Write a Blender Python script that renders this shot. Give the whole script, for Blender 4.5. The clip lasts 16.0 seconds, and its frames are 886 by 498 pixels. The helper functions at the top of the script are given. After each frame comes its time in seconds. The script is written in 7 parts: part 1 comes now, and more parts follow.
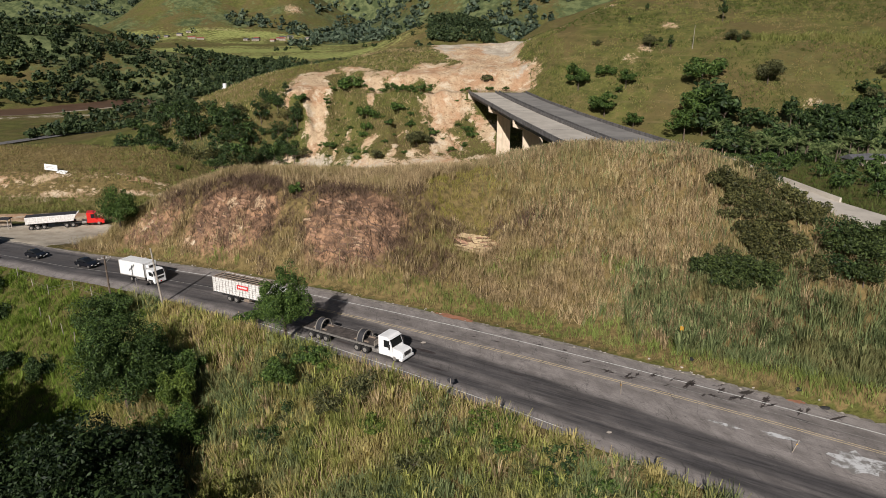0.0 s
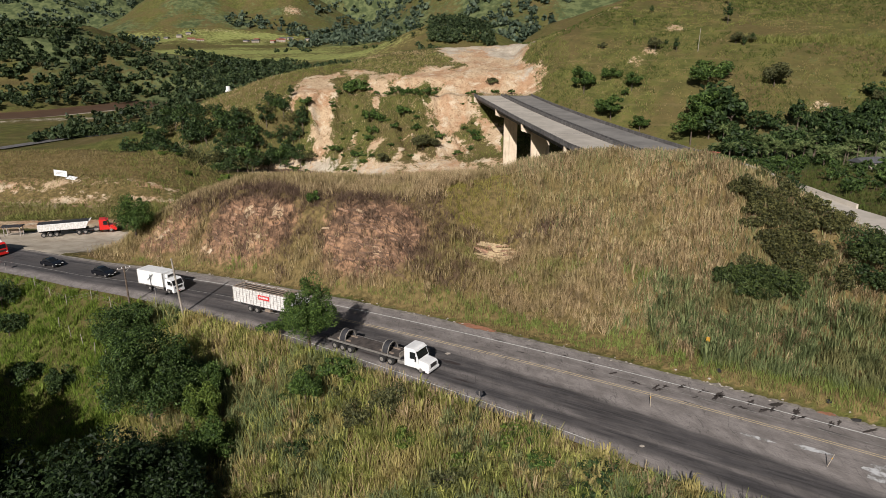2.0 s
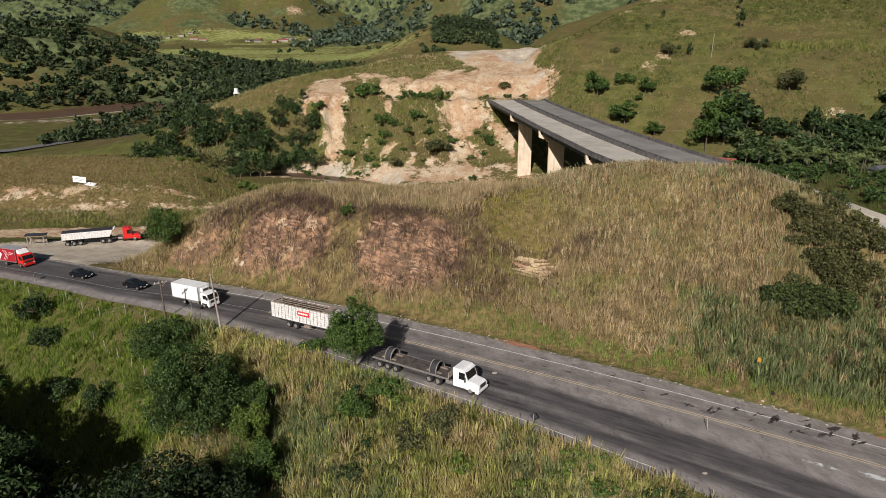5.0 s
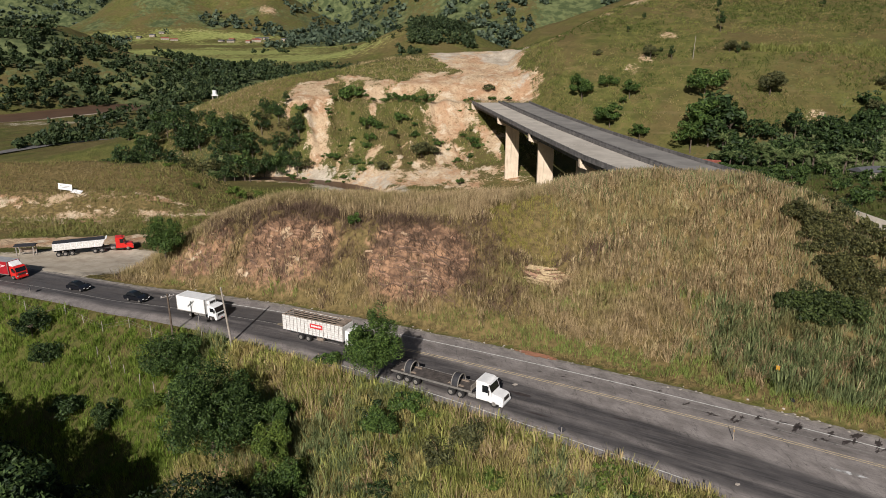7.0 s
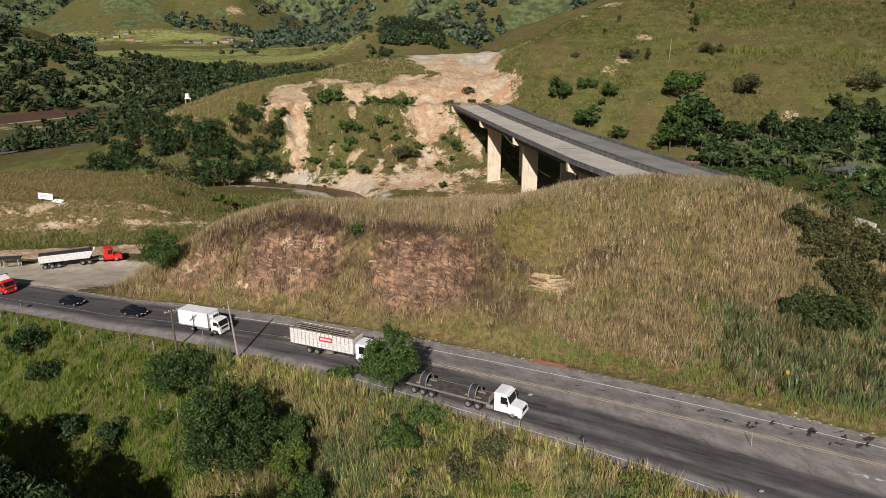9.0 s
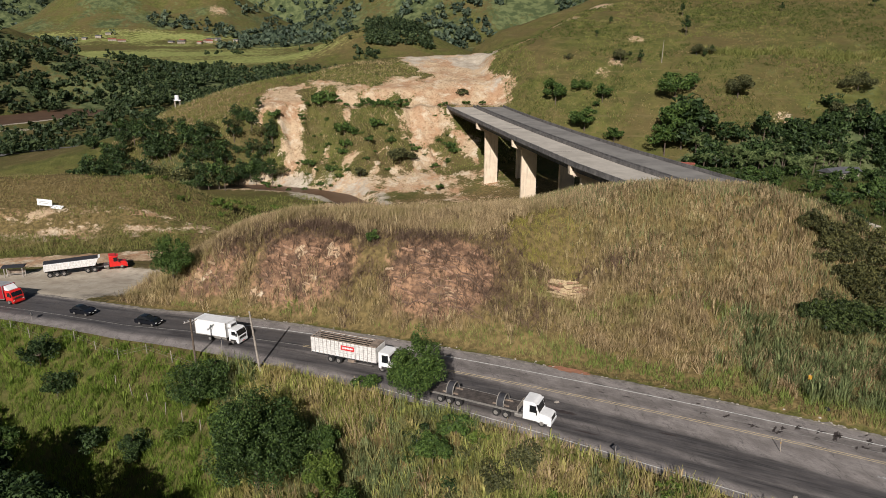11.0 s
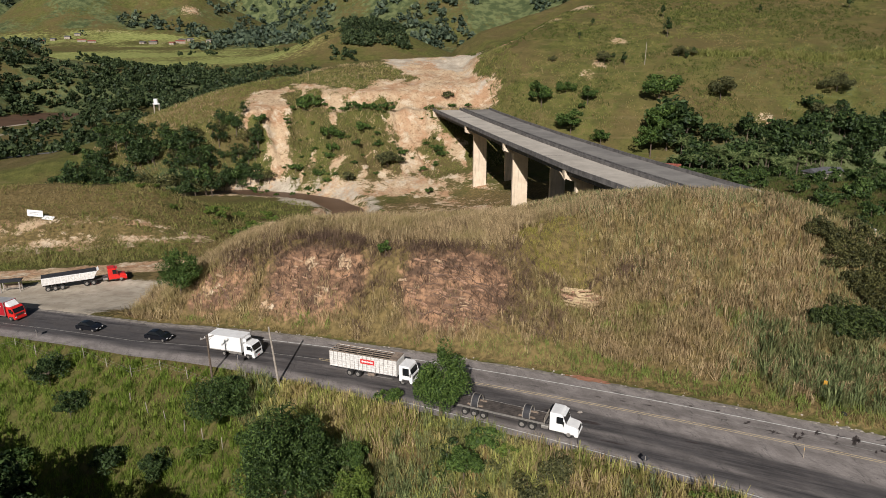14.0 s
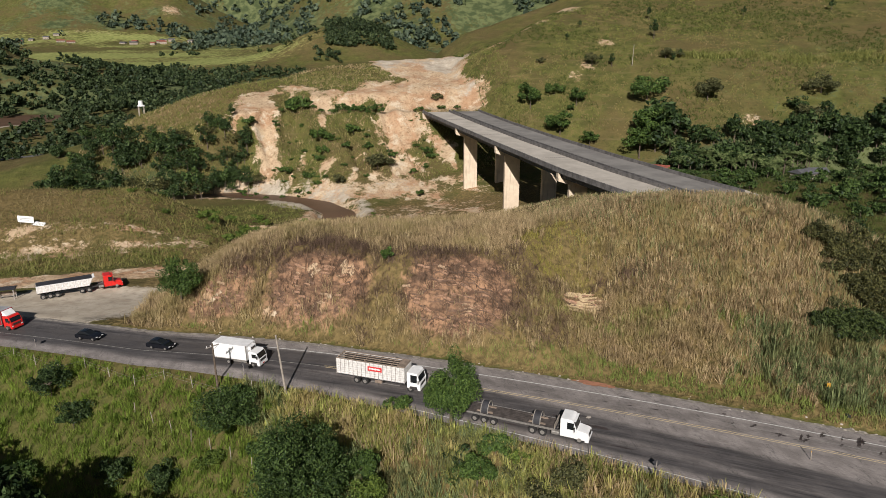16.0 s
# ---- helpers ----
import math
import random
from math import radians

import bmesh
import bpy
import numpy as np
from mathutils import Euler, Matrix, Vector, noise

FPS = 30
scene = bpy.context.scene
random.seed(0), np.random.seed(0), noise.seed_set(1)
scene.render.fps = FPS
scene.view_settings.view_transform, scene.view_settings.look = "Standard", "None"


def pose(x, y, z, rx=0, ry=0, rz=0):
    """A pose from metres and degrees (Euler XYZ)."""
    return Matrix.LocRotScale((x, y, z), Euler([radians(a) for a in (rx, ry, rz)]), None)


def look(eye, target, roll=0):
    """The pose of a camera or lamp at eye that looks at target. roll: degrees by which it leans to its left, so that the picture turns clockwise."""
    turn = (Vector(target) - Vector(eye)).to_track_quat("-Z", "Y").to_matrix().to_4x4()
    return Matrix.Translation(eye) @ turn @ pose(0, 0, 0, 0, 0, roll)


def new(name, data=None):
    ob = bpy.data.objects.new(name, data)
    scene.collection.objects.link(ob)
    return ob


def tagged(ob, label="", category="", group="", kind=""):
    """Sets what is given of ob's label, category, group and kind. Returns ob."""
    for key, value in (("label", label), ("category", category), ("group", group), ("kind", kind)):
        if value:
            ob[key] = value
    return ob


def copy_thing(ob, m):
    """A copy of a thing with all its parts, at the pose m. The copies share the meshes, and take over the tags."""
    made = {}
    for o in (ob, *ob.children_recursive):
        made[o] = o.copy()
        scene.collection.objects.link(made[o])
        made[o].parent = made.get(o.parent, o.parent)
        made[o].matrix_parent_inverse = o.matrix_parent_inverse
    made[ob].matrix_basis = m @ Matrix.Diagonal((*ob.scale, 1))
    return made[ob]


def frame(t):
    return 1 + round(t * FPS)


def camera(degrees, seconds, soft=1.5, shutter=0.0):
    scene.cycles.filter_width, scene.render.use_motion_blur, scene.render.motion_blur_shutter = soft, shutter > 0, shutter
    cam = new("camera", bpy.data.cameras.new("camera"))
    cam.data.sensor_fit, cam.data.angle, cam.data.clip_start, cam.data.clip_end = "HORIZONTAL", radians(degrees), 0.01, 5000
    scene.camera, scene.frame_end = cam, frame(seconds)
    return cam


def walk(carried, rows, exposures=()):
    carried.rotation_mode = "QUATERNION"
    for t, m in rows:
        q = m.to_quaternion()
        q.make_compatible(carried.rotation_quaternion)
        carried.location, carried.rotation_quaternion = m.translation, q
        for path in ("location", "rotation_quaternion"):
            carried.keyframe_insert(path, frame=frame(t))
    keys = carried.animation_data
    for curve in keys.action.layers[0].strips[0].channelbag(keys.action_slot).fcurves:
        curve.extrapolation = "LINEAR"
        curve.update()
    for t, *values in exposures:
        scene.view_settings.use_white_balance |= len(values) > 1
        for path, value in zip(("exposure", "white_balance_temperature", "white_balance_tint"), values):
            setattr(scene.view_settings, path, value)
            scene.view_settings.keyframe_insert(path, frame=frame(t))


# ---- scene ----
cam = camera(64.6, 16.0, soft=0.85)
METRES, EYE, TILT, LEAN, TURN = 36.5, 38.3, -12.0, 0.1, 0.0
ROWS = [
    (0.0, 0.0, 0.0, 0.0, 0.01, -5.32, -0.12),
    (0.5, -0.0238, 0.002, 0.0078, -0.01, -5.32, -0.09),
    (1.0, -0.0464, 0.0044, 0.0162, -0.03, -5.3, -0.05),
    (1.5, -0.068, 0.0073, 0.0252, -0.05, -5.28, -0.02),
    (2.0, -0.0889, 0.0107, 0.0349, -0.08, -5.28, 0.01),
    (2.5, -0.1106, 0.0147, 0.0449, -0.09, -5.27, 0.0),
    (3.0, -0.1341, 0.0193, 0.0551, -0.1, -5.28, -0.01),
    (3.5, -0.1597, 0.0244, 0.0653, -0.11, -5.28, -0.04),
    (4.0, -0.1876, 0.0302, 0.0765, -0.11, -5.29, -0.09),
    (4.5, -0.2201, 0.036, 0.0871, -0.12, -5.29, -0.15),
    (5.0, -0.2555, 0.0425, 0.0961, -0.14, -5.3, -0.22),
    (7.5, -0.4471, 0.0733, 0.1468, -3.13, -5.35, 0.36),
    (8.0, -0.4841, 0.0779, 0.1585, -3.94, -5.37, 0.54),
    (8.5, -0.5209, 0.0821, 0.1682, -4.43, -5.36, 0.66),
    (9.0, -0.5569, 0.0865, 0.1766, -4.75, -5.36, 0.74),
    (9.5, -0.5913, 0.0903, 0.1858, -5.07, -5.37, 0.82),
    (10.0, -0.6263, 0.0934, 0.1941, -5.38, -5.38, 0.89),
    (12.5, -0.7865, 0.1116, 0.2372, -7.04, -5.5, 1.33),
    (13.0, -0.8107, 0.1132, 0.2455, -7.39, -5.5, 1.44),
    (13.5, -0.836, 0.1167, 0.2542, -7.75, -5.51, 1.52),
    (14.0, -0.8571, 0.1177, 0.2665, -8.08, -5.57, 1.64),
    (14.5, -0.8779, 0.1185, 0.2742, -8.41, -5.57, 1.72),
    (15.0, -0.8994, 0.1214, 0.281, -8.76, -5.59, 1.78),
    (15.5, -0.9215, 0.125, 0.2885, -9.11, -5.62, 1.85),
    (16.0, -0.9436, 0.1276, 0.2959, -9.46, -5.63, 1.91),
]
walk(cam, [(t, pose(0, 0, EYE, TILT, LEAN, TURN) @ pose(METRES * x, METRES * y, METRES * z, 90 + pitch, roll, yaw)) for t, x, y, z, yaw, pitch, roll in ROWS])

# ---- light: a low morning sun behind the viewer, clear sky ----
SUN_WAY = Vector((0.215, 0.83, -0.515)).normalized()
sun = new("sun", bpy.data.lights.new("sun", "SUN"))
sun.data.energy, sun.data.angle, sun.data.color = 5.55, radians(0.6), (1.0, 0.94, 0.91)
sun.matrix_world = look(-SUN_WAY * 300, (0, 0, 0))
world = bpy.data.worlds.new("sky")
scene.world = world
world.use_nodes = True
sky = world.node_tree.nodes.new("ShaderNodeTexSky")
sky.sky_type, sky.sun_disc = "NISHITA", False
sky.sun_elevation, sky.sun_rotation = math.asin(-SUN_WAY.z), math.atan2(-SUN_WAY.x, -SUN_WAY.y)
world.node_tree.links.new(sky.outputs[0], world.node_tree.nodes["Background"].inputs[0])
world.node_tree.nodes["Background"].inputs[1].default_value = 0.031
scene.view_settings.exposure = 0.0


# ---- the lie of the land ----
def lattice(ix, iy, seed):
    h = (ix.astype(np.int64) * 374761393 + iy.astype(np.int64) * 668265263 + seed * 974634077) & 0x7FFFFFFF
    h = ((h ^ (h >> 13)) * 1274126177) & 0x7FFFFFFF
    return ((h ^ (h >> 16)) & 0xFFFF) / 65535.0


def grain(x, y, size, seed=0):
    """Smooth value noise between -1 and 1, one swell every `size` metres."""
    x, y = np.asarray(x, float) / size, np.asarray(y, float) / size
    ix, iy = np.floor(x), np.floor(y)
    fx, fy = x - ix, y - iy
    fx, fy = fx * fx * (3 - 2 * fx), fy * fy * (3 - 2 * fy)
    a, b = lattice(ix, iy, seed), lattice(ix + 1, iy, seed)
    c, d = lattice(ix, iy + 1, seed), lattice(ix + 1, iy + 1, seed)
    return 2 * (a * (1 - fx) * (1 - fy) + b * fx * (1 - fy) + c * (1 - fx) * fy + d * fx * fy) - 1


def fbm(x, y, size, seed=0, octaves=4):
    return sum(grain(x, y, size / 2 ** k, seed + 17 * k) / 2 ** k for k in range(octaves)) / 1.6


def ease(a, b, v):
    t = np.clip((v - a) / (b - a), 0, 1)
    return t * t * (3 - 2 * t)


def lesser(a, b, k):
    h = np.clip(0.5 + 0.5 * (b - a) / k, 0, 1)
    return b * (1 - h) + a * h - k * h * (1 - h)


def greater(a, b, k):
    return -lesser(-a, -b, k)


def far_line(x):
    """y of the white line along the far side of the highway."""
    x = np.asarray(x, float)
    return 88.6 - 0.57 * x - 0.0014 * np.clip(x, -65, 70) ** 2


def near_line(x):
    """y of the white line along the near side; the highway widens towards +x."""
    x = np.asarray(x, float)
    return far_line(x) - greater(17.5 + 0.16 * np.clip(x, -200, 90), 8.0 + 0 * x, 3.0)


def road_z(x):
    return -0.0006 * np.clip(-25 - np.asarray(x, float), 0, 90) ** 2


CREEK = ((-420, 318), (-150, 296), (-105, 312), (-75, 314), (-52, 303), (-38, 292), (-30, 277), (-31, 258), (-44, 240), (-80, 236), (-160, 262))


RIVER = ((-900, 395), (-450, 500), (-328, 556), (-287, 620), (-272, 668))


def river_y(x):
    return np.interp(x, [q[0] for q in RIVER], [q[1] for q in RIVER])


def from_line(x, y, line):
    """Distance in plan from a polyline."""
    best = np.full(np.broadcast(x, y).shape, 1e9)
    for (ax, ay), (bx, by) in zip(line[:-1], line[1:]):
        t = np.clip(((x - ax) * (bx - ax) + (y - ay) * (by - ay)) / ((bx - ax) ** 2 + (by - ay) ** 2), 0, 1)
        best = np.minimum(best, np.hypot(x - ax - t * (bx - ax), y - ay - t * (by - ay)))
    return best


def deck_far(y):
    """x of the outer (far) edge of the unfinished carriageway, by y."""
    return np.interp(y, [60, 100, 119, 129, 147, 169, 209, 250, 290, 330], [99, 84, 77.5, 74.2, 70.3, 64.7, 55.9, 48.6, 43.0, 38.9])


def approach_z(y):
    """Height of the carriageway that leads on from the bridge."""
    return np.interp(y, [60, 100, 128, 145, 160], [5.8, 6.8, 7.6, 8.4, 9.27])


def terrain(x, y):
    x, y = np.asarray(x, float), np.asarray(y, float)
    zr = road_z(x)
    far_d = (y - far_line(x) - 3.0) * 0.87
    near_d = (near_line(x) - 1.6 - y) * 0.87
    rough = fbm(x, y, 14, 3)
    # the bank below the highway, towards the viewer
    fall = np.interp(x, [-200, -60, -25, 0, 40], [0.62, 0.60, 0.42, 0.16, 0.14])
    low = np.interp(x, [-200, -60, -30, 0, 60], [-22, -19, -15, -9, -7])
    bank = greater(zr - fall * np.clip(near_d, 0, None) + 0.4 * ease(1, 4, near_d) * rough, low + 1.2 * rough, 4.0)
    # the mound that the highway cuts into
    top = np.interp(x, [-72, -62, -52, -40, -28, -10, 5, 22, 38, 46, 51, 57, 63, 74], [-6, 2.5, 8.4, 11.8, 12.4, 13.1, 14.6, 19.5, 20.3, 17.9, 14.5, 10.6, 7.7, -6])
    soft = np.clip(far_d - 1.0, 0, None)
    gentle = 0.17 * soft + 0.0157 * soft ** 2
    steep = 1.36 * np.clip(far_d - 1.2, 0, None) + 0.6 * fbm(x, y, 5, 9) * ease(1, 4, far_d)
    face = steep + (gentle - steep) * ease(-14, 8, x)
    crest_at = np.interp(x, [-60, -30, 0, 24, 45], [12, 20, 28, 34, 38])
    back = top - 0.23 * np.clip(far_d - crest_at, 0, None) - 0.0025 * np.clip(far_d - crest_at - 20, 0, None) ** 2
    mound = lesser(zr + face, back + 0.5 * rough, 3.0)
    mound = np.where(x > 46, lesser(mound, 8 - 0.75 * (x - 61) + 0 * y, 3.0), mound)
    # valley floor behind it, with the creek and the yard by the highway
    floor = np.interp(y, [120, 150, 185, 215, 250, 275, 420, 700, 1500], [0, -4.5, -6.5, -13, -18, -19, -19.5, -21, -12])
    right = np.interp(y, [120, 200, 280, 420], [4, -4, -8, -5])
    floor = floor + (right - floor) * ease(5, 75, x)
    yard = greater(zr - 0.16 * np.clip(far_d, 0, None), -4.6 + 0 * x, 1.5)
    floor = np.where(y < 185, greater(floor, lesser(yard, -4.4 + 0 * x, 1.0), 1.0), floor)
    # grassy shelf with the board on it
    shelf = -6 + 9.6 * ease(-64, -92, x) * (0.62 * ease(180, 196, y) + 0.38 * ease(190, 222, y)) - 0.55 * np.clip(y - 224 - 0.1 * (x + 100), 0, None) + 0.5 * fbm(x, y, 22, 5)
    shelf = np.where((y > 172) & (x < -40), shelf - 0.6 * np.clip(x + 66, 0, None), -60)
    # ridge across the valley and the pasture hill
    along = (-260, -180, -143, -131, -112, -95, -71, -55, -43, -28, -8, 46, 67, 94, 143, 240, 600)
    ridge_y = np.interp(x, along, (400, 395, 390, 388, 386, 386, 391, 396, 408, 418, 420, 419, 402, 425, 480, 560, 760))
    ridge_z = np.interp(x, along, (-23, -14, -4, 4, 11, 16.5, 21.5, 23, 26, 29.5, 31, 32.5, 41, 52.5, 66.5, 92, 150))
    foot = np.interp(x, [-260, -140, -100, -75, -45, -20, 10, 60], [330, 318, 318, 318, 307, 303, 304, 300])
    base = np.interp(x, [-100, -75, -32, 10, 45], [-20, -19, -15.5, -12.5, -8])
    at = (-260, -140, -100, -78, -68, -53, -36, -3, 12, 45)
    lip_y, lip_z = np.interp(x, at, (350, 345, 345, 338, 343, 350, 342, 341, 338, 338)), np.interp(x, at, (-19, -10, 3, 9.5, 11, 11, 9.2, 9.8, 10.3, 10.5))
    lip_y, lip_z = lip_y + 2.4 * grain(x, 0 * x, 6, 35) + 1.2 * grain(x, 0 * x, 2.5, 37), lip_z + 0.9 * grain(x, 0 * x, 5, 36)
    bench_y = lip_y + np.interp(x, (-60, -45, -30, 45), (1, 1.5, 7, 9))
    wall_y, wall_z = np.interp(x, at, (375, 370, 365, 357, 357, 371, 357, 357, 358, 360)), np.interp(x, at, (-21, -5, 9, 13.5, 14.6, 17.6, 17, 18, 18.3, 19))
    slope_l = base - 0.27 * np.clip(foot - y, 0, None)
    ya, za = foot, base
    for yb, zb in ((lip_y, lip_z), (bench_y, lip_z + 0.5), (wall_y, wall_z), (ridge_y, ridge_z)):
        slope_l = slope_l + (zb - za) * np.clip((y - ya) / (yb - ya), 0, 1)
        ya, za = yb, zb
    share = np.clip((y - foot) / (lip_y - foot), 0, 1)
    gully = (1 - np.abs(grain(x + 0.25 * y, y * 0.12, 13, 21))) ** 2 * 4.2 + 1.8 * fbm(x, y, 9, 23)
    slope_l = slope_l - gully * 4 * share * (1 - share) * ease(-110, -70, x) * ease(16, 4, x)
    slope_l = slope_l - 1.7 * (1 - np.abs(grain(x + 0.3 * y, y * 0.07, 3.6, 29))) ** 3 * np.clip(5 * share * (1 - share), 0, 1) * ease(-85, -72, x) * ease(20, 8, x)
    slope_l = slope_l + 0.9 * fbm(x, y, 7, 25) * ease(0, 1, share) * ease(-75, -55, x) * ease(bench_y, wall_y, y)
    n = (y - (318 - 0.42 * (x - 45))) * 0.92
    slope_r = 2 + 0.68 * np.clip(n, -40, 90) - 0.0022 * np.clip(n, 0, 90) ** 2 + 0.29 * np.clip(n - 90, 0, None)
    slope = slope_l + (slope_r - slope_l) * ease(38, 52, x + 0.06 * (y - 330) + 2.5 * fbm(x, y, 11, 27))
    beyond = ridge_z - 0.34 * np.clip(y - ridge_y, 0, None)
    hill = lesser(slope, beyond, 3.0) + 0.7 * fbm(x, y, 40, 31)
    # the next spur behind the pasture hill
    spur = np.interp(x, [20, 60, 79, 125, 200, 400, 900], [-25, 31, 45, 58, 88, 150, 190]) - 0.22 * np.abs(y - 570) + 1.5 * fbm(x, y, 30, 33)
    hill = np.where(y > 440, np.maximum(hill, spur), hill)
    # distant country
    plain = -21 + 0.028 * np.clip(y - 600, 0, 1100)
    crest = np.interp(x + 12 * grain(x, y, 70, 47), [-900, -480, -408, -368, -330, -293, -245, -160, -90], [78, 64, 60, 48, 34, 25, 17, 4, 0])
    rise = np.clip((y - 642 + 0.25 * np.clip(-330 - x, 0, 300) - 8 * grain(x, y, 45, 43)) / 155, 0, 1)
    left_hill = crest * (rise ** 0.8 + 0.05 * np.sin(rise * 19)) * ease(1020, 820, y) + 5 * fbm(x, y, 70, 41) * ease(650, 740, y)
    mount = np.zeros_like(x)
    for mx, my, mh, wx, wy in ((-1400, 2750, 260, 360, 380), (-590, 2090, 190, 290, 280), (-395, 1960, 112, 95, 110), (-950, 3600, 900, 800, 500), (-150, 2900, 520, 420, 420), (270, 1790, 340, 290, 320), (10, 1190, 60, 118, 112), (900, 1700, 460, 520, 420), (-2500, 2900, 700, 700, 600), (300, 3600, 1000, 1200, 600), (1900, 2900, 900, 900, 700), (-2000, 3900, 1100, 1500, 500)):
        crag = 0.15 if my < 2000 and mh < 120 else 1.0
        mount = np.maximum(mount, mh * np.exp(-((x - mx) / wx) ** 2 - ((y - my) / wy) ** 2) * (1 + crag * (0.42 * (0.6 - 1.4 * np.abs(grain(x + 0.4 * y, y, 210, int(mh)))) + 0.22 * fbm(x, y, 110, int(mh) + 3))))
    distant = np.where(y > 600, greater(plain + left_hill, plain + mount, 12.0), plain)
    land = np.maximum.reduce([floor, mound, shelf])
    land = greater(land, np.where(y > 225, hill, -60), 2.0)
    land = np.where(y > 480, greater(land, distant, 4.0), land)
    # creek bed and the wide river
    bed = np.clip(from_line(x, y, CREEK) - 5.5 - 1.5 * grain(x, y, 26, 51), 0, 60)
    land = np.where(y > 220, np.minimum(land, -21.6 + 0.25 * bed + 0.075 * bed ** 2), land)
    # embankment of the unfinished carriageway
    aside = np.abs(x - deck_far(y) + 7.5) - 8.5
    raised = approach_z(y) - 0.37 - 0.6 * np.clip(aside, 0, None)
    land = np.where((y < 185) & (y > 40) & (far_d > 4), greater(land, np.where(x > 40, raised - 40 * ease(172, 185, y), -60), 1.0), land)
    wide = np.clip(from_line(x, y, RIVER) - 30 + 4 * grain(x, y, 30, 53), 0, None)
    land = np.where((x < -150) & (y > 380) & (y < 800), np.minimum(land, -24.4 + 0.11 * wide + 0.004 * wide ** 2 + np.where(y > river_y(x), 0.25 * wide, 0)), land)
    # highway platform
    ground = np.where(far_d > 0, land, np.where(near_d > 0, bank, zr))
    lift = np.where(far_d > 0, ease(0, 2.5, far_d), 1.0)
    return zr + (ground - zr) * lift - 0.10 * (far_d < 0.6) * (near_d < 0.6)


# ---- materials ----
def nodes_of(name):
    m = bpy.data.materials.new(name)
    m.use_nodes = True
    t = m.node_tree
    return m, t, t.nodes["Principled BSDF"]


def node(t, kind, **at):
    n = t.nodes.new("ShaderNode" + kind)
    for key, value in at.items():
        if key in n.inputs:
            n.inputs[key].default_value = value
    return n


def put(t, value, socket):
    if isinstance(value, bpy.types.NodeSocket):
        t.links.new(value, socket)
    elif isinstance(value, tuple) and len(value) == 3:
        socket.default_value = (*value, 1)
    else:
        socket.default_value = value


def mixed(t, factor, a, b):
    n = t.nodes.new("ShaderNodeMix")
    n.data_type = "RGBA"
    put(t, factor, n.inputs[0]), put(t, a, n.inputs[6]), put(t, b, n.inputs[7])
    return n.outputs[2]


def noisy(t, size, detail=4.0, rough=0.6, where=None, stretch=None):
    """Noise with one swell every `size` metres of the place (or along another coordinate)."""
    if where is None:
        where = node(t, "NewGeometry").outputs["Position"]
    if stretch:
        mapping = t.nodes.new("ShaderNodeMapping")
        t.links.new(where, mapping.inputs[0])
        mapping.inputs["Scale"].default_value = stretch
        where = mapping.outputs[0]
    n = node(t, "TexNoise", Scale=1 / size, Detail=detail, Roughness=rough)
    t.links.new(where, n.inputs["Vector"])
    return n.outputs["Fac"]


def ramp(t, value, low, high):
    """0 below low, 1 above high."""
    n = t.nodes.new("ShaderNodeMapRange")
    n.interpolation_type = "SMOOTHSTEP"
    put(t, value, n.inputs[0])
    n.inputs[1].default_value, n.inputs[2].default_value = low, high
    return n.outputs[0]


def sums(t, op, a, b):
    n = t.nodes.new("ShaderNodeMath")
    n.operation = op
    put(t, a, n.inputs[0]), put(t, b, n.inputs[1])
    return n.outputs[0]


def bumped(t, shader, height, strength=0.4, distance=0.05):
    n = t.nodes.new("ShaderNodeBump")
    n.inputs["Strength"].default_value, n.inputs["Distance"].default_value = strength, distance
    t.links.new(height, n.inputs["Height"])
    t.links.new(n.outputs[0], shader.inputs["Normal"])


def plain(name, colour, rough=0.6, metal=0.0, spread=0.25, size=0.6, bump=0.0):
    """A surface of one colour with grime at two scales."""
    m, t, s = nodes_of(name)
    where = node(t, "TexCoord").outputs["Object"]
    dark = tuple(c * (1 - spread) for c in colour)
    light = tuple(min(1, c * (1 + spread * 0.6)) for c in colour)
    c = mixed(t, ramp(t, noisy(t, size, where=where), 0.3, 0.7), dark, light)
    c = mixed(t, sums(t, "MULTIPLY", ramp(t, noisy(t, size / 7, where=where), 0.52, 0.75), spread), c, tuple(v * 0.55 for v in colour))
    put(t, c, s.inputs["Base Color"])
    s.inputs["Roughness"].default_value, s.inputs["Metallic"].default_value = rough, metal
    if bump:
        bumped(t, s, noisy(t, size / 4, where=where), 0.5, bump)
    return m


def sheer(t, shader, colour, share):
    """Lets some light through a thin leaf or blade."""
    through_leaf = node(t, "BsdfTranslucent")
    put(t, colour, through_leaf.inputs[0])
    mix = t.nodes.new("ShaderNodeMixShader")
    mix.inputs[0].default_value = share
    t.links.new(shader.outputs[0], mix.inputs[1])
    t.links.new(through_leaf.outputs[0], mix.inputs[2])
    t.links.new(mix.outputs[0], t.nodes["Material Output"].inputs[0])


def leafy(name, dark, light, spread=6.0, gloss=0.6):
    """Leaves and blades: each one a little different, patches over metres."""
    m, t, s = nodes_of(name)
    island = node(t, "NewGeometry").outputs["Random Per Island"]
    c = mixed(t, ramp(t, island, 0.0, 1.0), dark, light)
    patch = ramp(t, noisy(t, spread, 3), 0.35, 0.68)
    c = mixed(t, sums(t, "MULTIPLY", patch, 0.45), c, tuple(v * 0.55 for v in dark))
    put(t, c, s.inputs["Base Color"])
    s.inputs["Roughness"].default_value = gloss
    s.inputs["Specular IOR Level"].default_value = 0.25
    sheer(t, s, c, 0.22)
    return m


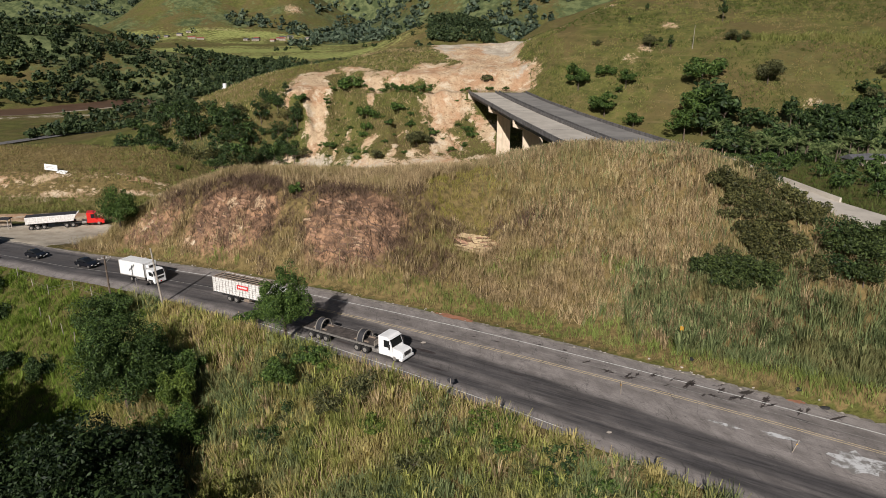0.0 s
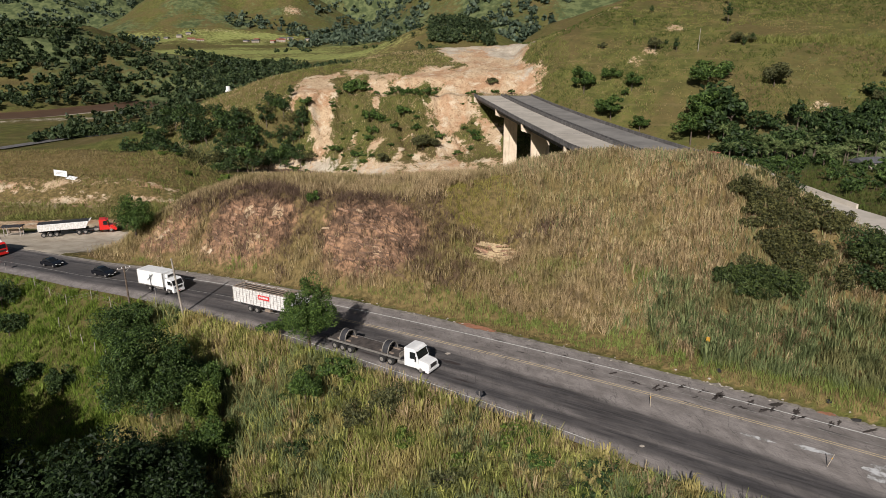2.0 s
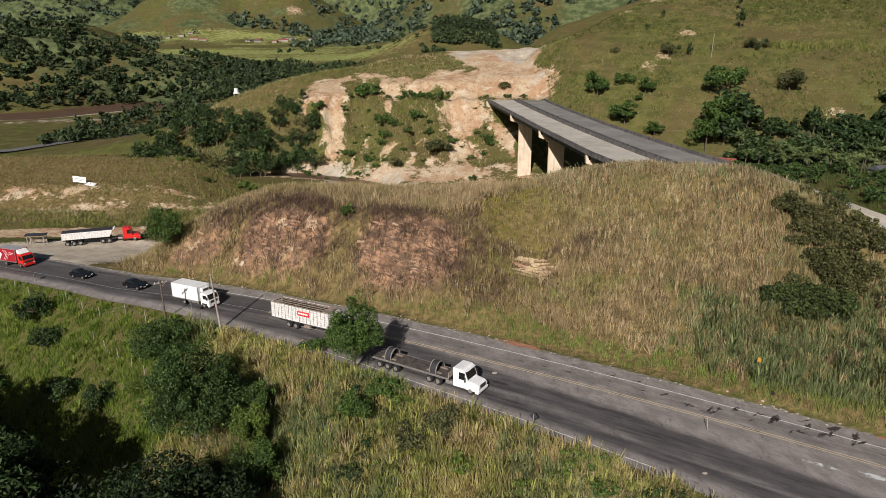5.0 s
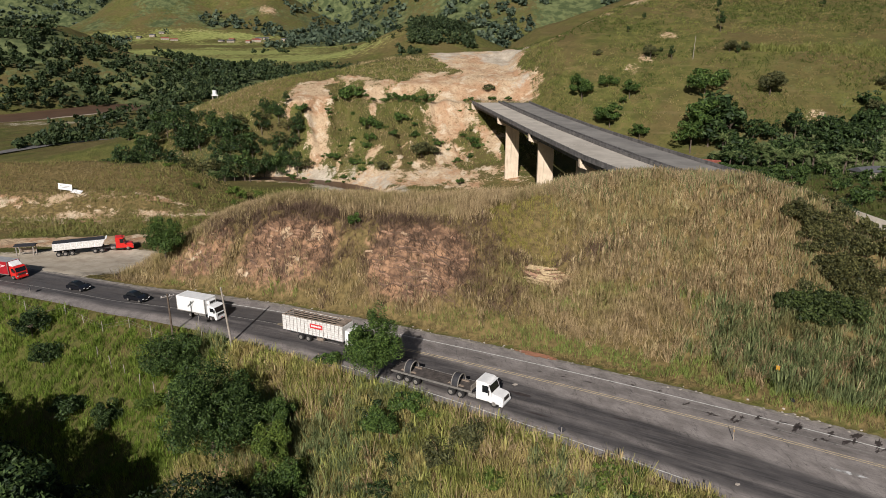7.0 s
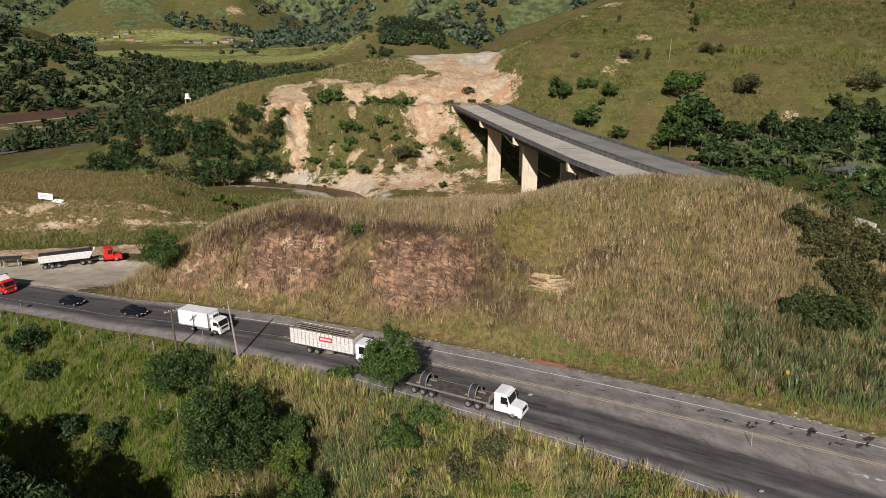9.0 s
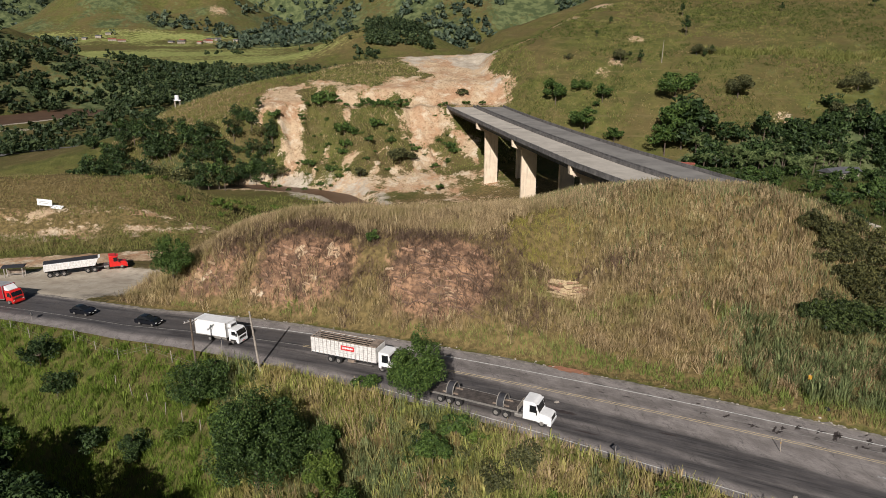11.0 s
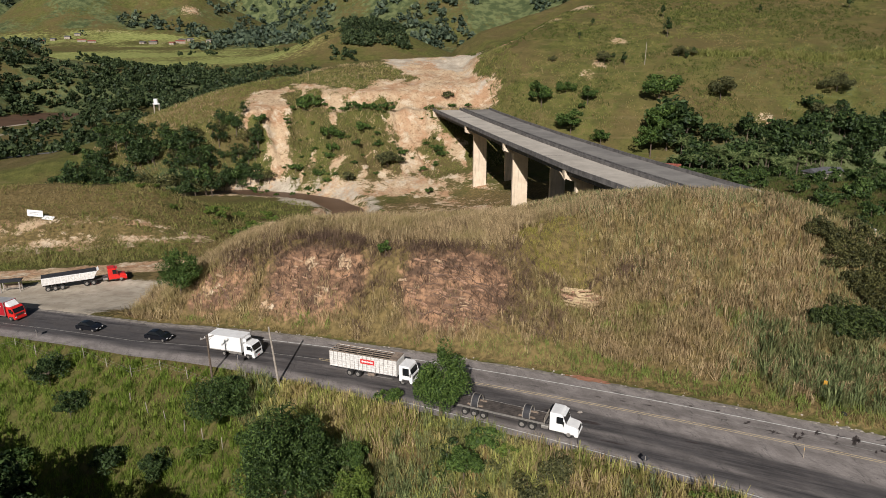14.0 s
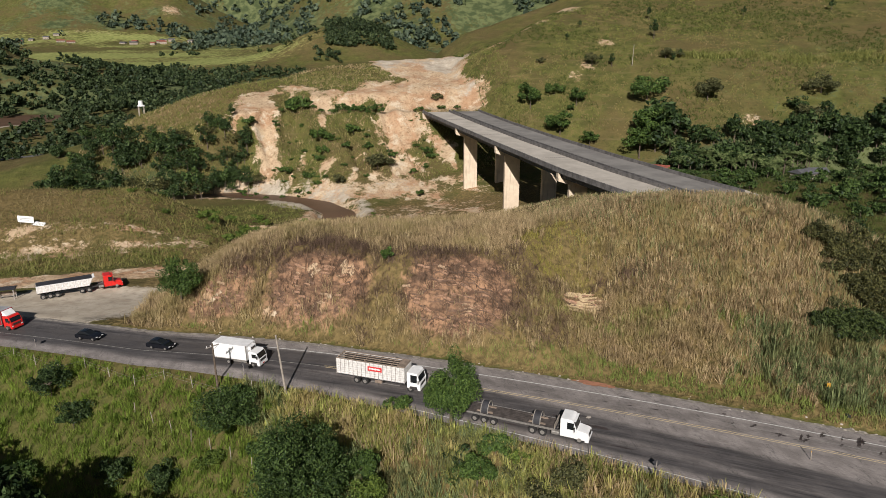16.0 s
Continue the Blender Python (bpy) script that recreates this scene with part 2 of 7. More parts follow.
def bladed(name, colours, spread=9.0):
    """Tall grass: stands of different colour, blade by blade."""
    m, t, s = nodes_of(name)
    island = node(t, "NewGeometry").outputs["Random Per Island"]
    a, b, c = colours
    col = mixed(t, island, a, b)
    col = mixed(t, sums(t, "MULTIPLY", ramp(t, noisy(t, spread, 4), 0.46, 0.64), 0.8), col, c)
    col = mixed(t, sums(t, "MULTIPLY", ramp(t, noisy(t, 2.3, 3), 0.50, 0.62), 0.42), col, tuple(v * 0.55 for v in a))
    col = mixed(t, sums(t, "MULTIPLY", ramp(t, noisy(t, 3.1, 4, 0.7), 0.56, 0.66), 0.5), col, tuple(min(0.7, v * 1.25) for v in b))
    put(t, col, s.inputs["Base Color"])
    s.inputs["Roughness"].default_value = 0.75
    s.inputs["Specular IOR Level"].default_value = 0.15
    sheer(t, s, col, 0.3)
    return m


GRASS, GRASS_DARK = (0.128, 0.126, 0.036), (0.070, 0.076, 0.021)


def ground_material():
    m, t, s = nodes_of("land")
    a = t.nodes.new("ShaderNodeAttribute")
    a.attribute_name = "cover_a"
    b = t.nodes.new("ShaderNodeAttribute")
    b.attribute_name = "cover_b"
    ra, rb = t.nodes.new("ShaderNodeSeparateColor"), t.nodes.new("ShaderNodeSeparateColor")
    t.links.new(a.outputs["Color"], ra.inputs[0])
    t.links.new(b.outputs["Color"], rb.inputs[0])
    wide, mid, fine = noisy(t, 45, 5), noisy(t, 7, 5), noisy(t, 0.9, 4)
    c = mixed(t, ramp(t, mid, 0.32, 0.68), GRASS_DARK, GRASS)
    c = mixed(t, sums(t, "MULTIPLY", ramp(t, wide, 0.40, 0.66), 0.75), c, (0.128, 0.094, 0.040))
    c = mixed(t, sums(t, "MULTIPLY", ramp(t, noisy(t, 19, 6, 0.65), 0.48, 0.62), 0.6), c, (0.112, 0.082, 0.036))
    c = mixed(t, sums(t, "MULTIPLY", ramp(t, fine, 0.42, 0.72), 0.5), c, (0.052, 0.058, 0.019))
    paths = noisy(t, 1.0, 4, 0.6, stretch=(0.07, 0.07, 1.1))
    c = mixed(t, sums(t, "MULTIPLY", ramp(t, paths, 0.56, 0.66), 0.4), c, (0.17, 0.132, 0.064))
    c = mixed(t, sums(t, "MULTIPLY", ramp(t, noisy(t, 2.4, 6, 0.7), 0.56, 0.68), 0.7), c, (0.035, 0.048, 0.014))

    def cover(c, mask, colour, edge=0.35):
        jag = sums(t, "ADD", mask, sums(t, "MULTIPLY", sums(t, "SUBTRACT", mid, 0.5), 1.0))
        jag = sums(t, "ADD", jag, sums(t, "MULTIPLY", sums(t, "SUBTRACT", fine, 0.5), 0.7))
        return mixed(t, ramp(t, jag, 0.5 - edge / 2, 0.5 + edge / 2), c, colour)

    # dry litter, darkened as well for the shade between grass tufts
    straw = mixed(t, ramp(t, fine, 0.35, 0.65), (0.105, 0.08, 0.034), (0.20, 0.148, 0.062))
    c = cover(c, ra.outputs[0], straw)
    crop = mixed(t, ramp(t, mid, 0.3, 0.7), (0.18, 0.21, 0.062), (0.29, 0.30, 0.10))
    c = cover(c, rb.outputs[2], crop)
    wood = mixed(t, ramp(t, noisy(t, 16, 5), 0.4, 0.62), (0.056, 0.074, 0.031), (0.125, 0.145, 0.062))
    c = cover(c, rb.outputs[1], wood, 0.2)
    rock = mixed(t, ramp(t, noisy(t, 2.2, 6, 0.65, stretch=(1, 1, 2.5)), 0.36, 0.66), (0.115, 0.070, 0.046), (0.31, 0.185, 0.110))
    rock = mixed(t, ramp(t, noisy(t, 3.6, 6, 0.65), 0.53, 0.62), rock, (0.36, 0.215, 0.125))
    rock = mixed(t, ramp(t, noisy(t, 3.0, 6, 0.7), 0.50, 0.62), rock, (0.105, 0.068, 0.046))
    c = cover(c, rb.outputs[0], rock)
    earth = mixed(t, ramp(t, noisy(t, 11, 8, 0.6), 0.38, 0.58), (0.41, 0.25, 0.145), (0.50, 0.375, 0.24))
    earth = mixed(t, sums(t, "MULTIPLY", ramp(t, noisy(t, 1.8, 7, 0.7), 0.50, 0.66), 0.85), earth, (0.25, 0.16, 0.09))
    earth = mixed(t, ramp(t, noisy(t, 6.0, 8, 0.7), 0.52, 0.62), earth, (0.55, 0.45, 0.32))
    earth = mixed(t, sums(t, 'MULTIPLY', ramp(t, noisy(t, 0.8, 6, 0.7, stretch=(1, 1, 0.4)), 0.50, 0.66), 0.6), earth, (0.24, 0.155, 0.09))
    crumb = sums(t, 'MULTIPLY', sums(t, 'SUBTRACT', noisy(t, 3.0, 8, 0.75), 0.5), 1.6)
    c = cover(c, sums(t, 'ADD', ra.outputs[1], sums(t, 'MULTIPLY', crumb, ramp(t, ra.outputs[1], 0.0, 0.3))), earth, 0.2)
    sand = mixed(t, ramp(t, noisy(t, 4, 5), 0.3, 0.7), (0.36, 0.305, 0.23), (0.50, 0.44, 0.345))
    sand = mixed(t, sums(t, 'MULTIPLY', ramp(t, noisy(t, 1.4, 8, 0.75), 0.50, 0.64), 0.5), sand, (0.24, 0.205, 0.165))
    c = cover(c, ra.outputs[2], sand, 0.25)
    put(t, c, s.inputs["Base Color"])
    s.inputs["Roughness"].default_value = 0.95
    s.inputs["Specular IOR Level"].default_value = 0.1
    relief = sums(t, "ADD", fine, sums(t, "MULTIPLY", mid, 2.0))
    bumped(t, s, sums(t, "MULTIPLY", relief, ramp(t, ra.outputs[2], 1.0, 0.3)), 0.9, 0.5)
    return m


def asphalt_material():
    """Worn asphalt: u runs along the highway in metres, v across it from the far white line."""
    m, t, s = nodes_of("asphalt")
    outer = node(t, "UVMap")
    outer.uv_map = "UVMap"
    uv = outer.outputs[0]
    sep = t.nodes.new("ShaderNodeSeparateXYZ")
    t.links.new(uv, sep.inputs[0])
    u, v = sep.outputs[0], sep.outputs[1]
    long_ = noisy(t, 1.0, 3, 0.5, uv, (0.03, 0.25, 1))
    streak = noisy(t, 1.0, 6, 0.7, uv, (0.09, 1.5, 1))
    thread = noisy(t, 1.0, 5, 0.7, uv, (0.25, 5.0, 1))
    fine = noisy(t, 0.10, 4, 0.7, uv)
    blotch = noisy(t, 2.2, 7, 0.65, uv)
    c = mixed(t, ramp(t, blotch, 0.32, 0.68), (0.215, 0.190, 0.172), (0.345, 0.308, 0.282))
    c = mixed(t, sums(t, "MULTIPLY", ramp(t, thread, 0.5, 0.68), 0.45), c, (0.11, 0.104, 0.098))
    at = sums(t, "ADD", v, sums(t, "MULTIPLY", sums(t, "SUBTRACT", long_, 0.5), 1.6))
    at = sums(t, "ADD", at, sums(t, "MULTIPLY", sums(t, "SUBTRACT", streak, 0.5), 1.5))
    inner = node(t, "UVMap")
    inner.uv_map = "from_near"
    split = t.nodes.new("ShaderNodeSeparateXYZ")
    t.links.new(inner.outputs[0], split.inputs[0])
    nv = sums(t, "ADD", split.outputs[1], sums(t, "SUBTRACT", at, v))
    near = sums(t, "MULTIPLY", ramp(t, nv, 0.4, 2.0), ramp(t, nv, 9.8, 8.0))
    between = sums(t, "MULTIPLY", ramp(t, sums(t, "ABSOLUTE", sums(t, "SUBTRACT", nv, 4.3), 0.0), 1.3, 0.3), ramp(t, noisy(t, 1.0, 4, 0.6, uv, (0.05, 0.6, 1)), 0.40, 0.58))
    near = sums(t, "MULTIPLY", near, sums(t, "SUBTRACT", 1.0, sums(t, "MULTIPLY", between, 0.5)))
    scuffed = ramp(t, noisy(t, 1.0, 6, 0.7, uv, (0.12, 0.9, 1)), 0.62, 0.40)
    near = sums(t, "MULTIPLY", near, sums(t, "ADD", 0.78, sums(t, "MULTIPLY", scuffed, 0.22)))
    far = sums(t, "MULTIPLY", ramp(t, at, -0.2, 1.0), sums(t, "MULTIPLY", ramp(t, at, 6.5, 4.6), ramp(t, u, -20.0, -48.0)))
    lanes = sums(t, "MAXIMUM", near, far)
    dark = mixed(t, ramp(t, streak, 0.38, 0.58), (0.018, 0.017, 0.019), (0.060, 0.056, 0.057))
    dark = mixed(t, sums(t, "MULTIPLY", ramp(t, thread, 0.53, 0.66), 0.42), dark, (0.16, 0.150, 0.142))
    c = mixed(t, sums(t, "MULTIPLY", lanes, 0.93), c, dark)
    worn = sums(t, "MULTIPLY", sums(t, "MULTIPLY", ramp(t, at, 0.2, 0.9), ramp(t, at, 3.9, 3.0)), ramp(t, noisy(t, 1.0, 5, 0.65, uv, (0.10, 0.4, 1)), 0.36, 0.6))
    c = mixed(t, sums(t, "MULTIPLY", worn, 0.55), c, (0.10, 0.088, 0.08))
    patch = sums(t, "MULTIPLY", ramp(t, noisy(t, 1.5, 5, 0.65, uv, (0.45, 1.3, 1)), 0.60, 0.66), ramp(t, at, 7.5, 3.0))
    c = mixed(t, sums(t, "MULTIPLY", patch, 0.65), c, (0.055, 0.05, 0.048))
    cracks = noisy(t, 1.0, 3, 0.5, uv, (0.55, 0.12, 1))
    line = sums(t, "ABSOLUTE", sums(t, "SUBTRACT", cracks, 0.5), 0.0)
    c = mixed(t, sums(t, "MULTIPLY", ramp(t, line, 0.006, 0.0), 0.55), c, (0.04, 0.038, 0.036))
    c = mixed(t, sums(t, "MULTIPLY", ramp(t, fine, 0.35, 0.7), 0.45), c, (0.07, 0.067, 0.065))
    c = mixed(t, sums(t, "MULTIPLY", ramp(t, noisy(t, 0.55, 6, 0.75, uv, (0.6, 1.2, 1)), 0.54, 0.66), 0.45), c, (0.06, 0.057, 0.056))
    c = mixed(t, sums(t, "MULTIPLY", ramp(t, noisy(t, 0.8, 6, 0.75, uv, (0.35, 1.6, 1)), 0.58, 0.70), 0.22), c, (0.30, 0.28, 0.265))
    put(t, c, s.inputs["Base Color"])
    put(t, mixed(t, lanes, (0.85, 0.85, 0.85), (0.7, 0.7, 0.7)), s.inputs["Roughness"])
    s.inputs["Specular IOR Level"].default_value = 0.3
    bumped(t, s, fine, 0.35, 0.01)
    return m


def worn_paint(name, colour, keep=0.5, size=0.5):
    m, t, s = nodes_of(name)
    worn = ramp(t, noisy(t, size, 6, 0.75), keep - 0.08, keep + 0.08)
    put(t, mixed(t, worn, colour, (0.19, 0.177, 0.16)), s.inputs["Base Color"])
    s.inputs["Roughness"].default_value = 0.8
    return m


def concrete_material(name, light, dark, size=3.0, streaks=True):
    m, t, s = nodes_of(name)
    c = mixed(t, ramp(t, noisy(t, size, 5), 0.3, 0.7), dark, light)
    if streaks:
        c = mixed(t, sums(t, "MULTIPLY", ramp(t, noisy(t, 0.8, 4, 0.6, stretch=(1, 1, 0.12)), 0.5, 0.7), 0.5), c, tuple(v * 0.55 for v in dark))
    c = mixed(t, sums(t, "MULTIPLY", ramp(t, noisy(t, 0.4, 4), 0.55, 0.8), 0.4), c, tuple(v * 0.6 for v in dark))
    put(t, c, s.inputs["Base Color"])
    s.inputs["Roughness"].default_value = 0.85
    bumped(t, s, noisy(t, 0.3, 4), 0.4, 0.02)
    return m


LAND = ground_material()
ASPHALT = asphalt_material()
WHITE_LINE = worn_paint("white_road_paint", (0.62, 0.62, 0.58), 0.60)
FADED_LINE = worn_paint("faded_road_paint", (0.30, 0.29, 0.26), 0.50)
YELLOW_LINE = worn_paint("yellow_road_paint", (0.58, 0.46, 0.26), 0.60)
PALE_CONCRETE = concrete_material("pale_concrete", (0.70, 0.58, 0.43), (0.58, 0.47, 0.34))
DECK_CONCRETE = concrete_material("deck_concrete", (0.50, 0.455, 0.385), (0.37, 0.335, 0.28), 6.0, False)
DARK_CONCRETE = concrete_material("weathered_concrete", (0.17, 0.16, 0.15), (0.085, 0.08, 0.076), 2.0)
GREY_DECK = concrete_material("grey_deck", (0.25, 0.235, 0.21), (0.165, 0.155, 0.14), 6.0, False)
WATER = plain("muddy_water", (0.115, 0.068, 0.042), 0.4, 0, 0.2, 12)
WATER.node_tree.nodes["Principled BSDF"].inputs["Specular IOR Level"].default_value = 0.15
BARK = plain("bark", (0.12, 0.09, 0.065), 0.9, 0, 0.4, 0.4, 0.02)
PALE_WOOD = plain("weathered_wood", (0.33, 0.29, 0.24), 0.9, 0, 0.35, 0.5, 0.01)
LEAF_DARK = leafy("dark_leaves", (0.016, 0.034, 0.012), (0.084, 0.132, 0.038))
# dark foliage, with the crowns' own shadow taken into the colour
LEAF_DEEP_SHADE = leafy("deep_green_shaded_leaves", (0.008, 0.018, 0.007), (0.042, 0.07, 0.02))
LEAF_TREE = leafy("tree_leaves", (0.02, 0.043, 0.012), (0.11, 0.172, 0.042))
LEAF_MID = leafy("green_leaves", (0.03, 0.064, 0.014), (0.13, 0.20, 0.044))
LEAF_LIGHT = leafy("light_green_leaves", (0.06, 0.10, 0.018), (0.17, 0.23, 0.042))
LEAF_DULL = leafy("dull_leaves", (0.048, 0.056, 0.022), (0.175, 0.175, 0.07))
LEAF_SPIKY = leafy("spiky_leaves", (0.02, 0.034, 0.011), (0.10, 0.135, 0.038))
LEAF_SCRUB = leafy("olive_leaves", (0.036, 0.043, 0.015), (0.18, 0.172, 0.06))
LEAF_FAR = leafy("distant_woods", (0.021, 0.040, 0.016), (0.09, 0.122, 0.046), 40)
# paler, bluer leaves: the haze of distance is put into the colour
LEAF_HAZE = leafy("hazed_mountain_woods", (0.045, 0.072, 0.048), (0.13, 0.168, 0.10), 40)
PALM_LEAF = leafy("palm_leaves", (0.06, 0.095, 0.028), (0.22, 0.265, 0.10))
BLADE_STRAW = bladed("dry_tall_grass", ((0.22, 0.165, 0.086), (0.61, 0.465, 0.265), (0.315, 0.265, 0.11)))
BLADE_GREEN = bladed("green_grass", ((0.09, 0.152, 0.021), (0.215, 0.285, 0.048), (0.20, 0.245, 0.054)))
BLADE_VERGE = bladed("verge_grass", ((0.13, 0.175, 0.042), (0.29, 0.345, 0.095), (0.34, 0.31, 0.12)))
BLADE_SLOPE = bladed("olive_slope_grass", ((0.12, 0.14, 0.035), (0.27, 0.275, 0.085), (0.29, 0.25, 0.10)))
BLADE_CANE = bladed("blue_green_cane_grass", ((0.085, 0.118, 0.050), (0.29, 0.33, 0.14), (0.28, 0.26, 0.11)))
BLADE_REED = bladed("yellow_green_reeds", ((0.135, 0.165, 0.040), (0.47, 0.465, 0.14), (0.50, 0.40, 0.17)), 5.0)
BLADE_BROWN = bladed("burnt_brush", ((0.098, 0.066, 0.047), (0.21, 0.145, 0.100), (0.27, 0.19, 0.115)))
BLADE_LOW = bladed("low_verge_grass", ((0.175, 0.145, 0.055), (0.33, 0.262, 0.115), (0.30, 0.235, 0.12)))
BLADE_MOSS = bladed("yellow_olive_grass", ((0.21, 0.19, 0.045), (0.37, 0.33, 0.09), (0.34, 0.28, 0.10)))
BLADE_HEDGE = bladed("dark_green_grass", ((0.05, 0.075, 0.016), (0.11, 0.14, 0.035), (0.09, 0.10, 0.03)))


# ---- builders ----
def mesh_of(name, verts, faces, material=None, smooth=False):
    me = bpy.data.meshes.new(name)
    me.from_pydata(verts, [], faces)
    if material:
        me.materials.append(material)
    if smooth:
        me.polygons.foreach_set("use_smooth", [True] * len(me.polygons))
    me.update()
    return me


def part(name, bm, material, parent=None, label="", m=None, smooth=False):
    """Links a bmesh (or a finished mesh) as one mesh object, under a thing or a part."""
    if isinstance(bm, bpy.types.Mesh):
        me = bm
    else:
        bmesh.ops.recalc_face_normals(bm, faces=bm.faces)
        me = bpy.data.meshes.new(name)
        bm.to_mesh(me)
        bm.free()
        if smooth:
            me.polygons.foreach_set("use_smooth", [True] * len(me.polygons))
    if material and not me.materials:
        me.materials.append(material)
    ob = new(name, me)
    if parent:
        ob.parent = parent
    if m is not None:
        ob.matrix_basis = m
    if label:
        ob["label"] = label
    return ob


def empty(name, m, label, category, group="", kind=""):
    ob = new(name)
    ob.matrix_basis = m
    return tagged(ob, label, category, group, kind)


def box(x0, x1, y0, y1, z0, z1, bevel=0.0, bm=None, m=None):
    bm = bm or bmesh.new()
    made = bmesh.ops.create_cube(bm, size=1.0)["verts"]
    for v in made:
        v.co = Vector((x0 + (v.co.x + 0.5) * (x1 - x0), y0 + (v.co.y + 0.5) * (y1 - y0), z0 + (v.co.z + 0.5) * (z1 - z0)))
    if bevel:
        edges = list({e for v in made for e in v.link_edges})
        made = bmesh.ops.bevel(bm, geom=edges, offset=bevel, segments=2, affect="EDGES", profile=0.5)["verts"]
    if m is not None:
        bmesh.ops.transform(bm, matrix=m, verts=made)
    return bm


def prism(outline, x0, x1, bevel=0.0, bm=None):
    """A side outline in (y, z), drawn out from x0 to x1."""
    bm = bm or bmesh.new()
    a = [bm.verts.new((x0, y, z)) for y, z in outline]
    b = [bm.verts.new((x1, y, z)) for y, z in outline]
    k = len(a)
    bm.faces.new(a), bm.faces.new(b[::-1])
    for i in range(k):
        bm.faces.new((a[i], b[i], b[(i + 1) % k], a[(i + 1) % k]))
    if bevel:
        bmesh.ops.bevel(bm, geom=[e for e in bm.edges if e.verts[0] in a + b], offset=bevel, segments=2, affect="EDGES", profile=0.5)
    return bm


def rod(a, b, r0, r1=None, sides=8, bm=None):
    bm = bm or bmesh.new()
    a, b = Vector(a), Vector(b)
    turn = (b - a).to_track_quat("Z", "Y").to_matrix().to_4x4()
    m = Matrix.Translation((a + b) / 2) @ turn
    bmesh.ops.create_cone(bm, cap_ends=True, segments=sides, radius1=r0, radius2=r0 if r1 is None else r1, depth=(b - a).length, matrix=m)
    return bm


def ground_at(x, y):
    return float(terrain(x, y))


# ---- the land ----
def spaced(marks):
    """Grid lines: (from, to, step) runs put end to end."""
    out = []
    for a, b, step in marks:
        k = max(1, round((b - a) / step))
        out += [a + (b - a) * i / k for i in range(k)]
    return np.array(out + [marks[-1][1]])


def build_land():
    gx = spaced(((-4200, -1200, 110), (-1200, -620, 20), (-620, -170, 6), (-170, -100, 1.8), (-100, 60, 1.0), (60, 120, 1.6), (120, 260, 3.5), (260, 900, 25), (900, 3600, 120)))
    gy = spaced(((-600, -40, 40), (-40, 36, 4), (36, 62, 1.2), (62, 136, 0.95), (136, 200, 1.5), (200, 300, 2.2), (300, 420, 1.8), (420, 640, 5), (640, 900, 6), (900, 1400, 14), (1400, 2700, 28), (2700, 4400, 85)))
    X, Y = np.meshgrid(gx, gy)
    Z = terrain(X, Y)
    far_d, near_d = (Y - far_line(X) - 3.0) * 0.87, (near_line(X) - 1.6 - Y) * 0.87
    ny, nx = X.shape
    verts = np.stack([X, Y, Z], -1).reshape(-1, 3)
    i = np.arange(nx * ny).reshape(ny, nx)
    quads = np.stack([i[:-1, :-1], i[:-1, 1:], i[1:, 1:], i[1:, :-1]], -1).reshape(-1, 4)
    me = bpy.data.meshes.new("ground")
    me.vertices.add(len(verts))
    me.vertices.foreach_set("co", verts.ravel())
    me.loops.add(quads.size)
    me.loops.foreach_set("vertex_index", quads.ravel())
    me.polygons.add(len(quads))
    me.polygons.foreach_set("loop_start", np.arange(0, quads.size, 4))
    me.polygons.foreach_set("use_smooth", np.ones(len(quads), bool))
    me.update(calc_edges=True)
    A, B = covers(X, Y, Z, far_d, near_d)
    for name, c in (("cover_a", A), ("cover_b", B)):
        layer = me.attributes.new(name, "FLOAT_COLOR", "POINT")
        layer.data.foreach_set("color", np.concatenate([c, np.ones((*c.shape[:2], 1))], -1).reshape(-1).astype(np.float32))
    me.materials.append(LAND)
    return tagged(new("ground", me), "grassy hills and valley with bare earth cuts", "ground", kind="structure")


def spot(x, y, cx, cy, rx, ry, turn=0.0):
    """1 inside an ellipse, falling to 0 at its rim and beyond."""
    c, s = math.cos(radians(turn)), math.sin(radians(turn))
    u, v = ((x - cx) * c + (y - cy) * s) / rx, (-(x - cx) * s + (y - cy) * c) / ry
    return np.clip(1.5 - np.hypot(u, v), 0, 1)


# bare ground of the far slope, as outlines in plan
BLUFF = ((-79, 340), (-76, 361), (-69, 371), (-57, 380), (-55, 365), (-57, 346), (-54, 337), (-53, 320), (-60, 318), (-67, 328), (-63, 333), (-67, 337))
RIM = ((-58, 388), (-39, 373), (-17, 354), (-17, 348), (-39, 344), (-42, 359), (-52, 370))
RUST = ((-32, 356), (-17, 370), (1, 383), (6, 371), (-3, 352), (-17, 352))
SCRAPED = ((-8, 423), (20, 426), (50, 424), (47, 400), (40, 374), (47, 352), (44, 343), (13, 339), (-6, 341), (-4, 358), (8, 374), (-3, 395))
SCREE = ((-8, 346), (12, 344), (13, 330), (5, 322), (9, 308), (-8, 303), (-4, 322), (-10, 335))
FACE = ((13, 334), (19, 325), (25, 312), (23, 302), (14, 312))
SANDY_FOOT = ((-84, 318), (-61, 316), (-51, 313), (-30, 307), (-6, 306), (10, 300), (6, 286), (-28, 290), (-50, 306))
RUNNELS = (((-37, 345), (-33, 344), (-33, 333), (-37, 333)), ((-34, 322), (-29, 321), (-33, 311), (-39, 313)), ((-21, 318), (-18, 319), (-20, 306), (-25, 306)), ((-46, 330), (-44, 330), (-46, 310), (-49, 312)))


